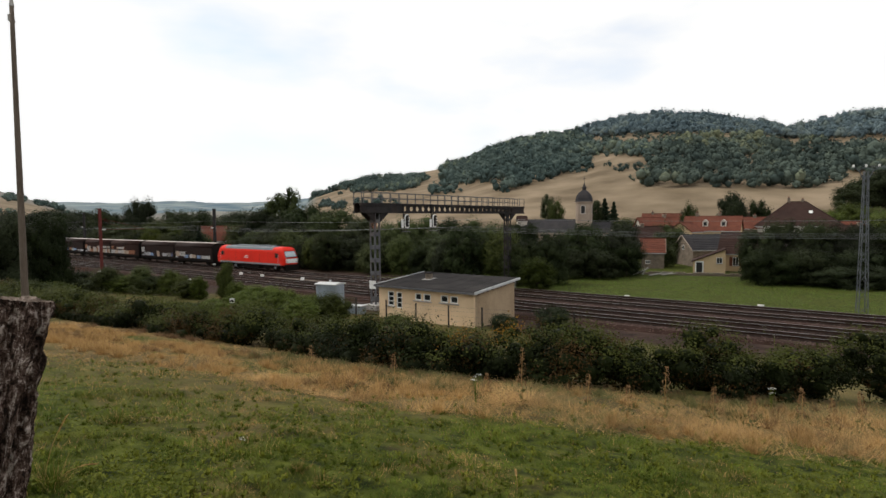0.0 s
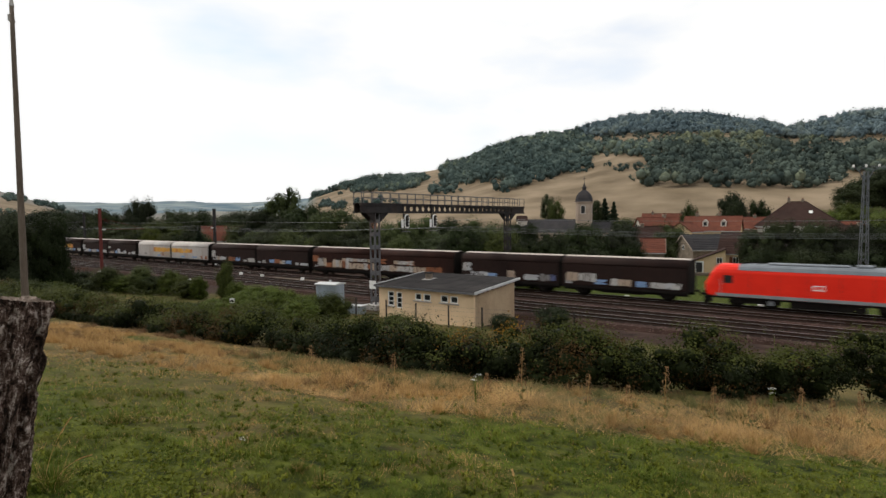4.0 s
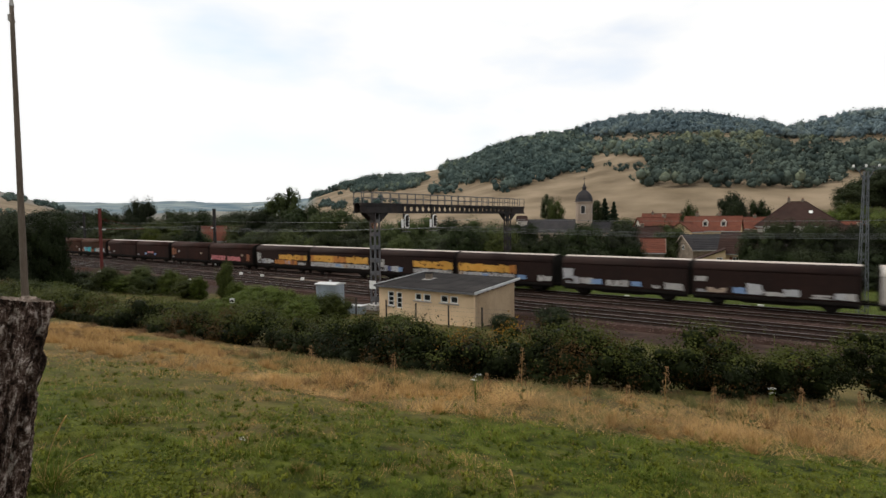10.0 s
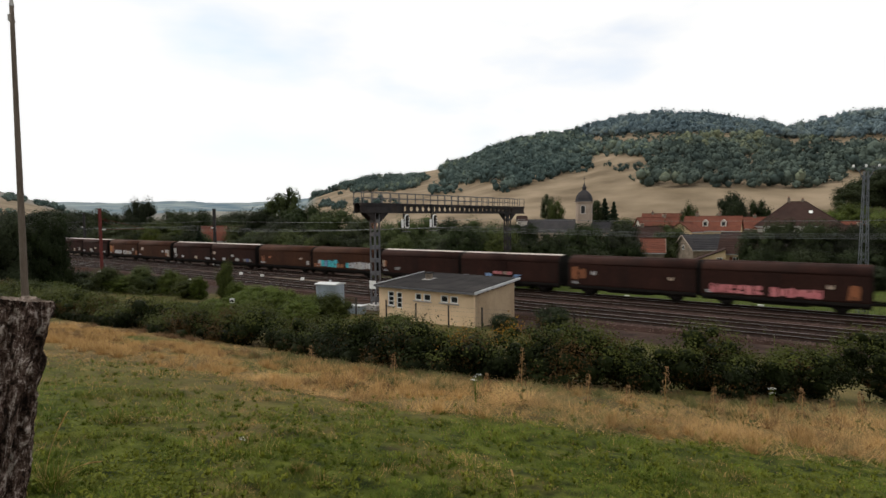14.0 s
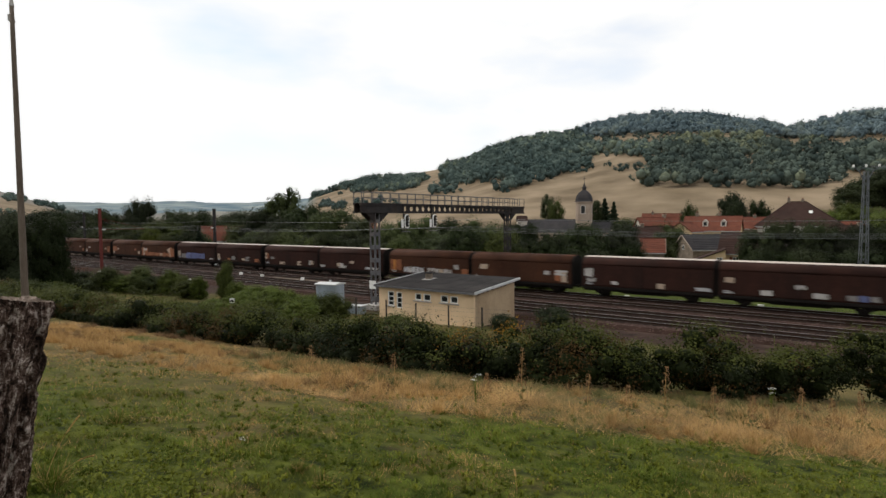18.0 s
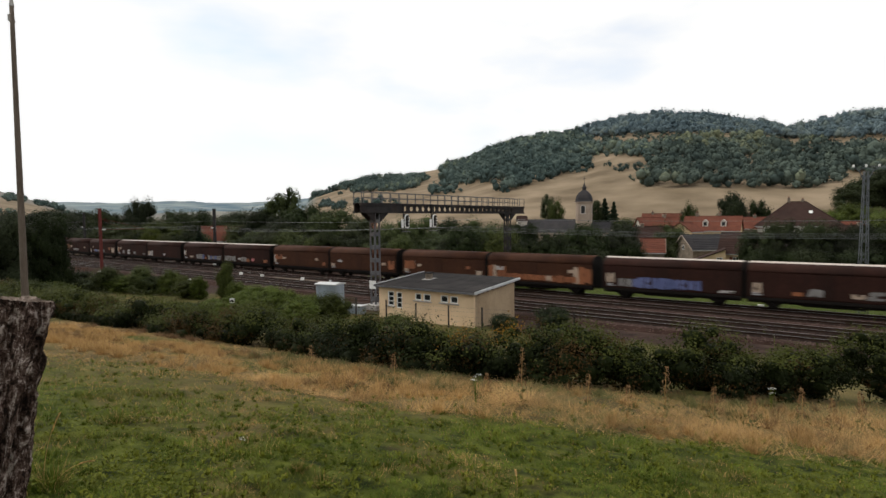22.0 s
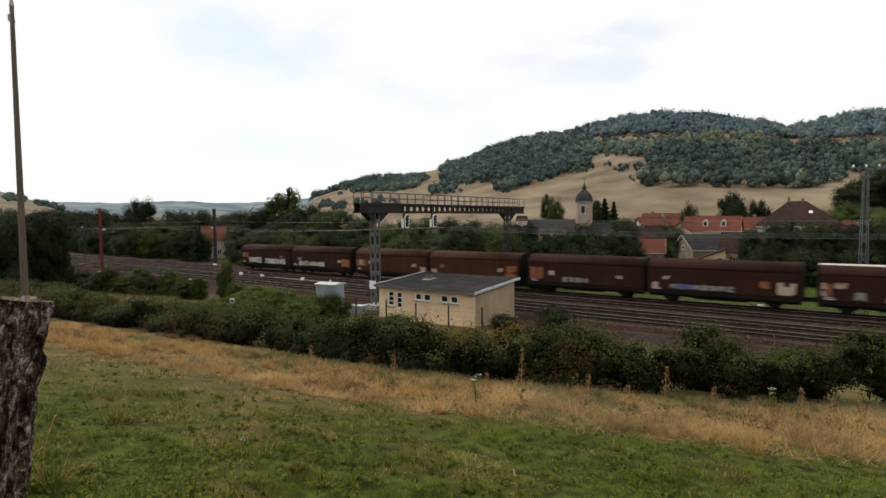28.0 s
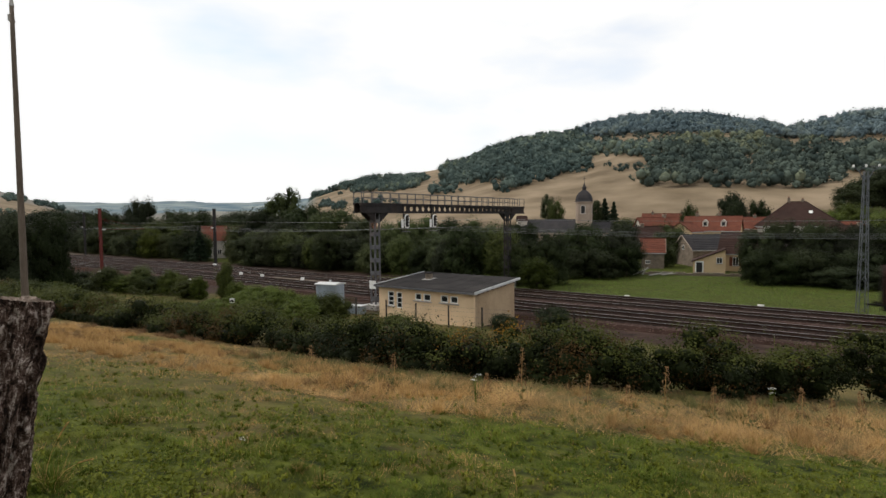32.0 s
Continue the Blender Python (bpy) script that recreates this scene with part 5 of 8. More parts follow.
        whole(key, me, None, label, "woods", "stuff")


# distance haze is put into these base colours: bluer, with lifted darks
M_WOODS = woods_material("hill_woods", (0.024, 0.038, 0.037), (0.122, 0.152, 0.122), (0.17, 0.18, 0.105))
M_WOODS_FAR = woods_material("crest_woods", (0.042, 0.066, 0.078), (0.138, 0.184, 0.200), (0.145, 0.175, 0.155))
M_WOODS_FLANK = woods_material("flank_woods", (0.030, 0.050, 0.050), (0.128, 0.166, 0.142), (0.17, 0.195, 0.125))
build_woods()


# ---------------------------------------------------------------- hedge, scrub and grass
LOW_HEDGE = 0.20  # how much lower the hedge stands in front of the hut


def hedge_top(x):
    """How high the hedge stands above the ground."""
    t = 1.48 + 0.24 * smoothstep(-7.5, -4.5, x) - 0.15 * smoothstep(-13, -20, x) + 0.38 * fbm(x / 1.5, x * 0 + 3, 41) + 0.16 * fbm(x / 0.6, x * 0 + 8, 42)
    return t * (1 - LOW_HEDGE * smoothstep(-16.5, -14, x) * smoothstep(-6.2, -8.2, x))


def build_hedge():
    rng = np.random.default_rng(5)

    # single bushes, packed along the line, each with a tone of its own
    b = 1000
    bx = np.where(rng.uniform(size=b) < 0.52, rng.uniform(-14, 7, b), -14 - 46 * rng.uniform(0, 1, b) ** 1.15)
    across = rng.uniform(-1, 1, b)
    full = hedge_top(bx) * np.clip(1 - across ** 2, 0, 1) ** 0.4
    rad = rng.uniform(0.20, 0.48, b) * np.clip(0.9 - bx / 45, 0.8, 1.7)
    hc = np.maximum(full * rng.uniform(0.15, 1.0, b) ** 0.6 - 0.55 * rad, 0.12)
    by = hedge_line(bx) + 1.3 + across * 1.45
    tone = np.clip(0.5 * rng.uniform(-1, 1, b) + 0.55 * fbm(bx / 2.6, by / 1.5, 44), -1, 1)
    sort = rng.uniform(size=b)
    heart = bmesh.new()
    bmesh.ops.create_icosphere(heart, subdivisions=2, radius=1.0)
    iv, jf = np.array([p.co[:] for p in heart.verts]), np.array([[p.index for p in q.verts] for q in heart.faces])
    heart.free()
    mid = np.stack([bx, by, ground_z(bx, by) + hc], -1)
    # dark filler lumps; the hedge's inner shade is in their colour
    hv = mid[:, None] + iv[None] * (rad[:, None] * rng.uniform(0.32, 0.56, (b, len(iv))))[..., None] * (1.2, 1.0, 1.0)
    whole("hedge_thicket", quick_mesh("hedge_thicket", hv.reshape(-1, 3), (jf[None] + len(iv) * np.arange(b)[:, None, None]).reshape(-1, 3), M_BRAMBLE_SHADED), None, "dark lumps filling the bramble hedge, painted as deep shade", "hedge", "stuff")
    n = 400000
    k = rng.choice(b, n, p=rad ** 1.7 / np.sum(rad ** 1.7))
    d = rng.normal(size=(n, 3))
    d /= np.linalg.norm(d, axis=1)[:, None]
    d[:, 2] += 0.15
    out = rng.uniform(0.45, 1.12, n) ** 0.8
    x, y = bx[k] + d[:, 0] * rad[k] * out * 1.25, by[k] + d[:, 1] * rad[k] * out
    h = np.maximum(hc[k] + d[:, 2] * rad[k] * out + 0.08 * rng.normal(size=n), 0.02)
    top = hedge_top(x)
    c = np.stack([x, y, ground_z(x, y) + h], -1)
    sprig = (rng.uniform(size=n) < 0.10) & (fbm(x / 0.5, y / 0.5, 46) > 0.4) & (h > 0.6 * top)
    c[sprig, 2] += rng.uniform(0, 0.5, sprig.sum())
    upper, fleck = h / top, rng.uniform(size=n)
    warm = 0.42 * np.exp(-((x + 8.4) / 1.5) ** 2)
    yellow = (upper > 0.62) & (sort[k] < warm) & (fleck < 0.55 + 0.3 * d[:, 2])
    # the lit copy goes to leaves that are high up and face upward
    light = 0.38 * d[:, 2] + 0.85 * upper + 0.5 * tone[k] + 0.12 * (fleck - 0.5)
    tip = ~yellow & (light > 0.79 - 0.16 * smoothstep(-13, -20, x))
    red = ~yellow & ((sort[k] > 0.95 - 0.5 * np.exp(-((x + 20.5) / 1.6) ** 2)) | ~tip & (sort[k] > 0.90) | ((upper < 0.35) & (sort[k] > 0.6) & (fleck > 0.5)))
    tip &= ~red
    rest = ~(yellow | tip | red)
    for key, pick, size, mat, label in (("bramble_hedge", rest, 0.036, M_BRAMBLE_SHADED, "long overgrown bramble hedge along the field edge"), ("bramble_tips", tip, 0.032, M_BRAMBLE_LIT, "upper leaves of the bramble hedge, painted as lit"),
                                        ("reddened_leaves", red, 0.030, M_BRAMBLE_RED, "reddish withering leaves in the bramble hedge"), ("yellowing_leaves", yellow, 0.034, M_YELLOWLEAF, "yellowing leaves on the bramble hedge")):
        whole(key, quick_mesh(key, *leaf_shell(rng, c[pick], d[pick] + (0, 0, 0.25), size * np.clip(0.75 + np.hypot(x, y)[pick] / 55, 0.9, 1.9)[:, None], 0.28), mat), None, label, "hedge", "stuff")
    # arching shoots that stand out of the top and front
    m, k = 650, 16
    x = np.where(rng.uniform(size=m) < 0.6, rng.uniform(-14, 7, m), -14 - 40 * rng.uniform(0, 1, m))
    across = rng.uniform(-0.8, 0.5, m)
    root = np.stack([x, hedge_line(x) + 1.3 + across * 1.4, 0 * x], -1)
    root[:, 2] = ground_z(root[:, 0], root[:, 1]) + (1.15 + 0.36 * fbm(x / 2.0, x * 0 + 3, 41)) * (1 - LOW_HEDGE * smoothstep(-16.5, -14, x) * smoothstep(-6.2, -8.2, x)) * np.clip(1 - across ** 2, 0, 1) ** 0.4
    a, reach, up = rng.uniform(0, math.tau, m), rng.uniform(0.1, 0.5, m), rng.uniform(0.2, 0.75, m) * np.clip(0.8 + 0.8 * fbm(x / 1.7, x * 0 + 9, 47), 0.3, 1.6)
    q = np.linspace(0, 1, k)[None, :, None]
    way = np.stack([np.cos(a) * reach, np.sin(a) * reach, 0 * a], -1)[:, None] * q ** 1.5 + np.stack([0 * a, 0 * a, up], -1)[:, None] * (1.5 * q - 0.6 * q ** 2)
    pts = (root[:, None] + way + rng.normal(size=(m, k, 3)) * 0.035).reshape(-1, 3)
    whole("bramble_shoots", quick_mesh("bramble_shoots", *leaf_quads(rng, pts, 0.028), M_BRAMBLE_LIT), None, "thin arching shoots above the bramble hedge", "hedge", "stuff")


build_hedge()


def blades(rng, x, y, h, w, lean):
    """Single bent blades of grass, two faces each."""
    n = len(x)
    z = ground_z(x, y) - 0.01
    a = rng.uniform(0, math.tau, n)
    d = np.stack([np.cos(a), np.sin(a), 0 * a], -1)
    s = np.stack([-np.sin(a), np.cos(a), 0 * a], -1)
    root = np.stack([x, y, z], -1)
    mid = root + d * (h * lean * 0.35)[:, None] + np.array([0, 0, 1.0]) * (h * 0.6)[:, None]
    tip = root + d * (h * lean)[:, None] + np.array([0, 0, 1.0]) * (h * (1 - 0.25 * lean))[:, None]
    w = (w * np.ones(n))[:, None]
    tip = (tip + mid) / 2 + (tip - mid) * 0.5
    v = np.stack([root - s * w, root + s * w, tip + s * w * 0.15, tip - s * w * 0.15], 1)
    return v.reshape(-1, 3), np.arange(4 * n).reshape(-1, 4)


def build_grass():
    rng = np.random.default_rng(6)
    n = 480000
    u = rng.uniform(0, 1, n)
    r = np.where(rng.uniform(size=n) < 0.6, 1 / (1 / 2.3 + u * (1 / 19.0 - 1 / 2.3)), 3.0 + 26 * u ** 1.3)
    around = rng.uniform(size=n) < 0.13
    r = np.where(around, 0.5 + 9 * u, r)
    az = np.radians(AHEAD - np.where(around, rng.uniform(-180, 180, n), rng.uniform(-44, 44, n)))
    x, y = r * np.cos(az), r * np.sin(az)
    dryness = dryness_of(x, y)
    patchy = fbm(x / 0.8, y / 0.8, 51)
    keep = (y < hedge_line(x) + 0.5) & ~((fbm(x / 0.9 + 4, y / 0.7, 71) > 0.38 + 0.25 * rng.uniform(-1, 1, n)) & (r < 4.3) & (y < straw_line(x)))
    x, y, r, dryness, patchy, around = x[keep], y[keep], r[keep], dryness[keep], patchy[keep], around[keep]
    green = rng.uniform(size=len(x)) > 0.06 + 0.8 * dryness
    tuft = smoothstep(0.35, 0.9, fbm(x / 0.42, y / 0.42, 53))
    h = rng.uniform(0.015, 0.050, len(x)) * np.clip(1.1 + 0.6 * patchy + 0.8 * fbm(x / 0.16, y / 0.16, 56), 0.35, 3) + 0.09 * rng.uniform(size=len(x)) * tuft
    w = 0.0018 + 0.0003 * r + 0.003 * (around & (np.abs(bearing(x, y)) > 44))
    lean = rng.uniform(0.3, 1.3, len(x))
    g = green
    whole("pasture_grass", quick_mesh("pasture_grass", *blades(rng, x[g], y[g], h[g], w[g], lean[g]), M_GRASS), None, "short grazed green pasture grass", "grass", "stuff")
    g = ~green
    whole("dry_stubble", quick_mesh("dry_stubble", *blades(rng, x[g], y[g], h[g] * 0.75, w[g] * 0.95, lean[g]), M_DRYGRASS), None, "straw-coloured dead blades among the grass", "dry grass", "stuff")
    # clover and small weeds between the blades
    n = 130000
    u = rng.uniform(0, 1, n)
    rr = 1 / (1 / 2.3 + u * (1 / 13.0 - 1 / 2.3))
    az = np.radians(AHEAD - rng.uniform(-44, 44, n))
    cx, cy = rr * np.cos(az), rr * np.sin(az)
    keep = (dryness_of(cx, cy) < rng.uniform(0.1, 0.9, n)) & (fbm(cx / 0.5, cy / 0.5, 57) > -0.1 + 0.6 * rng.uniform(size=n)) & (fbm(cx / 0.9 + 4, cy / 0.7, 71) < 0.7) & (cy < straw_line(cx) + 1)
    cx, cy, rr = cx[keep], cy[keep], rr[keep]
    cz = ground_z(cx, cy) + rng.uniform(0.005, 0.05, len(cx)) * np.clip(1 + fbm(cx / 0.6, cy / 0.6, 57), 0.3, 2)
    v, f = leaf_quads(rng, np.stack([cx, cy, cz], -1), 0.013)
    mid = np.repeat(np.stack([cx, cy, cz], -1), 4, 0)
    v = mid + (v - mid) * np.array([1, 1, 0.5]) * (0.75 + 0.10 * np.repeat(rr, 4))[:, None]
    whole("clover", quick_mesh("clover", v, f, M_CLOVER), None, "low clover and small weeds in the turf", "clover", "stuff")
    # tall straw along the foot of the hedge
    n = 290000
    x = np.where(rng.uniform(size=n) < 0.62, rng.uniform(-13, 4, n), -13 - 40 * rng.uniform(0, 1, n) ** 1.3)
    a, b = straw_line(x), hedge_line(x)
    q = rng.uniform(-0.12, 1.05, n)
    y = a + (b - a) * q
    tuft = fbm(x / 0.7, y / 0.7, 55)
    keep = (tuft + 0.8 * fbm(x / 2.4, y / 1.5, 59) > -0.35 + 0.9 * rng.uniform(size=n)) & (rng.uniform(size=n) < (0.3 + 0.7 * dryness_of(x, y)) * (1 - 0.35 * smoothstep(-5, -9, x)))
    x, y, tuft, q = x[keep], y[keep], tuft[keep], q[keep]
    h = np.clip(rng.uniform(0.08, 0.32, len(x)) * np.clip(0.65 + 1.25 * tuft, 0.25, 2.0) * (1 + 0.4 * fbm(x / 2.8, y / 2.8, 60)) + 0.25 * rng.uniform(size=len(x)) ** 3, 0.05, 0.75)
    h = h * np.where(q > 0.75, 0.42, np.where(q > 0.4, 0.45, 0.66)) * (1 - 0.35 * smoothstep(-7, -12, x)) * (1 + 0.5 * smoothstep(-2, 1, x))
    dist = np.hypot(x, y)
    sort = fbm(x / 1.3, y / 0.8, 58) + 0.8 * rng.uniform(-1, 1, len(x)) - 0.45 * smoothstep(0.2, 0.5, q) * smoothstep(-17, -11, x) - 0.55 * smoothstep(0.45, 0.8, q) * smoothstep(-9, -6, x)
    lean = rng.uniform(0.6, 2.8, len(x))
    for key, pick, mat, label in (("tall_straw", sort > -0.35, M_DRYGRASS, "tall dry straw-coloured grass along the hedge"), ("rank_grass", sort < -0.75, M_RANK, "rank grey-green grass among the straw"),
                                  ("withered_grass", (sort <= -0.35) & (sort >= -0.75), M_WITHER, "withered brown grass among the straw")):
        whole(key, quick_mesh(key, *blades(rng, x[pick], y[pick], h[pick], 0.0010 + 0.00017 * dist[pick], lean[pick]), mat), None, label, "dry grass", "stuff")


def build_tussocks():
    """Clumps of longer blades that lean outward: dark green ones in the turf, grey-green and withered ones in the straw."""
    rng = np.random.default_rng(91)
    for key, count, k, x0, x1, q0, q1, size, mat, label in (
            ("turf_tufts", 1500, 46, -16, 5, None, None, 0.062, M_TUFT, "dark green tufts in the grazed turf"),
            ("rank_tussocks", 520, 90, -14, -1, 0.35, 1.0, 0.17, M_RANK, "grey-green tussocks below the hedge"),
            ("withered_tussocks", 300, 90, -26, 3, 0.1, 1.0, 0.20, M_WITHER, "withered brown tussocks in the straw"),
            ("straw_tussocks", 520, 90, -24, 4, -0.1, 0.62, 0.24, M_DRYGRASS, "pale tufts of standing straw")):
        x = rng.uniform(x0, x1, count * 3)
        if q0 is None:
            r, a = 1 / (1 / 2.4 + rng.uniform(0, 1, count * 3) * (1 / 13 - 1 / 2.4)), np.radians(AHEAD - rng.uniform(-46, 46, count * 3))
            x, y = r * np.cos(a), r * np.sin(a)
            ok = (fbm(x / 0.8, y / 0.8, 92) > 0.0) & (y < straw_line(x))
        else:
            y = straw_line(x) + (hedge_line(x) - straw_line(x)) * rng.uniform(q0, q1, count * 3)
            ok = fbm(x / 1.6, y / 1.1, 93) > -0.1
        x, y = x[ok][:count], y[ok][:count]
        m = len(x)
        big = np.repeat(rng.uniform(0.5, 1.25, m), k)
        a, off = rng.uniform(0, math.tau, m * k), np.abs(rng.normal(size=m * k)) * 0.45
        d = np.stack([np.cos(a), np.sin(a), 0 * a], -1)
        side = np.stack([-np.sin(a), np.cos(a), 0 * a], -1)
        px, py = np.repeat(x, k) + d[:, 0] * off * size * big, np.repeat(y, k) + d[:, 1] * off * size * big
        root = np.stack([px, py, ground_z(px, py) - 0.01], -1)
        h, lean = size * big * rng.uniform(0.45, 1.1, m * k), rng.uniform(0.2, 1.5, m * k) * (0.4 + off)
        tip = root + d * (h * lean)[:, None] + np.array([0, 0, 1.0]) * (h * (1 - 0.3 * np.clip(lean, 0, 1.5)))[:, None]
        w = ((0.0016 + 0.00028 * np.hypot(px, py)) * (1.2 if q0 is None else 1.0))[:, None]
        v = np.stack([root - side * w, root + side * w, tip + side * w * 0.15, tip - side * w * 0.15], 1)
        whole(key, quick_mesh(key, v.reshape(-1, 3), np.arange(4 * m * k).reshape(-1, 4), mat), None, label, "grass", "stuff")


def build_rosettes():
    """Flat rosettes of broad leaves in the turf."""
    rng = np.random.default_rng(77)
    n = 1500
    r = 1 / (1 / 2.4 + rng.uniform(0, 1, n) * (1 / 14.0 - 1 / 2.4))
    az = np.radians(AHEAD - rng.uniform(-42, 42, n))
    x, y = r * np.cos(az), r * np.sin(az)
    keep = y < straw_line(x) + 0.8
    x, y = x[keep], y[keep]
    k = 11
    a = rng.uniform(0, math.tau, (len(x), k))
    out = rng.uniform(0.02, 0.06, (len(x), k))
    d = np.stack([np.cos(a), np.sin(a), 0 * a], -1)
    side = np.stack([-np.sin(a), np.cos(a), 0 * a], -1)
    mid = np.stack([x, y, ground_z(x, y) + 0.02], -1)[:, None]
    tip = mid + d * out[..., None] + np.array([0, 0, 1]) * rng.uniform(0.0, 0.06, (len(x), k, 1))
    belly = mid + d * out[..., None] * 0.55 + np.array([0, 0, 1]) * rng.uniform(0.02, 0.06, (len(x), k, 1))
    w = out[..., None] * 0.22
    v = np.stack([mid + 0 * belly, belly + side * w, tip, belly - side * w], 2)
    whole("weed_rosettes", quick_mesh("weed_rosettes", v.reshape(-1, 3), np.arange(v.size // 3).reshape(-1, 4), M_CLOVER), None, "broad-leaved weed rosettes in the pasture", "weeds", "stuff")


M_TUFT = surface("tuft_blades", (0.014, 0.028, 0.003), (0.105, 0.135, 0.014), 1.4, 9.0, 0.7, spread=0.5, leaf=0.25, bump=0, spec=0.08)
M_CLOVER = surface("clover_leaves", (0.03, 0.045, 0.004), (0.17, 0.18, 0.02), 2.5, 12.0, 0.6, spread=0.5, leaf=0.2, bump=0, spec=0.08)
M_RANK = surface("rank_grass_blades", (0.06, 0.065, 0.018), (0.17, 0.16, 0.055), 0.8, 5.0, 0.8, spread=0.5, leaf=0.25, bump=0)
M_WITHER = surface("withered_blades", (0.09, 0.05, 0.022), (0.25, 0.15, 0.07), 0.8, 5.0, 0.8, spread=0.5, leaf=0.2, bump=0)
build_grass()
build_tussocks()


def build_meadow_grass():
    rng = np.random.default_rng(16)
    n = 60000
    x, y = rng.uniform(-62, 12, n), 63.2 + 32 * rng.uniform(0, 1, n) ** 1.2
    keep = fbm(x / 2.5, y / 2.5, 61) > -0.5
    x, y = x[keep], y[keep]
    h = rng.uniform(0.08, 0.2, len(x)) * (1 + 0.8 * (fbm(x / 1.2, y / 1.2, 62) > 0.7)) + 0.12 * (y < 64.2)
    whole("meadow_grass", quick_mesh("meadow_grass", *blades(rng, x, y, h, 0.022, rng.uniform(0.2, 0.9, len(x))), M_MEADOW), None, "lush green grass of the meadow behind the tracks", "grass", "stuff")


M_MEADOW = surface("meadow_blades", (0.06, 0.105, 0.018), (0.17, 0.235, 0.05), 0.4, 3.0, 0.7, spread=0.5, leaf=0.25, bump=0)
build_meadow_grass()
build_rosettes()


# ---------------------------------------------------------------- the village
def add_window(owner, x, z, w, h, y, face, shutter=None):
    """A window set in the wall y (face -1: towards -y, 1: towards +y), with frame, panes and sill."""
    f = face
    def yy(a, b):
        return (y + f * a, y + f * b) if f > 0 else (y + f * b, y + f * a)
    fr = part("window", Geo().box(x, x + w, *yy(0.003, 0.05), z, z + 0.07).box(x, x + w, *yy(0.003, 0.05), z + h - 0.07, z + h).box(x, x + 0.07, *yy(0.003, 0.05), z + 0.07, z + h - 0.07)
              .box(x + w - 0.07, x + w, *yy(0.003, 0.05), z + 0.07, z + h - 0.07).box(x + w / 2 - 0.03, x + w / 2 + 0.03, *yy(0.003, 0.05), z + 0.07, z + h - 0.07), M_WHITE, owner, "white window frame")
    part("pane", Geo().box(x + 0.07, x + w - 0.07, *yy(0.004, 0.02), z + 0.07, z + h - 0.07), M_GLASSDARK, fr)
    part("sill", Geo().box(x - 0.1, x + w + 0.1, *yy(0.003, 0.14), z - 0.09, z), M_LIME, fr)
    if shutter:
        for a, b in ((x - w * 0.55, x - 0.02), (x + w + 0.02, x + w * 1.55)):
            part("shutter", Geo().box(a, b, *yy(0.003, 0.04), z, z + h), shutter, fr, "painted wooden shutter")


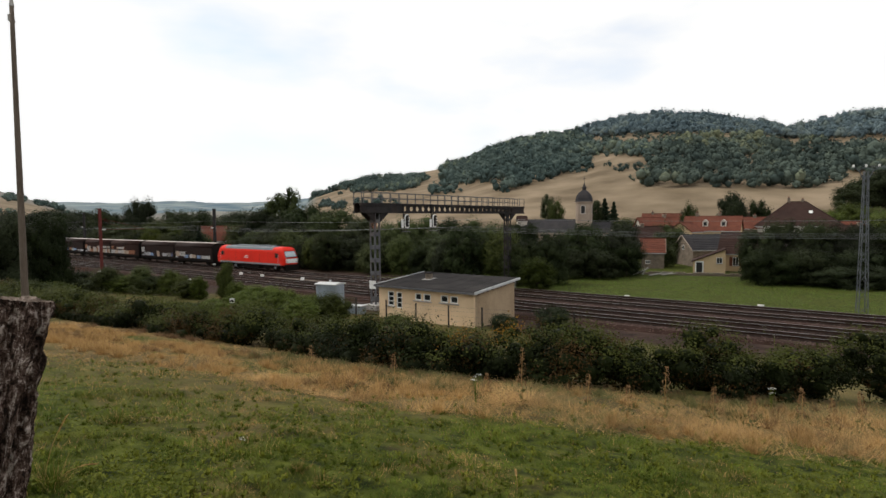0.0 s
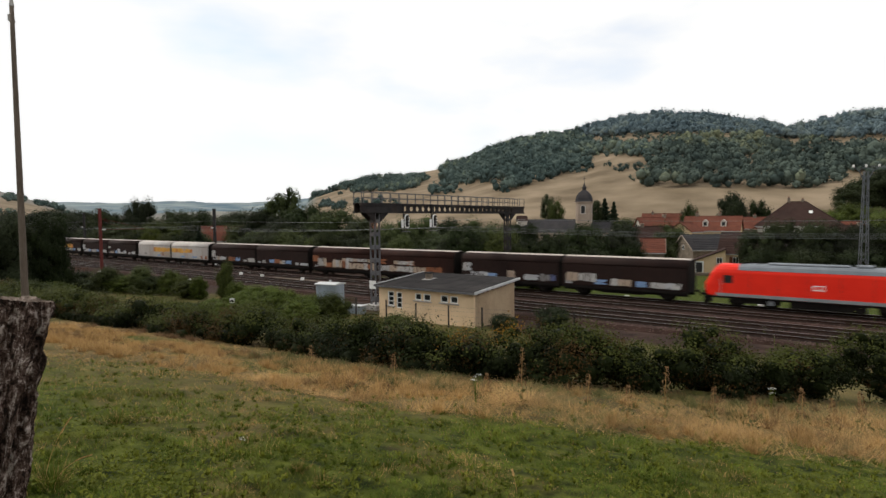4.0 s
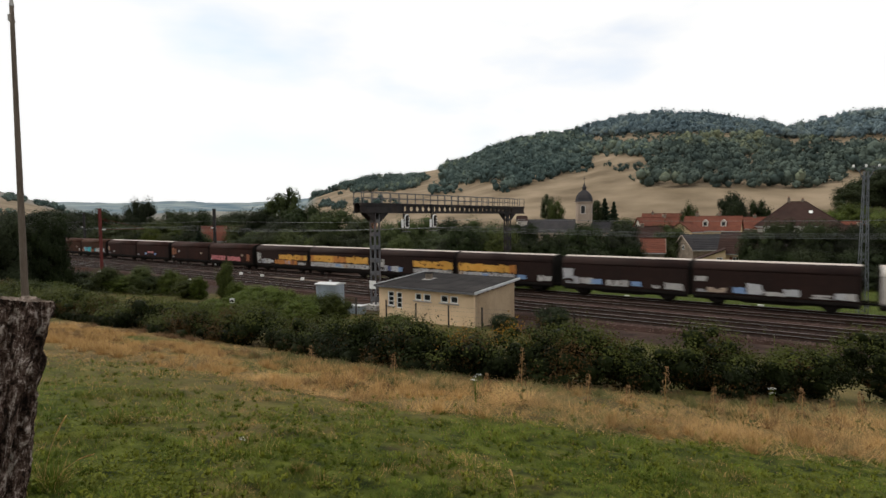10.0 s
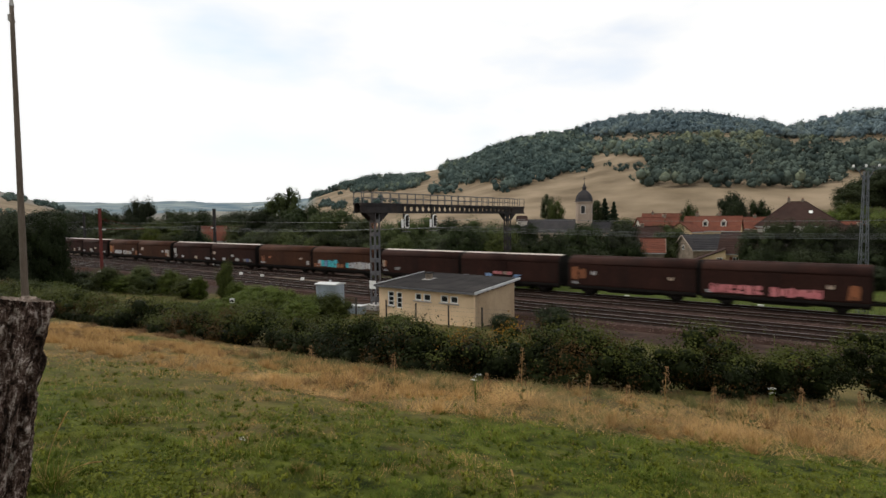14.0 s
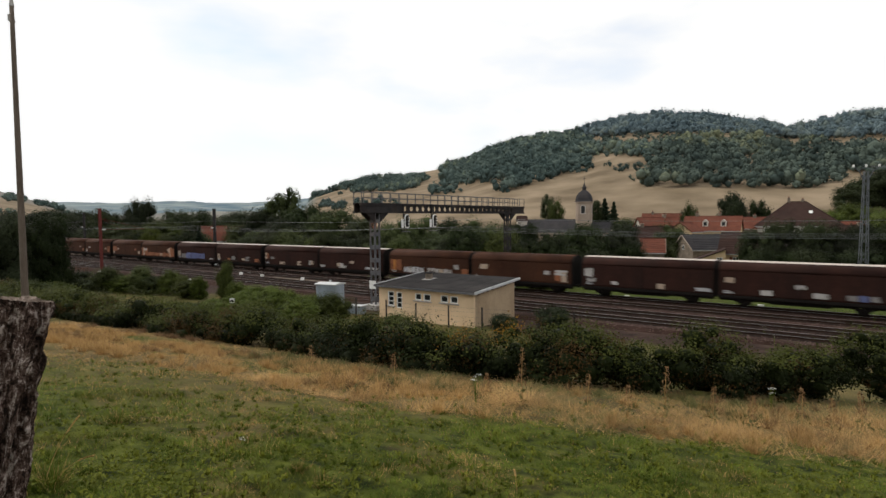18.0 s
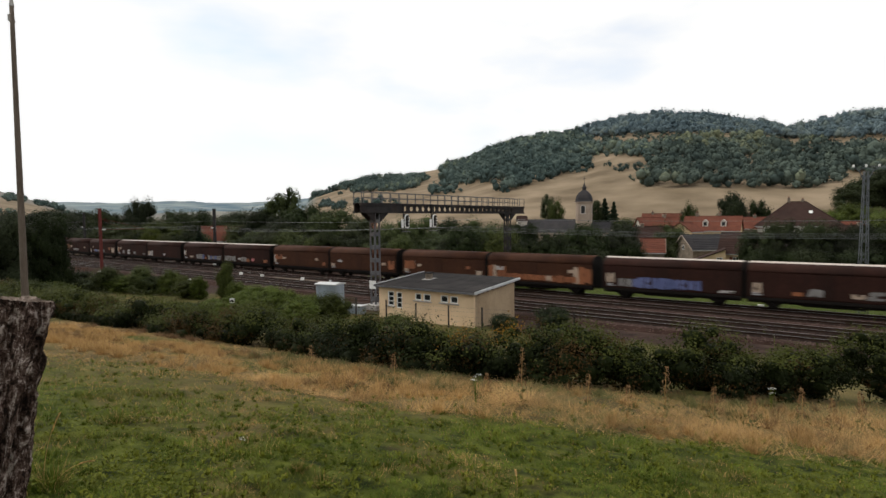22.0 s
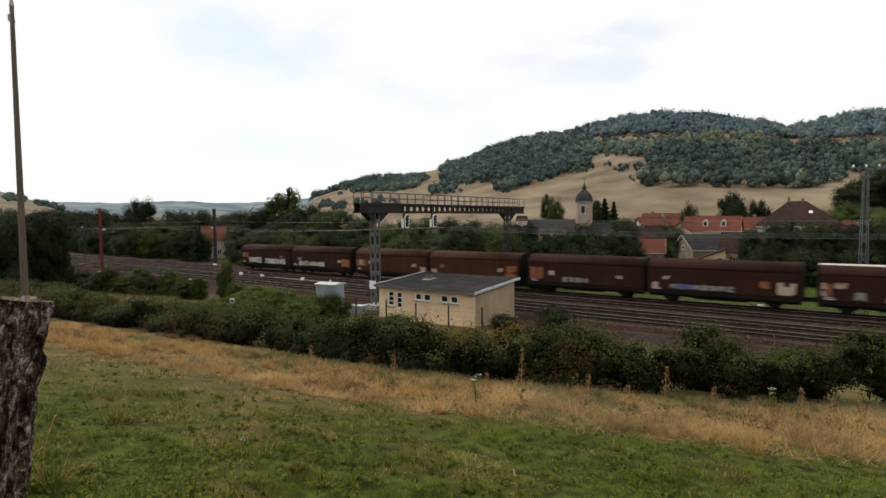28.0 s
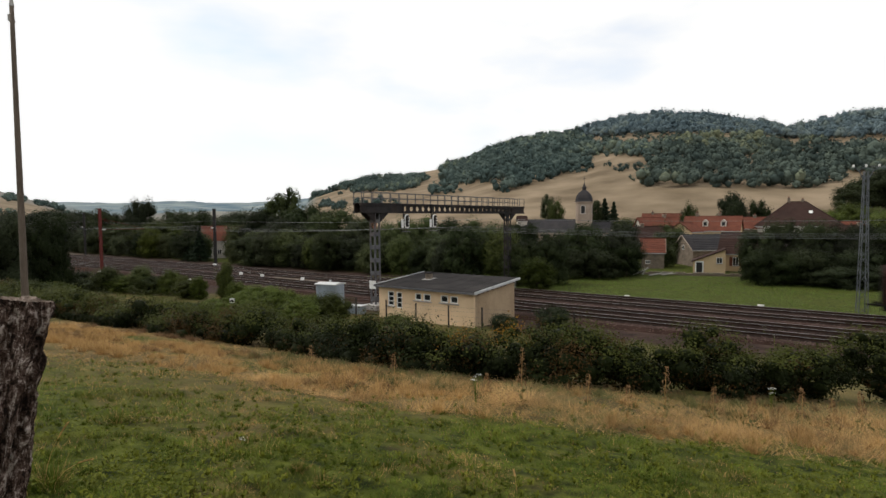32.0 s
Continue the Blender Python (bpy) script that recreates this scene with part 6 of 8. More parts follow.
def build_house(name, x, y, turn, w, d, h, rh, walls, tiles, label, hip=0.0, chimneys=(), fronts=(), doors=(), ends=(), lights=(), sink=0.6, shutter=None, dormers=()):
    """A house: its ridge runs along its own x, its front faces its own -y. hip: how far the ridge falls short of either end."""
    t = thing(name, pose(x, y, gz(x, y) - 0.05, 0, 0, turn), label, "house" if "barn" not in name and "church" not in name else name.split("_")[-1], "village buildings")
    hw, hd, o = w / 2, d / 2, 0.3
    if hip:
        part("wall", Geo().box(-hw, hw, -hd, hd, -sink, h), walls, t)
        r = hw - hip
        g = Geo().add([(-hw - o, -hd - o, h - 0.1), (hw + o, -hd - o, h - 0.1), (hw + o, hd + o, h - 0.1), (-hw - o, hd + o, h - 0.1), (-r, 0, h + rh), (r, 0, h + rh)],
                      [(0, 1, 5, 4), (1, 2, 5), (2, 3, 4, 5), (3, 0, 4), (3, 2, 1, 0)])
        part("roof", g, tiles, t)
        for a, b in (((-hw - o, -hd - o, h - 0.06), (-r, 0, h + rh + 0.04)), ((hw + o, -hd - o, h - 0.06), (r, 0, h + rh + 0.04)), ((-r, 0, h + rh + 0.04), (r, 0, h + rh + 0.04))):
            part("ridge_tiles", Geo().bar(a, b, 0.22, 0.12), tiles, t)
    else:
        part("wall", Geo().prism([(-hd, -sink), (hd, -sink), (hd, h), (0, h + rh), (-hd, h)], -hw, hw), walls, t)
        k = rh / hd
        for s in (-1, 1):
            ring = [(s * (hd + o), h - o * k), (0.0, h + rh), (0.0, h + rh + 0.18), (s * (hd + o), h - o * k + 0.18)]
            slope = part("roof_slope", Geo().prism(ring, -hw - o, hw + o), tiles, t)
            if s < 0:
                # courses of tiles, standing slightly proud
                n = max(4, int(math.hypot(hd, rh) / 0.45))
                for i in range(n):
                    q = i / n
                    ya, za = s * (hd + o) * (1 - q), (h - o * k + 0.18) + (rh + o * k) * q
                    part("tile_course", Geo().bar((-hw - o, ya, za + 0.01), (hw + o, ya, za + 0.01), 0.09, 0.05), tiles, slope)
        part("ridge_tiles", Geo().box(-hw - o, hw + o, -0.14, 0.14, h + rh + 0.12, h + rh + 0.24), tiles, t)
        for s in (-1, 1):
            for e in (-1, 1):
                part("verge", Geo().bar((e * (hw + o), s * (hd + o), h - o * k + 0.1), (e * (hw + o), 0, h + rh + 0.1), 0.08, 0.22), M_LIME if "barn" in name else tiles, t)
    part("gutter", Geo().box(-hw - o, hw + o, -hd - o - 0.12, -hd - o, h - o * (rh / hd) - 0.02, h - o * (rh / hd) + 0.1), M_ZINC, t)
    for cx, cy, top in chimneys:
        c = part("chimney", Geo().box(cx - 0.32, cx + 0.32, cy - 0.45, cy + 0.45, h + rh * 0.4, h + rh + top, 0.03), M_WALLSTONE, t, "brick and stone chimney stack")
        part("chimney_cap", Geo().box(cx - 0.4, cx + 0.4, cy - 0.53, cy + 0.53, h + rh + top, h + rh + top + 0.1), M_LIME, c)
        for q in (-0.2, 0.2):
            part("chimney_pot", Geo().tube([(cx, cy + q, h + rh + top + 0.1), (cx, cy + q, h + rh + top + 0.45)], [0.11, 0.09], 8), M_TILE_RED, c)
    for wx, wz, ww, wh in fronts:
        add_window(t, wx, wz, ww, wh, -hd, -1, shutter)
    for dx, dw, dh, mat in doors:
        dr = part("door", Geo().box(dx, dx + dw, -hd - 0.05, -hd - 0.003, 0.0, dh), mat, t)
        part("lintel", Geo().box(dx - 0.12, dx + dw + 0.12, -hd - 0.08, -hd - 0.003, dh, dh + 0.18), M_LIME, dr)
    for side, wy, wz, ww, wh in ends:
        xa = side * hw
        e = part("window", Geo().box(min(xa, xa + side * 0.04), max(xa, xa + side * 0.04), wy, wy + ww, wz, wz + wh), M_WHITE, t, "white window frame")
        part("pane", Geo().box(min(xa + side * 0.04, xa + side * 0.05), max(xa + side * 0.04, xa + side * 0.05), wy + 0.08, wy + ww - 0.08, wz + 0.08, wz + wh - 0.08), M_GLASSDARK, e)
    for lx, q in lights:
        ya, za = -(hd + o) * (1 - q), h - o * rh / hd + 0.2 + (rh + o * rh / hd) * q
        g = Geo().bar((lx, ya, za), (lx, ya * 0.80, za + (h + rh + 0.2 - za) * 0.20), 0.8, 0.06)
        part("skylight", g, M_WHITE, t, "pale roof light")
    for dx in dormers:
        q = 0.35
        ya, za = -hd * (1 - q), h + rh * q
        dm = part("dormer", Geo().prism([(dx - 0.6, za - 0.4), (dx + 0.6, za - 0.4), (dx + 0.6, za + 0.9), (dx, za + 1.5), (dx - 0.6, za + 0.9)], ya - 0.5, ya + 1.4, "y"), M_WALLWHITE, t, "small pale dormer")
        part("pane", Geo().box(dx - 0.35, dx + 0.35, ya - 0.52, ya - 0.5, za, za + 0.85), M_GLASSDARK, dm)
    return t


def build_village():
    build_house("stone_barn", -21.7, 118.5, 42.0, 15.0, 7.2, 3.0, 2.5, M_WALLSTONE, M_SLATE, "rubble stone barn with a grey slate roof", fronts=((2.6, 1.6, 1.0, 1.5),), ends=((-1, -0.5, 2.9, 0.7, 0.8),), doors=((0.0, 1.6, 2.4, M_TIMBER),))
    build_house("house", -16.2, 108.8, 0.0, 6.6, 6.2, 3.1, 3.2, M_WALLCREAM, M_TILE_BROWN, "cream cottage with brown tiles and red shutters", fronts=((-1.2, 0.9, 0.9, 1.5),), lights=((0.6, 0.45),), chimneys=((1.5, 0.5, 0.7),), shutter=M_TILE_RED, doors=((1.3, 0.9, 2.1, M_TILE_RED),))
    ox, oy = -20.4, 103.1
    lt = thing("lean_to", pose(ox, oy, gz(ox, oy) - 0.05, 0, 0, 12), "cream lean-to annexe with a sloping tiled roof", "annexe", "village buildings")
    part("wall", Geo().prism([(-2.6, -0.6), (2.25, -0.6), (2.25, 3.9), (-2.6, 1.9)], -2.3, 2.0, "y"), M_WALLCREAM, lt)
    part("roof", Geo().prism([(-2.85, 1.8), (2.25, 3.9), (2.25, 4.06), (-2.85, 1.96)], -2.55, 2.2, "y"), M_TILE_BROWN, lt)
    # no opening here: the doorway's inner shade is a flat black panel
    dr = part("door", Geo().box(-2.1, -1.2, -2.35, -2.303, 0.0, 1.75), M_BLACK, lt, "black panel painted as a dark doorway")
    part("door_frame", Geo().box(-2.3, -2.1, -2.36, -2.303, 0.0, 1.95).box(-1.2, -1.0, -2.36, -2.303, 0.0, 1.95).box(-2.1, -1.2, -2.36, -2.303, 1.75, 1.95), M_WHITE, dr)
    add_window(lt, 0.9, 1.6, 0.9, 1.0, -2.3, -1)
    build_house("small_barn", -30.9, 106.5, 17.0, 3.9, 5.0, 3.0, 2.2, M_WALLSTONE, M_TILE_RED, "narrow pale shed with a red tiled roof", fronts=((-1.2, 0.9, 0.8, 0.6),))
    build_house("house", -36.0, 125.2, 24.0, 7.5, 7.0, 4.0, 2.8, M_WALLSTONE, M_TILE_BROWN, "stone house under a dark brown tiled roof", chimneys=((-2.5, 0.0, 0.7),), fronts=((-2.0, 1.2, 0.9, 1.3), (1.0, 1.2, 0.9, 1.3)))
    build_house("house", -41.4, 146.0, 40.0, 9.5, 7.5, 5.2, 3.1, M_WALLWHITE, M_TILE_RED, "pale house with a weathered red tiled roof", chimneys=((2.0, 0.2, 0.8),), ends=((-1, -1.6, 2.6, 0.9, 1.3), (-1, 0.8, 2.6, 0.9, 1.3)), fronts=((-3.0, 2.8, 0.9, 1.3), (0.4, 2.8, 0.9, 1.3)))
    build_house("house", -47.2, 176.7, 15.0, 13.5, 8.0, 5.6, 3.3, M_WALLSTONE, M_TILE_RED, "long house with a dull brick-red roof", chimneys=((-4.0, 0.0, 0.7), (4.2, 0.0, 0.7)))
    build_house("house", -28.8, 148.0, 4.0, 12.0, 8.0, 5.3, 3.2, M_WALLCREAM, M_TILE_RED, "cream house with an orange-red tiled roof and dormers", chimneys=((-3.6, 0.3, 0.9), (1.4, 0.4, 0.8)), dormers=(-1.3, 2.6), fronts=((-4.0, 2.7, 0.9, 1.3), (0.0, 2.7, 0.9, 1.3)), ends=((1, -0.5, 5.6, 0.9, 1.0),))
    build_house("house", -32.5, 137.7, 75.0, 5.0, 5.4, 5.4, 1.9, M_WALLCREAM, M_TILE_RED, "small cream gabled house with red tiles", ends=((-1, -0.5, 3.2, 0.9, 1.2),))
    build_house("manor_house", -13.7, 174.1, 8.0, 19.0, 13.0, 5.6, 6.2, M_WALLWHITE, M_TILE_BROWN, "large house with a steep brown hipped roof", hip=7.6, chimneys=((-1.9, 0.2, 0.9), (1.2, 0.3, 0.5)), fronts=((-7.5, 3.4, 1.0, 1.6), (-4.5, 3.4, 1.0, 1.6), (4.0, 3.4, 1.0, 1.6), (7.0, 3.4, 1.0, 1.6)), lights=((2.8, 0.5),))
    build_house("house", -22.9, 169.7, 20.0, 9.0, 7.0, 5.0, 2.8, M_WALLSTONE, M_TILE_RED, "stone house with a faded red roof", chimneys=((0.0, 0.0, 0.6),))
    build_house("house", -31.0, 213.5, 10.0, 12.0, 8.0, 5.6, 2.8, M_WALLSTONE, M_TILE_BROWN, "stone farmhouse with a brown roof", chimneys=((3.0, 0.0, 0.7),))
    build_house("house", -2.4, 145.1, 10.0, 7.0, 7.0, 3.8, 2.6, M_WALLSTONE, M_TILE_BROWN, "stone house half hidden by trees, red-brown tiles", chimneys=((2.0, 0.0, 0.7),), fronts=((-2.5, 1.2, 0.9, 1.4), (1.5, 1.2, 0.9, 1.4)))
    build_house("house", -3.8, 190.1, 5.0, 9.0, 8.0, 3.4, 2.6, M_WALLCREAM, M_TILE_RED, "cream house with a dull red roof")
    build_house("house", -130.7, 79.9, 58.0, 5.4, 7.0, 4.4, 3.4, M_WALLWHITE, M_TILE_RED, "white house beside the railway, red tiled roof", fronts=((-1.5, 1.0, 0.9, 1.2), (0.6, 1.0, 0.9, 1.2)))
    build_house("house", -133.4, 87.8, 70.0, 7.0, 6.0, 5.0, 2.6, M_WALLSTONE, M_TILE_BROWN, "stone house with a mossy brown roof", chimneys=((3.0, 0.0, 0.8),))
    build_house("house", -96.6, 177.3, 36.0, 3.0, 5.0, 7.0, 1.6, M_WALLWHITE, M_TILE_BROWN, "small pale gabled house behind the trees")
    build_house("house", -119.5, 123.0, 44.0, 5.0, 6.0, 6.2, 2.2, M_WALLWHITE, M_TILE_RED, "pale house with red roof behind the trees")


build_village()


def build_church():
    x, y = -75.8, 182.8
    z = gz(x, y)
    c = thing("church", pose(x, y, z, 0, 0, 14), "limestone village church with a domed slate bell tower", "church")
    W, top = 2.55, 13.6 - z
    ring = [(W, -W * 0.62), (W, W * 0.62), (W * 0.62, W), (-W * 0.62, W), (-W, W * 0.62), (-W, -W * 0.62), (-W * 0.62, -W), (W * 0.62, -W)]
    part("tower", Geo().prism(ring, -0.6, top, "z"), M_LIME, c, "chamfered limestone bell tower")
    for a, b, e in ((top - 4.6, top - 4.3, 0.15), (top - 0.3, top, 0.3)):
        part("cornice", Geo().prism([(px * (1 + e / W), py * (1 + e / W)) for px, py in ring], a, b, "z"), M_LIME, c)
    prof = [(1.12, 0.0), (1.05, 0.5), (1.0, 1.3), (0.88, 2.2), (0.68, 3.0), (0.42, 3.6), (0.25, 3.9), (0.22, 4.7), (0.30, 4.8), (0.16, 5.2), (0.05, 6.3), (0.02, 6.6)]
    dome = Geo()
    for q, h in prof:
        dome.v += [(px * q, py * q, top + h) for px, py in ring]
    for i in range(len(prof) - 1):
        dome.f += [(i * 8 + k, i * 8 + (k + 1) % 8, (i + 1) * 8 + (k + 1) % 8, (i + 1) * 8 + k) for k in range(8)]
    part("dome", dome, M_SLATE, c, "grey slate dome with lantern")
    part("cross", Geo().bar((0, 0, top + 6.4), (0, 0, top + 8.6), 0.1).bar((-0.5, 0, top + 7.9), (0.5, 0, top + 7.9), 0.1), M_BLACK, c, "black iron cross")
    for k in range(4):
        a = math.radians(90 * k)
        m = Matrix.Rotation(a, 4, "Z")
        arch = [(-0.62, top - 3.9), (0.62, top - 3.9), (0.62, top - 1.9)] + [(0.62 * math.cos(t), top - 1.9 + 0.62 * math.sin(t)) for t in [math.pi * i / 8 for i in range(1, 8)]] + [(-0.62, top - 1.9)]
        # the tower is not pierced; a black arch paints the belfry's inner dark
        op = part("belfry_opening", Geo().prism(arch, -W - 0.02, -W - 0.004, "y").moved(m), M_BLACK, c, "black panel painted as a louvred belfry opening")
        for i in range(5):
            part("louvre", Geo().box(-0.6, 0.6, -W - 0.1, -W - 0.02, top - 3.7 + 0.42 * i, top - 3.62 + 0.42 * i).moved(m), M_SLATE, op)
        big = [(px * 1.35, top - 2.6 + (pz - (top - 2.6)) * 1.18) for px, pz in arch]
        part("arch_surround", Geo().prism(big, -W - 0.012, -W + 0.05, "y").moved(m), M_WALLWHITE, op)
    L, D, h, rh = 19.0, 9.0, 3.6 - z, 4.0
    part("nave_wall", Geo().prism([(-D / 2, -0.6), (D / 2, -0.6), (D / 2, h), (0, h + rh), (-D / 2, h)], -L - 2.0, -2.0), M_LIME, c)
    for s in (-1, 1):
        part("nave_roof", Geo().prism([(s * (D / 2 + 0.4), h - 0.35), (0, h + rh), (0, h + rh + 0.2), (s * (D / 2 + 0.4), h - 0.15)], -L - 2.3, -1.9), M_SLATE, c, "weathered grey slate roof")
    part("choir_wall", Geo().prism([(-3.6, -0.6), (3.6, -0.6), (3.6, h), (0, h + 3.0), (-3.6, h)], 2.0, 9.0), M_LIME, c)
    for s in (-1, 1):
        part("choir_roof", Geo().prism([(s * 4.0, h - 0.35), (0, h + 3.0), (0, h + 3.2), (s * 4.0, h - 0.15)], 1.9, 9.3), M_SLATE, c)
    for i in range(4):
        wx = -L + 0.5 + 4.4 * i
        part("nave_window", Geo().prism([(wx, 1.6), (wx + 1.1, 1.6), (wx + 1.1, h - 1.2), (wx + 0.55, h - 0.6), (wx, h - 1.2)], -D / 2 - 0.03, -D / 2 - 0.004, "y"), M_GLASSDARK, c)
    part("roof_light", Geo().box(-L + 3, -L + 3.7, -3.3, -2.9, h + 0.9, h + 1.5), M_WHITE, c)


build_church()


# ---------------------------------------------------------------- meadow edge
def build_meadow_edge():
    rng = random.Random(12)
    # low dry-stone wall between meadow and gardens
    ax, ay = -30.0, 92.3
    bx, by = -13.1, 97.3
    a, b = Vector((ax, ay, 0)), Vector((bx, by, 0))
    wall = thing("garden_wall", Matrix.Identity(4), "low tumbled stone wall at the meadow edge", "stone wall")
    d = (b - a).normalized()
    n = 70
    shapes = []
    for k in range(5):
        g = Geo().box(-0.19, 0.19, -0.2, 0.2, -0.1, 0.1, 0.03)
        g.v = [(x * rng.uniform(0.8, 1.15), y * rng.uniform(0.8, 1.1), z * rng.uniform(0.8, 1.15)) for x, y, z in g.v]
        shapes.append(mesh_of("stone", g, M_WALLSTONE))
    for i in range(n):
        for row in range(3):
            if row == 2 and rng.random() < 0.4:
                continue
            p = a + d * ((i + 0.5 * (row % 2)) * (b - a).length / n)
            s = part("stone", shapes[rng.randrange(5)], None, wall)
            s.location = (p.x, p.y, gz(p.x, p.y) + 0.06 + 0.19 * row)
            s.rotation_euler = (rng.uniform(-0.1, 0.1), rng.uniform(-0.1, 0.1), math.atan2(d.y, d.x) + rng.uniform(-0.2, 0.2))
    for px, py, l, turn, tilt in (-29.2, 90.4, 2.6, 30, 22), (-26.8, 90.9, 3.4, 45, 5), (-28.0, 91.3, 2.0, 75, 35), (-25.3, 92.1, 2.4, 20, 8):
        t = thing("fallen_branch", pose(px, py, gz(px, py) + 0.1, 0, -tilt, turn), "pale bare fallen branch on the grass", "branch", "fallen branches")
        part("limb", Geo().tube([(0, 0, 0), (l * 0.5, 0.1, 0.06), (l, 0, 0)], [0.13, 0.1, 0.04], 7), M_CONCRETE, t)
        part("twig", Geo().tube([(l * 0.5, 0.1, 0.06), (l * 0.8, 0.35, 0.35)], [0.06, 0.02], 6), M_CONCRETE, t)


build_meadow_edge()


# ---------------------------------------------------------------- fence and small things between field and railway
def build_fence():
    posts = [(-32.2, 35.3), (-28.8, 35.1), (-25.9, 35.6), (-23.1, 36.1), (-18.9, 37.3), (-16.5, 38.1), (-35.9, 35.4), (-39.7, 35.3)]
    posts.sort()
    f = thing("wire_fence", Matrix.Identity(4), "dark steel post and wire mesh fence round the hut", "fence")
    for x, y in posts:
        z = gz(x, y)
        p = part("post", Geo().box(x - 0.045, x + 0.045, y - 0.045, y + 0.045, z - 0.2, z + 1.75), M_GANTRY, f)
        part("post_cap", Geo().box(x - 0.055, x + 0.055, y - 0.055, y + 0.055, z + 1.75, z + 1.78), M_GANTRY, p)
    for (x0, y0), (x1, y1) in zip(posts, posts[1:]):
        for h in (0.15, 0.55, 0.95, 1.35, 1.65):
            part("wire", Geo().bar((x0, y0, gz(x0, y0) + h), (x1, y1, gz(x1, y1) + h), 0.008), M_PYLON, f)


build_fence()


def build_small_signs():
    x, y = -39.5, 25.5
    z = gz(x, y)
    s = thing("notice_board", pose(x, y, z, 0, 0, 36), "small white notice board on a short post", "sign")
    top = 8.35 - 0.143 * 44 - z
    part("post", Geo().box(-0.03, 0.03, 0.0, 0.06, -0.2, top + 0.1), M_GANTRY, s)
    part("board", Geo().box(-0.2, 0.2, -0.03, 0.0, top - 0.17, top + 0.17, 0.008), M_WHITE, s)
    part("mark", Geo().box(-0.14, 0.1, -0.036, -0.03, top - 0.1, top + 0.08), M_BLACK, s)
    gx, gy = -102.4, 38.6
    g = thing("old_gate", pose(gx, gy, gz(gx, gy), 0, 0, 20), "weathered wooden slatted gate by the trees", "gate")
    for k in range(6):
        part("slat", Geo().box(-1.6 + 0.6 * k, -1.42 + 0.6 * k, -0.03, 0.03, 0.0, 1.5), M_TIMBER, g)
    for h in (0.4, 1.2):
        part("rail", Geo().box(-1.7, 1.7, 0.03, 0.09, h, h + 0.12), M_TIMBER, g)


build_small_signs()


# ---------------------------------------------------------------- weeds in the straw
def build_weeds():
    rng = random.Random(21)
    nrng = np.random.default_rng(22)
    # docks and thistles: brown seeded stalks
    for px_x, px_y, h in (-4.71, 8.68, 1.05), (-3.68, 9.07, 0.7), (-2.66, 10.05, 0.9), (-2.03, 10.76, 0.65), (-0.74, 11.42, 0.7), (-0.29, 11.28, 0.6), (-10.52, 8.92, 0.6), (-7.58, 7.58, 0.55), (-7.29, 8.22, 0.7), (-5.43, 8.60, 0.55), (0.13, 11.52, 0.75), (-1.39, 10.44, 0.55), (-3.13, 9.47, 0.55):
        z = gz(px_x, px_y)
        t = thing("dock_stalk", pose(px_x, px_y, z - 0.02, rng.uniform(-6, 6), rng.uniform(-6, 6), rng.uniform(0, 360)), "dry brown seeded weed stalk in the straw", "weed", "weed stalks")
        part("stem", Geo().tube([(0, 0, 0), (0.02, 0, h * 0.5), (0, 0.02, h)], [0.008, 0.006, 0.003], 6), M_DRYGRASS, t)
        n = 160
        q = nrng.uniform(0.35, 1.0, n)
        a = nrng.uniform(0, math.tau, n)
        r = 0.06 * (1.15 - q) + 0.015 + 0.05 * (np.sin(q * 30) > 0.2) * (1.1 - q)
        part("seed_head", quick_mesh("seed_head", *leaf_quads(nrng, np.stack([r * np.cos(a), r * np.sin(a), q * h], -1), 0.016), M_SEED), None, t, "rust-brown seed clusters")
        part("leaves", quick_mesh("leaves", *leaf_quads(nrng, np.stack([nrng.normal(0, 0.06, 30), nrng.normal(0, 0.06, 30), nrng.uniform(0.02, 0.35, 30) * h], -1), 0.035), M_RANK), None, t)
    # white umbels and daisies
    for px_x, px_y, h in (-5.17, 7.87, 0.5), (-1.37, 12.89, 0.55), (-4.36, 41.99, 0.9), (-5.39, 45.80, 0.9), (-5.11, 3.37, 0.06), (1.01, 56.52, 0.9):
        z = gz(px_x, px_y)
        t = thing("white_flower", pose(px_x, px_y, z, 0, 0, rng.uniform(0, 360)), "thin stemmed plant with small white flower heads", "flower", "white flowers")
        for k in range(6 if h > 0.1 else 1):
            wide = min(0.1, 0.3 * h)
            dx, dy, dh = rng.uniform(-wide, wide), rng.uniform(-wide, wide), rng.uniform(-0.15, 0.1) * h
            part("stem", Geo().tube([(0, 0, 0), (dx * 0.5, dy * 0.5, h * 0.6), (dx, dy, h + dh)], 0.004, 5), M_GRASS, t)
            part("flower_head", quick_mesh("flower_head", *leaf_quads(nrng, nrng.normal(0, 0.016, (14, 3)) * (1, 1, 0.4) + (dx, dy, h + dh), 0.009), M_WHITE), None, t)


M_SEED = surface("rusty_seeds", (0.10, 0.05, 0.022), (0.30, 0.18, 0.08), 2.0, 14.0, 0.9, spread=0.5, bump=0)
build_weeds()

# two long grass stems by the post, which nod in the wind
STEMS = []


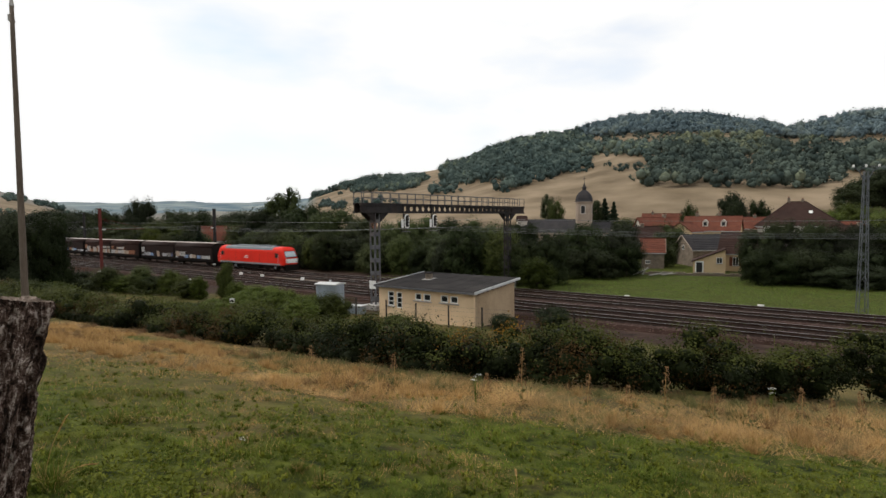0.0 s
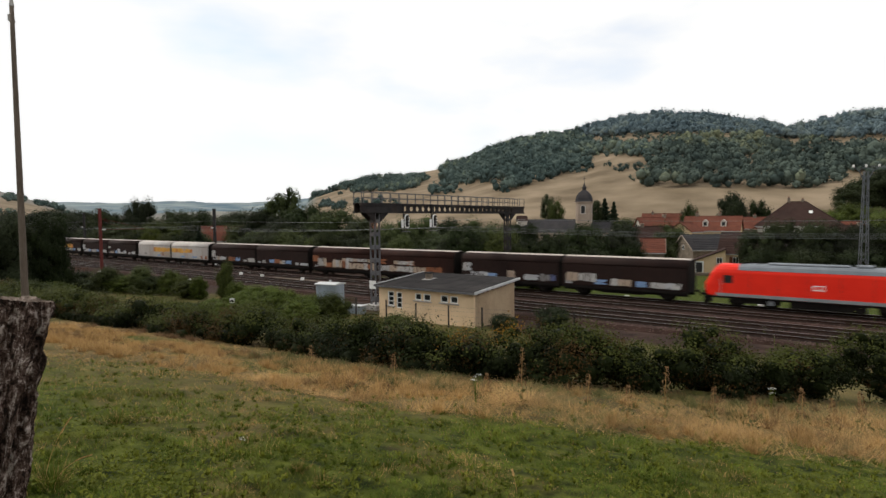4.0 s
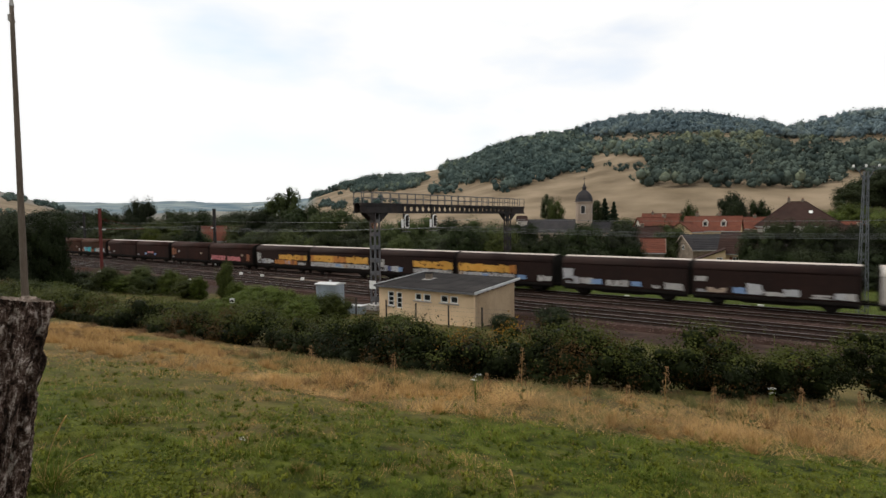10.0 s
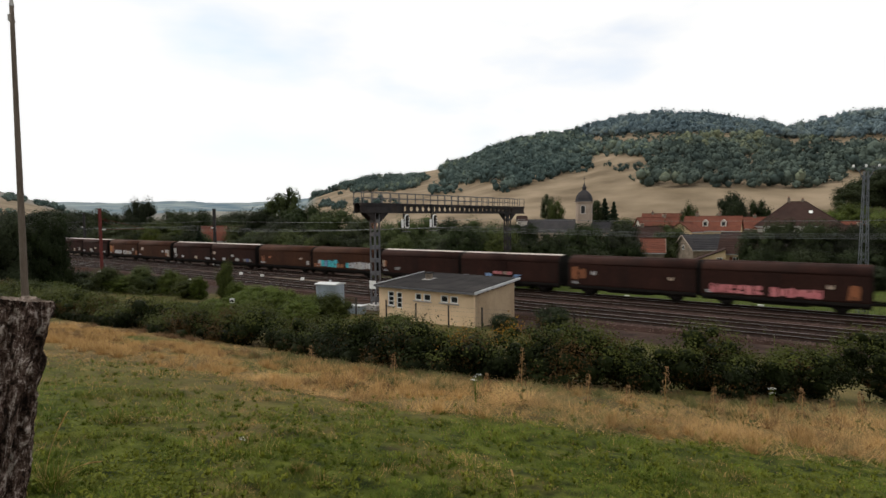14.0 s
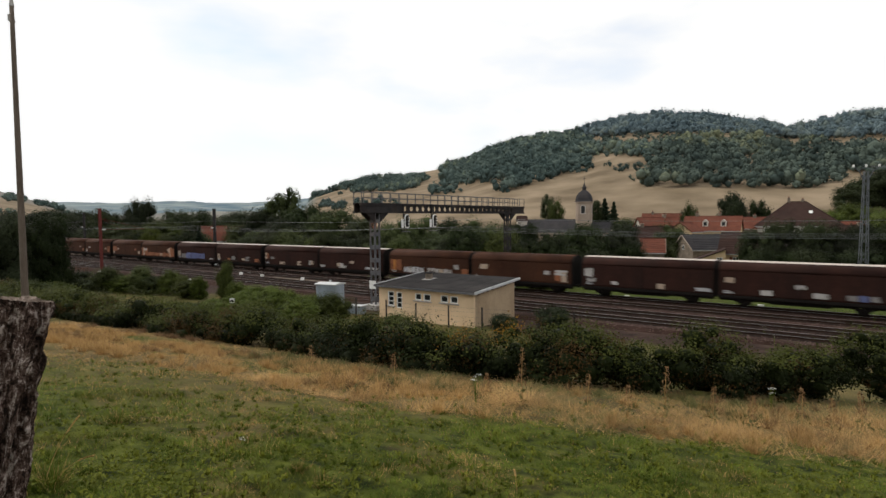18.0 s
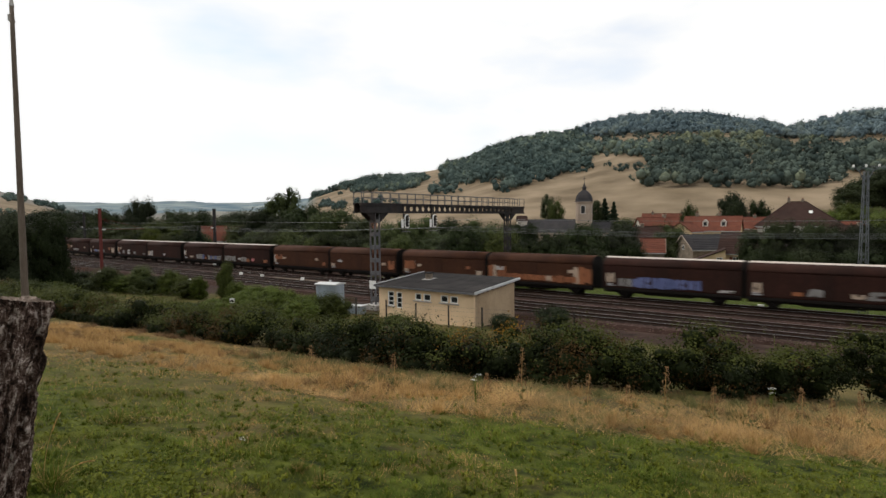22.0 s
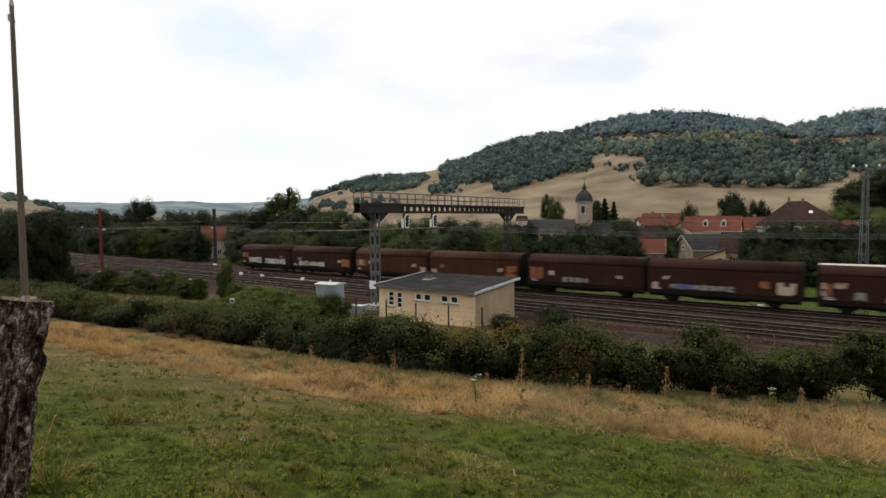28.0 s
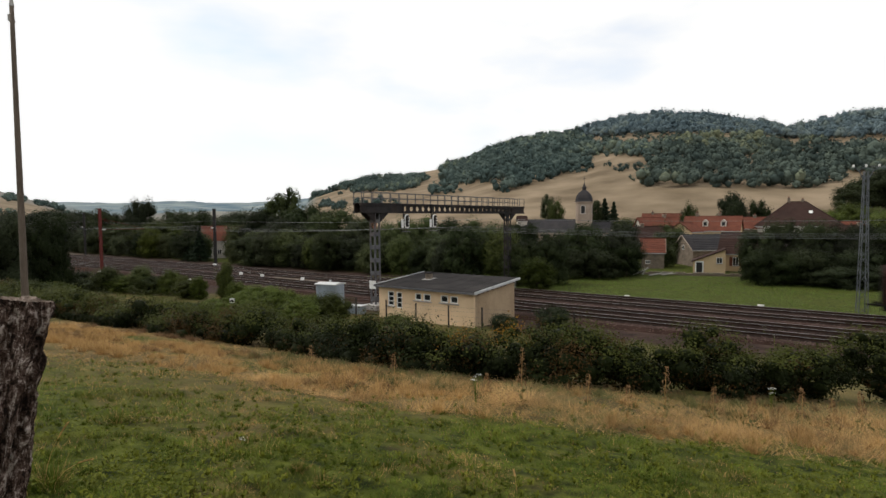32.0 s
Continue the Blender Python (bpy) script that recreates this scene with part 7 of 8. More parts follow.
def build_stems():
    for x, y, h, lean, turn in ((-4.80, 1.51, 0.48, 0.40, 36), (-4.75, 1.56, 0.24, 1.3, 36), (-2.40, 4.31, 0.18, 0.5, 140)):
        z = gz(x, y) - 0.02
        t = thing("wild_oat", pose(x, y, z, 0, 0, turn), "long dry seeded grass stem nodding in the wind", "wild oat", "wild oats")
        pts = [(lean * h * q ** 1.6, 0, h * 1.25 * (q - 0.22 * lean * q ** 3)) for q in [i / 9 for i in range(10)]]
        part("stalk", Geo().tube(pts, [0.0028 - 0.0002 * i for i in range(10)], 5), M_DRYGRASS, t)
        g = Geo()
        for i in range(22):
            q = 0.72 + 0.28 * i / 22
            p = Vector((lean * h * q ** 1.6, 0, h * 1.25 * (q - 0.22 * lean * q ** 3)))
            s = 1 if i % 2 else -1
            g.tube([p, p + Vector((0.012, s * 0.010, 0.010))], [0.004, 0.001], 4)
        part("ear", g, M_DRYGRASS, t, "pale feathery seed ear")
        STEMS.append((t, x, y, z, turn))


build_stems()


def build_grass_clumps():
    rng = np.random.default_rng(64)
    for x, y, size, label in ((-4.71, 1.53, 0.17, "long tangled grass clump at the foot of the post"), (-3.61, 3.13, 0.12, "coarse dark grass clump in the pasture"), (-6.75, 2.84, 0.13, "low dark grass clump in the pasture"), (-3.96, 3.17, 0.09, "small coarse grass clump in the pasture")):
        t = thing("grass_clump", pose(x, y, gz(x, y) - 0.01), label, "grass clump", "grass clumps")
        for name, k, mat in (("green_tuft", 320, M_TUFT), ("dry_tuft", 90, M_DRYGRASS)):
            a, off = rng.uniform(0, math.tau, k), np.abs(rng.normal(size=k)) * 0.5
            d = np.stack([np.cos(a), np.sin(a), 0 * a], -1)
            side = np.stack([-np.sin(a), np.cos(a), 0 * a], -1) * 0.0016
            root = d * (off * size)[:, None]
            h, lean = size * rng.uniform(0.5, 1.4, k), rng.uniform(0.2, 1.1, k)
            tip = root + d * (h * lean)[:, None] + np.array([0, 0, 1.0]) * (h * (1 - 0.3 * lean))[:, None]
            v = np.stack([root - side, root + side, tip + side * 0.2, tip - side * 0.2], 1)
            part(name, quick_mesh(name, v.reshape(-1, 3), np.arange(4 * k).reshape(-1, 4), mat), None, t)


build_grass_clumps()




# ---------------------------------------------------------------- the goods train
HALF = [(1.40, 1.12), (1.45, 1.22), (1.45, 3.35)]
ARCH = [(1.45, 3.35), (1.42, 3.55), (1.33, 3.77), (1.14, 3.97), (0.88, 4.10), (0.60, 4.16)]
RIDGE_CAP = [(0.62, 4.14), (0.40, 4.23), (0.0, 4.27)]
PITCH = 27.35
SHARED = {}


def ring_of(half):
    return [(-y, z) for y, z in half] + [(y, z) for y, z in half[::-1] if y > 0]


def wagon_meshes(kind):
    """Meshes that all the wagons of one paint share."""
    if kind in SHARED:
        return SHARED[kind]
    side, top, cap = {"brown": (M_BROWN, M_BROWN, M_ROOFPALE), "dark": (M_DARK, M_DARK, M_ROOFPALE), "rust": (M_RUST, M_RUST, M_RUST), "plain": (M_BROWN, M_BROWN, M_BROWN), "pale": (M_PALE, M_PALE, M_ROOFPALE)}[kind]
    SHARED[kind] = {
        "body": mesh_of("body", Geo().prism(ring_of(HALF), 0.12, 12.88), side),
        "roof": mesh_of("roof", Geo().prism(ring_of(ARCH), 0.12, 12.88), top, True),
        "ridge": mesh_of("roof_ridge", Geo().prism(ring_of(RIDGE_CAP), 0.08, 12.92), cap),
        "door": mesh_of("sliding_wall", Geo().box(0, 6.15, -1.475, -1.452, 1.28, 3.31).box(0.0, 0.07, -1.49, -1.475, 1.28, 3.31).box(6.08, 6.15, -1.49, -1.475, 1.28, 3.31), side),
        "rib": mesh_of("rib", Geo().box(-0.03, 0.03, -1.488, -1.475, 1.3, 3.3), side),
        "sill": mesh_of("side_sill", Geo().box(0, 13.0, -1.47, -1.40, 0.88, 1.14).box(0, 13.0, 1.40, 1.47, 0.88, 1.14), M_GEAR),
        "wall": mesh_of("end_wall", Geo().prism([(y * 0.975, z - 0.015) for y, z in ring_of(HALF + ARCH[1:] + [(0.0, 4.22)])], 0.0, 0.32), M_GEAR),
        "end": mesh_of("end_rail", Geo().box(-0.02, 0.06, -1.46, 1.46, 3.36, 3.43), M_GEAR),
    }
    return SHARED[kind]


def gear_meshes():
    if "gear" not in SHARED:
        wheel = Geo().tube([(0, -0.065, 0), (0, -0.02, 0), (0, 0.05, 0), (0, 0.07, 0)], [0.45, 0.46, 0.465, 0.49], 24)
        hub = Geo().tube([(0, -0.16, 0), (0, -0.05, 0)], [0.13, 0.2], 12)
        SHARED["gear"] = {
            "wheel": mesh_of("wheel", wheel.add(hub.v, hub.f), M_GEAR),
            "axle": mesh_of("axle", Geo().tube([(0, -1.0, 0), (0, 1.0, 0)], 0.08, 10), M_GEAR),
            "guard": mesh_of("axle_guard", Geo().prism([(-0.95, 1.05), (0.95, 1.05), (0.78, 0.62), (0.30, 0.34), (-0.30, 0.34), (-0.78, 0.62)], -0.04, 0.04, "y").box(-0.2, 0.2, -0.16, 0.04, 0.34, 0.62), M_GEAR),
            "spring": mesh_of("leaf_spring", Geo().prism([(-0.85, 0.98), (0, 0.74), (0.85, 0.98), (0.85, 0.90), (0, 0.60), (-0.85, 0.90)], -0.05, 0.05, "y"), M_GEAR),
            "frame": mesh_of("underframe", Geo().box(0.05, 12.95, -1.05, -0.85, 0.62, 1.12).box(0.05, 12.95, 0.85, 1.05, 0.62, 1.12).box(0.05, 0.35, -1.3, 1.3, 0.85, 1.12).box(12.65, 12.95, -1.3, 1.3, 0.85, 1.12)
                             .prism([(3.2, 0.85), (9.8, 0.85), (8.6, 0.50), (4.4, 0.50)], -1.02, -0.95, "y").box(0.4, 12.6, -0.5, 0.5, 0.72, 0.95), M_GEAR),
            "brake": mesh_of("brake_box", Geo().box(5.6, 7.0, -0.7, 0.7, 0.5, 0.85, 0.04), M_GEAR),
            "buffer": mesh_of("buffer", Geo().tube([(0, 0, 0), (0.4, 0, 0), (0.4, 0, 0), (0.45, 0, 0)], [0.1, 0.1, 0.24, 0.24], 14), M_GEAR),
            "coupling": mesh_of("coupling_bar", Geo().box(-0.75, 0.75, -0.08, 0.08, 0.9, 1.05), M_GEAR),
        }
    return SHARED["gear"]


SISTER = {"orange_letters": ("orange", "orange_letters", "orange"), "yellow": ("yellow", "orange_letters", "yellow"), "white": ("silver", "white", "tan"), "silver": ("white", "violet", "silver"), "blue": ("blue", "silver", "blue"), "tan": ("orange", "tan", "white"),
          "pink": ("pink", "tan", "pink"), "teal": ("silver", "teal", "blue"), "orange": ("orange", "tan", "orange"), "grey": ("grey", "violet", "grey"), "violet": ("violet", "grey", "violet"), "green": ("green", "teal", "silver")}


def sprayed(rng, x0, x1, z0, z1, fill):
    """One sprayed letter shape: a slanted block with notches, a few millimetres proud of the panel."""
    g = Geo()
    z0, z1 = (1.28 + (z - 1.28) * 1.22 for z in (z0, z1))
    c, w, zc, h = (x0 + x1) / 2, (x1 - x0) / 2 * fill * rng.uniform(0.85, 1.15), (z0 + z1) / 2, (z1 - z0) / 2 * rng.uniform(0.8, 1.12)
    slant = rng.uniform(-0.25, 0.3)
    form = rng.choice((*(5 * [[(-1, -1), (-.2, -.9), (1, -1), (.95, .1), (1, .9), (.2, 1), (-.3, .85), (-1, 1), (-.9, -.1)]]), [(-1, -1), (-.2, -1), (-.1, -.5), (.2, -.55), (.25, -1), (1, -1), (.95, .5), (.7, 1), (-.6, .95), (-1, .6)],
                       [(-1, -1), (1, -.95), (.95, -.4), (.1, -.35), (.15, .1), (.9, .15), (1, 1), (-.8, .95), (-.95, .3), (-.4, -.05), (-1, -.2)],
                       [(-.9, -1), (.9, -1), (1, -.2), (.75, .1), (1, .4), (.8, 1), (-.9, 1), (-1, .1)],
                       [(-1, -.8), (-.2, -1), (.9, -.8), (1, .9), (.4, 1), (.35, .2), (-.2, .25), (-.3, 1), (-.95, .85)]))
    pts = []
    for px, pz in form:
        px, pz = px + rng.uniform(-0.1, 0.1), pz + rng.uniform(-0.12, 0.12)
        pts.append((c + w * (px + slant * pz * 0.5), max(1.26, min(3.28, zc + h * pz))))
    m = len(pts)
    y = -1.494 - rng.uniform(0, 0.006)
    g.v = [(px, y, pz) for px, pz in pts] + [(px, -1.476, pz) for px, pz in pts]
    g.f = [tuple(range(m))] + [(i, i + m, (i + 1) % m + m, (i + 1) % m) for i in range(m)]
    return g


# paint, then patches: half (0 rear, 1 leading), from, to along it, from, to in height, colour, number of shapes
WAGONS = [
    ("dark", "dark brown twin goods wagon with pale blue and white graffiti", [(0, .02, .12, 1.9, 2.7, "white", 2), (0, .1, .3, 1.3, 1.9, "silver", 3), (0, .3, .39, 1.3, 1.8, "blue", 1), (0, .5, .58, 1.3, 2.1, "tan", 1), (0, .68, .8, 1.3, 1.9, "blue", 1), (0, .82, .97, 1.3, 2.0, "grey", 2), (1, .04, .3, 1.5, 2.3, "white", 3), (1, .3, .38, 1.3, 1.8, "blue", 1), (1, .42, .58, 1.3, 1.9, "tan", 2), (1, .62, .7, 1.3, 1.8, "blue", 1), (1, .72, .95, 1.3, 1.8, "white", 3)]),
    ("brown", "brown twin goods wagon covered in tan and white graffiti", [(0, .02, .1, 1.9, 2.7, "tan", 1), (0, .1, .24, 1.4, 2.4, "white", 2), (0, .22, .33, 1.3, 1.9, "orange", 1), (0, .34, .6, 1.3, 2.3, "tan", 4), (0, .5, 1.0, 2.15, 2.5, "white", 4), (0, .6, 1.0, 1.3, 2.0, "tan", 5), (1, .02, .55, 1.3, 1.95, "white", 6), (1, .05, .12, 2.1, 2.6, "orange", 1), (1, .24, .5, 2.1, 2.5, "white", 3), (1, .42, .5, 2.0, 2.6, "orange", 1), (1, .55, .66, 1.3, 1.9, "tan", 2), (1, .66, .86, 1.3, 2.0, "orange", 2)]),
    ("dark", "dark brown twin goods wagon with white and blue panels of graffiti", [(0, .02, .09, 1.6, 2.8, "white", 1), (0, .1, .25, 1.3, 1.9, "white", 2), (0, .25, .34, 1.35, 1.85, "blue", 1), (0, .4, .56, 1.3, 1.9, "orange", 2), (0, .58, .66, 1.35, 1.85, "blue", 1), (0, .75, .82, 1.3, 1.6, "white", 1), (0, .85, .98, 1.3, 1.8, "white", 1), (1, .12, .2, 1.3, 1.7, "white", 1), (1, .27, .37, 1.35, 1.85, "blue", 1), (1, .38, .48, 1.4, 1.9, "orange", 1), (1, .48, .58, 1.3, 1.8, "white", 2), (1, .59, .69, 1.35, 1.85, "blue", 1), (1, .77, .83, 1.3, 1.6, "white", 1), (1, .87, .99, 1.3, 1.6, "white", 1)]),
    ("pale", "dirty white twin goods wagon with a yellow band", [(0, .5, .98, 2.0, 2.75, "yellow", 6), (0, .62, .7, 1.3, 1.6, "blue", 1), (0, .2, .28, 1.5, 1.8, "grey", 1), (0, .7, .96, 1.4, 1.9, "tan", 3), (1, .02, .36, 2.0, 2.75, "yellow", 4), (1, .38, .58, 2.05, 2.7, "yellow", 2), (1, .28, .37, 1.3, 1.65, "blue", 1), (1, .6, .7, 1.35, 1.7, "blue", 1), (1, .8, .97, 1.3, 1.7, "tan", 2)]),
    ("dark", "dark brown twin goods wagon with low white and blue graffiti", [(0, .02, .1, 1.6, 2.7, "white", 1), (0, .1, .28, 1.3, 1.9, "white", 3), (0, .26, .34, 1.35, 1.8, "blue", 1), (0, .38, .56, 1.3, 1.8, "white", 2), (0, .58, .66, 1.35, 1.8, "blue", 1), (0, .74, .8, 1.3, 1.6, "white", 1), (0, .84, .96, 1.3, 1.8, "white", 1), (1, .02, .1, 2.1, 2.5, "white", 1), (1, .12, .22, 1.3, 1.7, "white", 1), (1, .27, .35, 1.35, 1.8, "blue", 1), (1, .36, .45, 1.4, 2.1, "silver", 1), (1, .47, .57, 1.3, 1.6, "white", 1), (1, .58, .66, 1.35, 1.85, "blue", 1), (1, .74, .84, 1.3, 1.6, "white", 1), (1, .86, .97, 1.3, 1.8, "white", 2)]),
    ("dark", "dark brown twin goods wagon with yellow lettering over white", [(0, .02, .1, 1.6, 2.7, "white", 1), (0, .1, .3, 1.3, 1.9, "silver", 3), (0, .27, .35, 1.35, 1.8, "blue", 1), (0, .5, .98, 1.85, 2.65, "yellow", 7), (0, .5, .98, 1.3, 1.8, "white", 4), (0, .62, .68, 1.5, 1.85, "blue", 1), (1, .03, .64, 1.85, 2.6, "yellow", 8), (1, .03, .64, 1.3, 1.8, "white", 5), (1, .3, .36, 1.4, 1.75, "blue", 1), (1, .66, .75, 1.35, 1.8, "blue", 1), (1, .86, .99, 1.3, 1.85, "white", 2)]),
    ("dark", "dark brown twin goods wagon with orange and yellow graffiti", [(0, .02, .11, 1.6, 2.7, "white", 2), (0, .11, .3, 1.3, 1.9, "silver", 3), (0, .28, .35, 1.4, 1.85, "blue", 1), (0, .38, .8, 1.3, 1.9, "orange_letters", 5), (0, .47, .98, 1.9, 2.6, "yellow", 6), (0, .59, .66, 1.35, 1.8, "blue", 1), (0, .82, .96, 1.3, 1.7, "white", 2), (1, .03, .95, 1.9, 2.7, "yellow", 8), (1, .03, .97, 1.3, 1.85, "white", 6), (1, .45, .53, 1.4, 1.75, "blue", 1)]),
    ("plain", "brown twin goods wagon with pink lettering", [(0, .03, .16, 1.7, 2.7, "orange", 2), (0, .2, .24, 2.1, 2.5, "tan", 1), (0, .8, .84, 2.0, 2.3, "white", 1), (1, .06, .4, 1.3, 2.0, "pink", 4), (1, .44, .74, 1.3, 1.95, "pink", 3), (1, .76, .8, 2.0, 2.35, "white", 1), (1, .88, .93, 1.4, 2.3, "orange", 1)]),
    ("brown", "dark brown twin goods wagon with a few faded tags", [(0, .03, .08, 1.8, 2.5, "tan", 2), (0, .2, .26, 1.5, 1.8, "grey", 1), (1, .28, .34, 1.4, 1.8, "blue", 1), (1, .36, .55, 1.7, 2.0, "pink", 3), (1, .57, .63, 1.4, 1.8, "blue", 1)]),
    ("rust", "faded brown twin goods wagon with a teal and orange graffito", [(0, .06, .12, 1.5, 2.3, "orange", 1), (0, .08, .13, 1.3, 1.5, "white", 1), (0, .2, .25, 2.0, 2.3, "tan", 1), (0, .79, .84, 2.0, 2.3, "tan", 1), (0, .92, .96, 1.4, 1.9, "tan", 1), (1, .03, .14, 1.3, 1.7, "orange", 2), (1, .1, .42, 1.3, 2.15, "teal", 4), (1, .4, .52, 1.3, 1.8, "orange", 2), (1, .56, .64, 1.3, 2.0, "green", 2), (1, .64, .95, 1.3, 2.1, "silver", 5)]),
    ("brown", "dark brown twin goods wagon with scattered white stickers", [(0, .03, .1, 2.0, 2.7, "white", 2), (0, .05, .12, 1.5, 1.9, "tan", 1), (0, .25, .3, 1.4, 1.7, "white", 1), (0, .6, .66, 1.3, 1.7, "tan", 1), (0, .88, .97, 1.3, 1.6, "white", 1), (1, .05, .1, 2.1, 2.5, "tan", 1), (1, .27, .34, 1.3, 1.7, "white", 1), (1, .47, .53, 1.9, 2.2, "tan", 1), (1, .57, .65, 1.3, 1.7, "white", 1), (1, .75, .92, 1.3, 1.7, "grey", 3)]),
    ("rust", "faded rust-brown twin goods wagon with long silver lettering", [(0, .02, .17, 1.4, 2.7, "orange_letters", 4), (0, .2, .46, 1.3, 1.95, "silver", 4), (0, .5, .8, 1.3, 1.9, "white", 4), (0, .82, .88, 1.9, 2.4, "tan", 1), (0, .92, .98, 1.3, 2.0, "orange", 1), (1, .1, .18, 2.15, 2.6, "tan", 1), (1, .75, .8, 1.9, 2.3, "tan", 1), (1, .84, .96, 1.3, 2.3, "orange", 2), (1, .85, .95, 1.9, 2.4, "white", 1)]),
    ("brown", "dark brown twin goods wagon with small pale tags", [(0, .02, .09, 1.9, 2.7, "tan", 2), (0, .12, .2, 1.9, 2.2, "grey", 1), (0, .3, .4, 1.3, 1.6, "white", 1), (0, .63, .7, 1.3, 1.8, "white", 1), (0, .84, .92, 1.4, 2.0, "tan", 2), (1, .02, .1, 1.3, 1.6, "white", 2), (1, .3, .4, 1.5, 1.9, "tan", 2), (1, .34, .44, 1.3, 1.6, "white", 1), (1, .5, .56, 1.9, 2.2, "tan", 1), (1, .74, .92, 1.3, 1.6, "white", 3)]),
    ("brown", "dark brown twin goods wagon with a violet graffito", [(0, .03, .1, 1.6, 2.4, "tan", 2), (0, .12, .3, 1.3, 2.0, "grey", 2), (0, .28, .74, 1.3, 2.15, "violet", 5), (0, .85, .95, 1.3, 1.5, "white", 1), (1, .04, .1, 1.5, 2.2, "tan", 2), (1, .28, .33, 1.4, 1.7, "orange", 1), (1, .37, .44, 1.4, 2.0, "grey", 1), (1, .6, .66, 1.4, 1.8, "orange", 1), (1, .68, .76, 1.4, 2.0, "grey", 1), (1, .87, .97, 1.3, 1.8, "orange", 1)]),
    ("rust", "faded brown twin goods wagon with one half in patchy orange", [(0, .03, .17, 1.7, 2.6, "orange", 1), (0, .1, .16, 2.2, 2.6, "tan", 1), (0, .03, .08, 1.4, 1.9, "tan", 1), (0, .2, .24, 2.0, 2.3, "tan", 1), (0, .79, .83, 2.0, 2.3, "tan", 1), (0, .9, .96, 1.4, 1.9, "tan", 1), (1, .01, .2, 1.3, 2.5, "orange", 3), (1, .2, .86, 1.3, 1.9, "orange", 8), (1, .83, .99, 1.3, 2.7, "orange", 3), (1, .11, .17, 2.1, 2.5, "tan", 1), (1, .79, .85, 2.1, 2.5, "tan", 1)]),
    ("rust", "plain faded brown twin goods wagon", [(0, .04, .17, 1.9, 2.6, "orange", 1), (0, .02, .06, 1.5, 2.5, "tan", 2), (0, .19, .24, 2.0, 2.3, "tan", 1), (0, .78, .82, 2.0, 2.3, "tan", 1), (0, .9, .95, 1.4, 1.9, "tan", 1), (1, .03, .08, 1.5, 1.9, "tan", 1), (1, .14, .19, 2.0, 2.3, "tan", 1), (1, .8, .85, 1.9, 2.2, "tan", 1), (1, .9, .97, 1.4, 2.5, "orange", 1)]),
    ("brown", "dark brown twin goods wagon with grey sprayed shapes", [(0, .02, .08, 1.7, 2.5, "tan", 2), (0, .18, .25, 1.4, 1.7, "tan", 1), (0, .35, .55, 1.3, 2.0, "grey", 3), (0, .57, .6, 1.3, 1.7, "orange", 1), (0, .64, .96, 1.3, 1.9, "grey", 4), (1, .03, .28, 1.3, 2.0, "grey", 3), (1, .33, .4, 1.5, 1.8, "white", 1), (1, .4, .52, 1.3, 1.9, "grey", 2), (1, .52, .58, 1.3, 1.7, "orange", 1), (1, .63, .68, 1.4, 1.8, "pink", 1), (1, .88, .95, 1.3, 1.7, "orange", 1)]),
    ("brown", "dark brown twin goods wagon with whitewashed squares", [(0, .02, .08, 1.5, 2.5, "tan", 2), (0, .1, .15, 2.1, 2.5, "tan", 1), (0, .2, .25, 1.4, 1.9, "grey", 1), (0, .36, .45, 1.3, 2.15, "white", 1), (0, .58, .64, 1.4, 1.8, "grey", 1), (0, .88, .95, 1.4, 1.6, "grey", 1), (1, .03, .18, 1.3, 2.15, "white", 2), (1, .5, .56, 1.4, 1.8, "tan", 1)]),
    ("plain", "brown twin goods wagon with faint grey stencils", [(0, .02, .15, 1.5, 2.6, "orange", 2), (0, .2, .25, 1.9, 2.3, "tan", 1), (0, .32, .55, 1.4, 1.8, "grey", 4), (0, .78, .83, 1.9, 2.2, "tan", 1), (1, .04, .08, 1.4, 1.9, "tan", 1), (1, .12, .16, 2.1, 2.4, "tan", 1), (1, .16, .6, 1.4, 1.8, "grey", 6), (1, .76, .81, 1.8, 2.3, "tan", 1), (1, .86, .96, 1.4, 2.4, "orange", 1), (1, .87, .95, 1.4, 1.8, "tan", 1)]),
    ("rust", "faded brown twin goods wagon with pale sticker squares", [(0, .02, .16, 1.7, 2.5, "orange", 2), (0, .2, .25, 2.0, 2.4, "tan", 1), (0, .8, .85, 1.9, 2.3, "tan", 1), (0, .91, .97, 1.4, 2.0, "tan", 1), (1, .03, .09, 1.4, 1.9, "tan", 1), (1, .13, .18, 2.0, 2.4, "tan", 1), (1, .78, .83, 1.9, 2.3, "tan", 1), (1, .86, .97, 1.3, 2.5, "orange", 1), (1, .87, .96, 1.4, 1.8, "tan", 1)]),
    ("plain", "brown twin goods wagon with long white sprayed lettering", [(0, .03, .16, 2.0, 2.6, "orange", 2), (0, .16, .43, 1.3, 2.05, "white", 5), (0, .5, .9, 1.3, 1.95, "white", 6), (0, .8, .85, 2.1, 2.4, "orange", 1), (1, .12, .18, 2.0, 2.3, "grey", 1), (1, .13, .58, 1.3, 1.9, "white", 6), (1, .8, .85, 1.9, 2.2, "tan", 1), (1, .87, .97, 1.4, 2.4, "orange", 1)]),
]


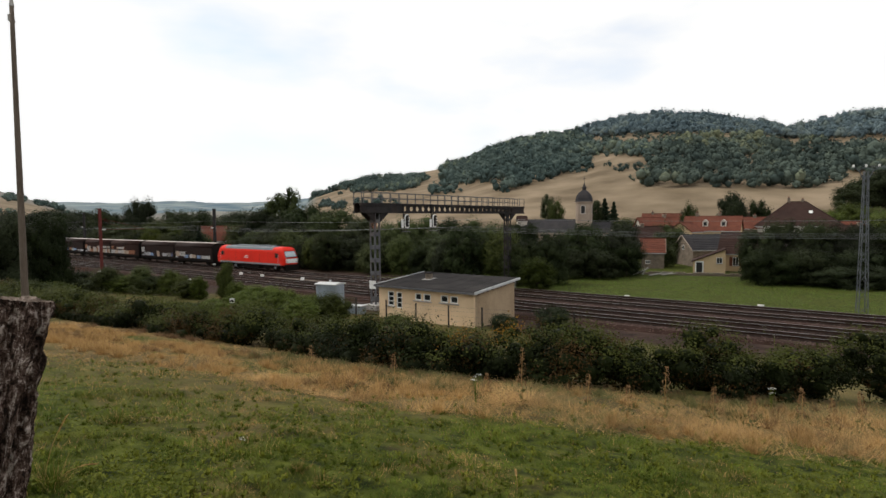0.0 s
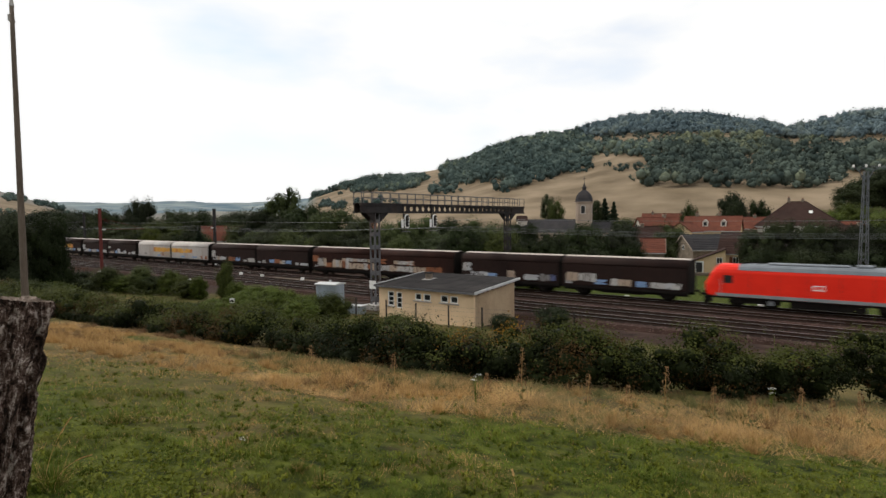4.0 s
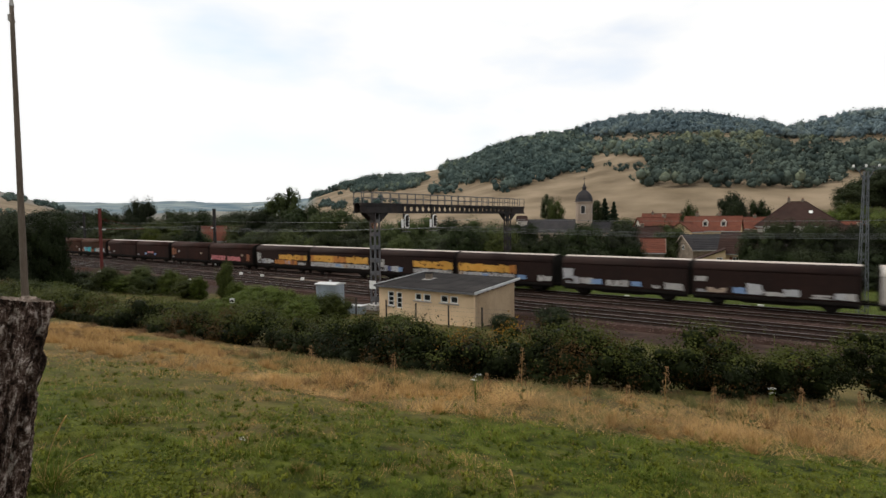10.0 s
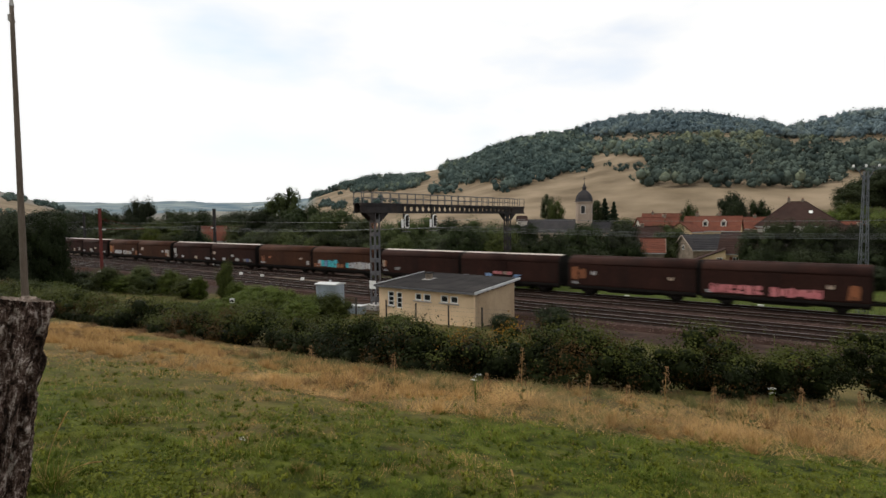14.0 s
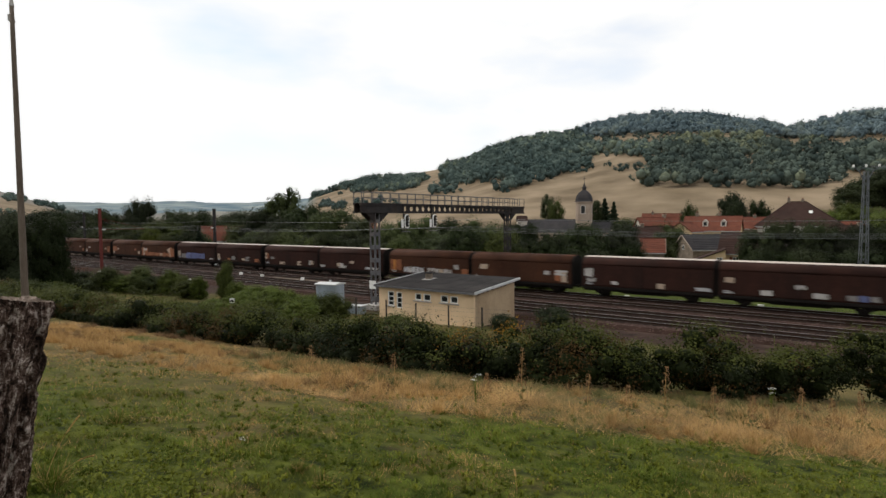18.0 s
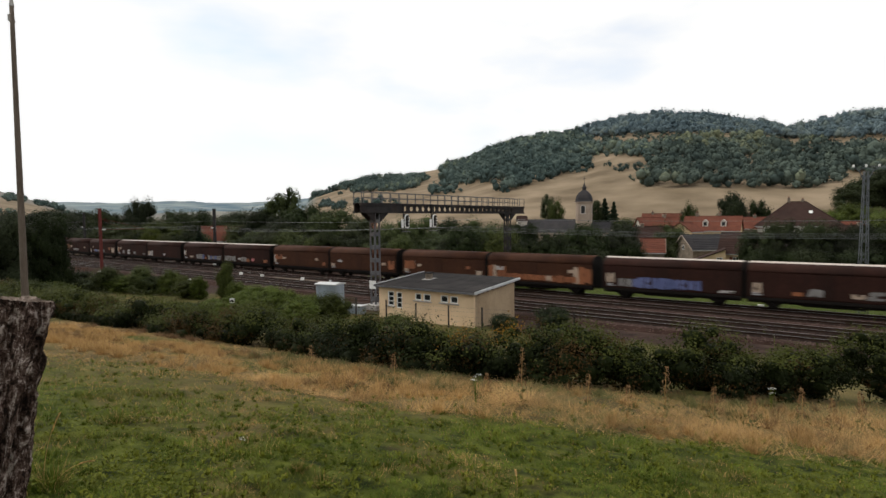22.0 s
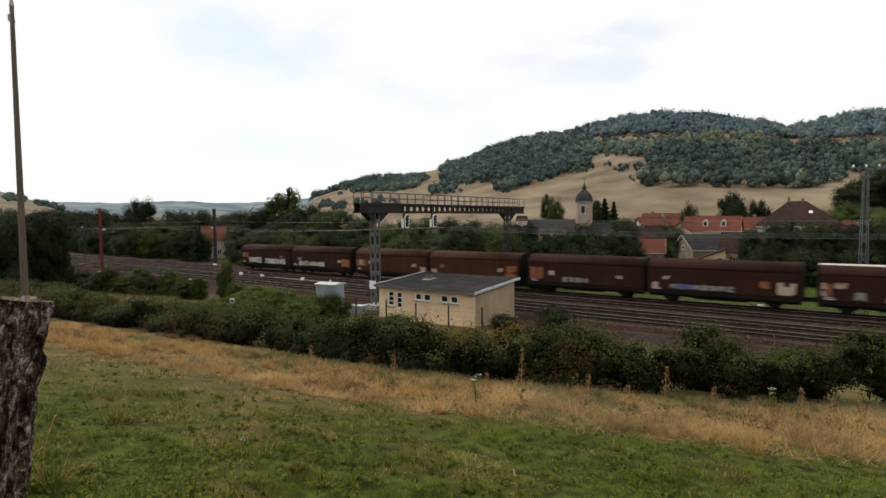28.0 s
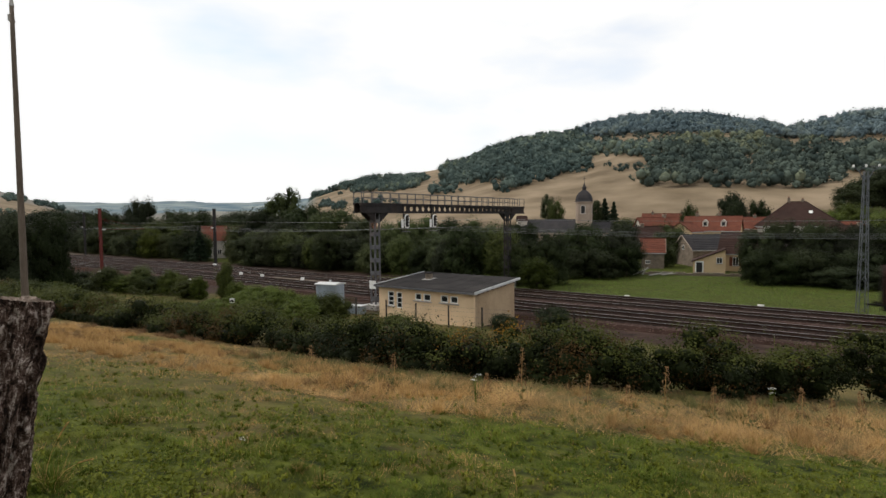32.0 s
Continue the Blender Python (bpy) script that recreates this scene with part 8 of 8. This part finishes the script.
def build_wagon(index):
    kind, label, patches = WAGONS[index]
    rng = random.Random(100 + index)
    wm, gm = wagon_meshes(kind), gear_meshes()
    w = thing("goods_wagon", pose(0, TRACKS[0], 0), label, "goods wagon", "wagons of the train")
    for half in (0, 1):
        x = -26.78 if half == 0 else -13.50
        body = part("body", wm["body"], None, w)
        body.location.x = x
        for name, key in (("roof", "roof"), ("roof_ridge", "ridge"), ("side_sill", "sill"), ("underframe", "frame"), ("brake_box", "brake")):
            src = gm if key in gm else wm
            part(name, src[key], None, w).location.x = x
        for k, dx in enumerate((0.3, 6.53)):
            door = part("sliding_wall", wm["door"], None, w)
            door.location = (x + dx, 0, 0)
            for i in range(1, 6):
                part("rib", wm["rib"], None, door).location.x = 6.15 * i / 6
        for dx in (-0.03, 12.71):
            part("end_wall", wm["wall"], None, w).location.x = x + dx
        for dx in (0.0, 12.96):
            part("end_rail", wm["end"], None, w).location.x = x + dx
        for dx in (2.1, 10.9):
            for s in (-1, 1):
                part("leaf_spring", gm["spring"], None, w).location = (x + dx, s * 1.16, 0)
                part("axle_guard", gm["guard"], None, w).location = (x + dx, s * 1.08, 0)
            ax = part("axle", gm["axle"], None, w)
            ax.location = (x + dx, 0, 0.46)
            for s in (-1, 1):
                wh = part("wheel", gm["wheel"], None, ax)
                wh.location = (0, s * 0.76, 0)
                wh.rotation_euler.z = 0 if s < 0 else math.pi
        for h, a, b, z0, z1, colour, n in patches:
            if h == half:
                k = max(n, round((b - a) * 13.0 / 0.7)) if n > 1 else n
                fill = 1.1 if n == 1 or colour == "yellow" else 0.92
                for i in range(k):
                    tone = colour if rng.random() < 0.55 else rng.choice(SISTER[colour])
                    part("graffiti", sprayed(rng, x + 13.0 * (a + (b - a) * i / k), x + 13.0 * (a + (b - a) * (i + 1) / k), z0, z1, fill), PAINT[tone], w, tone.split("_")[0] + " sprayed shape")
        # plain bars where the small stencilled data stands
        part("data_panel", Geo().box(x + 0.5, x + 1.3, -1.497, -1.476, 1.32, 1.42).box(x + 0.5, x + 1.1, -1.497, -1.476, 1.48, 1.56), PAINT["silver"], w, "pale stencilled data bars")
    for x, rot in ((-0.5, 0), (-26.85, math.pi)):
        for s in (-1, 1):
            b = part("buffer", gm["buffer"], None, w)
            b.location, b.rotation_euler.z = (x, s * 0.88, 1.05), rot
    for x in (-13.64, -27.0):
        part("coupling_bar", gm["coupling"], None, w).location.x = x
    return w


def build_engine():
    e = thing("electric_engine", pose(0, TRACKS[0], 0), "bright red electric goods engine with grey roof", "locomotive")

    def nose(z):
        return float(np.interp(z, [1.0, 1.4, 2.05, 2.3, 3.3, 3.7, 3.9], [0.62, 0.42, 0.42, 0.55, 1.02, 1.3, 1.55]))
    half = [(1.42, 1.02), (1.49, 1.12), (1.49, 2.1), (1.49, 3.2), (1.44, 3.48), (1.3, 3.74), (1.05, 3.88), (0.5, 3.94), (0.0, 3.96)]
    ring = ring_of(half)
    n = len(ring)
    vs, fs = [], []
    for end, inset, tight in ((0, 0.0, 0.80), (0, 0.28, 0.95), (0, 0.75, 1.0), (1, 0.75, 1.0), (1, 0.28, 0.95), (1, 0.0, 0.80)):
        for y, z in ring:
            x = nose(z) + inset
            vs.append((x if end == 0 else 18.9 - x, y * tight, z))
    for i in range(5):
        fs += [(i * n + k, i * n + (k + 1) % n, (i + 1) * n + (k + 1) % n, (i + 1) * n + k) for k in range(n)]
    fs += [tuple(range(n))[::-1], tuple(5 * n + k for k in range(n))]
    part("body", Geo().add(vs, fs), M_RED, e, "bright red painted body")
    top = [(1.46, 3.46), (1.33, 3.76), (1.07, 3.92), (0.5, 3.985), (0.0, 4.0)]
    part("roof", Geo().prism(ring_of(top), 3.1, 15.6), M_ROOFGREY, e, "grey roof with equipment")
    for a, b, z in ((5.2, 10.9, 4.1), (11.3, 12.4, 4.16), (13.2, 14.6, 4.08)):
        part("roof_box", Geo().box(a, b, -0.75, 0.75, 3.95, z, 0.04), M_ROOFGREY, e)
    for x in (3.9, 14.9):
        p = part("pantograph", Geo().tube([(x - 0.8, -0.5, 4.0), (x + 0.9, 0, 4.12)], 0.03, 6).tube([(x - 0.8, 0.5, 4.0), (x + 0.9, 0, 4.12)], 0.03, 6).box(x - 1.0, x + 1.0, -0.6, -0.52, 3.86, 3.98)
                 .box(x - 1.0, x + 1.0, 0.52, 0.6, 3.86, 3.98), M_GEAR, e, "folded pantograph")
        part("collector", Geo().tube([(x + 0.7, -0.9, 4.1), (x + 0.7, -0.6, 4.16), (x + 0.7, 0.6, 4.16), (x + 0.7, 0.9, 4.1)], 0.03, 6), M_GEAR, p)
    # the raised current collector that feeds the engine
    p = part("raised_pantograph", Geo().tube([(2.4, -0.3, 4.0), (3.6, 0, 4.9), (2.5, 0, 5.8)], 0.035, 6).tube([(2.4, 0.3, 4.0), (3.6, 0, 4.9)], 0.035, 6), M_GEAR, e)
    part("collector", Geo().tube([(2.5, -0.9, 5.74), (2.5, -0.55, 5.86), (2.5, 0.55, 5.86), (2.5, 0.9, 5.74)], 0.03, 6), M_GEAR, p)
    for s in (-1, 1):
        y0, y1 = (1.492, 1.505) if s > 0 else (-1.505, -1.492)
        part("sill_stripe", Geo().box(1.4, 17.5, y0, y1, 1.04, 1.32), M_SILL, e, "grey sill stripe")
        for x in (2.0, 16.3):
            wdw = part("cab_window", Geo().box(x, x + 0.62, y0 - 0.004, y1 + 0.004, 2.3, 2.92), M_GLASSDARK, e, "dark cab side window")
            part("frame", Geo().box(x - 0.05, x + 0.67, y0, y1, 2.25, 2.97), M_BLACK, wdw)
            part("cab_door", Geo().box(x - 0.72 if x < 9 else x + 0.75, x - 0.1 if x < 9 else x + 1.0, y0, y1 - 0.006, 1.4, 2.95), M_RED, e)
        for x in (1.75, 17.05):
            part("handrail", Geo().tube([(x, s * 1.54, 1.4), (x, s * 1.54, 2.7)], 0.02, 6), M_ZINC, e)
        logo = part("emblem", Geo().box(8.5, 9.3, y0, y1, 1.98, 2.42), M_WHITE, e, "small white emblem plate")
        part("emblem_bars", Geo().box(8.58, 8.86, y0 - 0.004, y1 + 0.004, 2.06, 2.34).box(8.94, 9.22, y0 - 0.004, y1 + 0.004, 2.06, 2.34), M_RED, logo)
        for k in range(6):
            part("panel_seam", Geo().box(4.0 + 2.1 * k, 4.02 + 2.1 * k, y0, y1 - 0.004, 1.4, 3.1), M_TILE_RED, e)
    for end in (0, 1):
        def fx(z, d):
            x = nose(z) - d
            return x if end == 0 else 18.9 - x
        g = Geo()
        ws = [(fx(z, 0.02), y, z) for z, y in ((2.42, -1.05), (2.42, 1.05), (3.25, 0.95), (3.25, -0.95))]
        part("windscreen", g.add(ws, [(0, 1, 2, 3) if end else (3, 2, 1, 0)]), M_SCREEN, e, "windscreen with a pale reflection painted in")
        fr = [(fx(z, 0.012), y, z) for z, y in ((2.34, -1.14), (2.34, 1.14), (3.32, 1.04), (3.32, -1.04))]
        part("windscreen_surround", Geo().add(fr, [(0, 1, 2, 3) if end else (3, 2, 1, 0)]), M_BLACK, e)
        b = Geo()
        fp = [(fx(z, 0.02), y, z) for z, y in ((1.42, -1.1), (1.42, 1.1), (2.1, 1.16), (2.1, -1.16))]
        part("front_panel", b.add(fp, [(0, 1, 2, 3) if end else (3, 2, 1, 0)]), M_WHITE, e, "white front panel")
        x0, x1 = (0.3, 0.62) if end == 0 else (18.28, 18.6)
        part("buffer_beam", Geo().box(x0 + 0.1, x1 + 0.1 if end == 0 else x1, -1.4, 1.4, 0.72, 1.18, 0.03), M_GEAR, e)
        part("snow_plough", Geo().prism([(x0, 0.18), (x1, 0.18), (x1, 0.72), (x0 + 0.1, 0.72)], -1.25, 1.25, "y"), M_GEAR, e)
        for s in (-1, 1):
            bf = part("buffer", gear_meshes()["buffer"], None, e)
            bf.location, bf.rotation_euler.z = ((0.45, s * 0.88, 1.05), math.pi) if end == 0 else ((18.45, s * 0.88, 1.05), 0)
            part("headlight", Geo().tube([(fx(1.55, 0.0), s * 0.85, 1.6), (fx(1.55, 0.06), s * 0.85, 1.6)], 0.12, 12), M_SCREEN, e, "round headlight")
    for c in (4.25, 14.65):
        bog = part("bogie", Geo().box(c - 1.9, c + 1.9, -1.2, -1.08, 0.45, 0.78, 0.03).box(c - 1.9, c + 1.9, 1.08, 1.2, 0.45, 0.78, 0.03).box(c - 0.5, c + 0.5, -1.2, 1.2, 0.5, 0.95, 0.03), M_GEAR, e)
        for dx in (-1.3, 1.3):
            for s in (-1, 1):
                wh = part("wheel", gear_meshes()["wheel"], None, bog)
                wh.location, wh.scale = (c + dx, s * 0.76, 0.585), (1.25, 1, 1.25)
                wh.rotation_euler.z = 0 if s < 0 else math.pi
                part("axle_box", Geo().box(c + dx - 0.22, c + dx + 0.22, s * 1.16 - 0.1, s * 1.16 + 0.1, 0.4, 0.82, 0.03), M_SILL if dx > 0 else M_GEAR, bog)
    part("transformer", Geo().box(6.9, 12.0, -1.3, 1.3, 0.3, 1.02, 0.06), M_GEAR, e)
    part("underframe", Geo().box(0.8, 18.1, -1.38, 1.38, 0.84, 1.04), M_GEAR, e)
    e.scale.x = 1.055
    return e


# the pale base colour stands in for the sky's reflection in dark glass
M_SCREEN = surface("pale_reflection_glass", (0.30, 0.34, 0.37), (0.46, 0.50, 0.53), 1.0, 5.0, 0.12, bump=0, spec=0.8)


def lead(t):
    """Where the back of the engine is along the line, in metres, at t seconds: it gathers speed slightly."""
    return -93.4 + 20.1 * t + 0.0248 * t * t


TRAIN = [(build_engine(), 0.45)] + [(build_wagon(i), -PITCH * i) for i in range(len(WAGONS))]


def motions():
    for vehicle, back in TRAIN:
        walk(vehicle, [(0.5 * k, pose(lead(0.5 * k) + back, TRACKS[0], 0)) for k in range(65)])
    for k, (stem, x, y, z, turn) in enumerate(STEMS):
        walk(stem, [(0.5 * i, pose(x, y, z, 5 * math.sin(1.7 * i + k) + 3 * math.sin(0.61 * i), 6 * math.sin(1.1 * i + 2 * k), turn)) for i in range(65)])


motions()
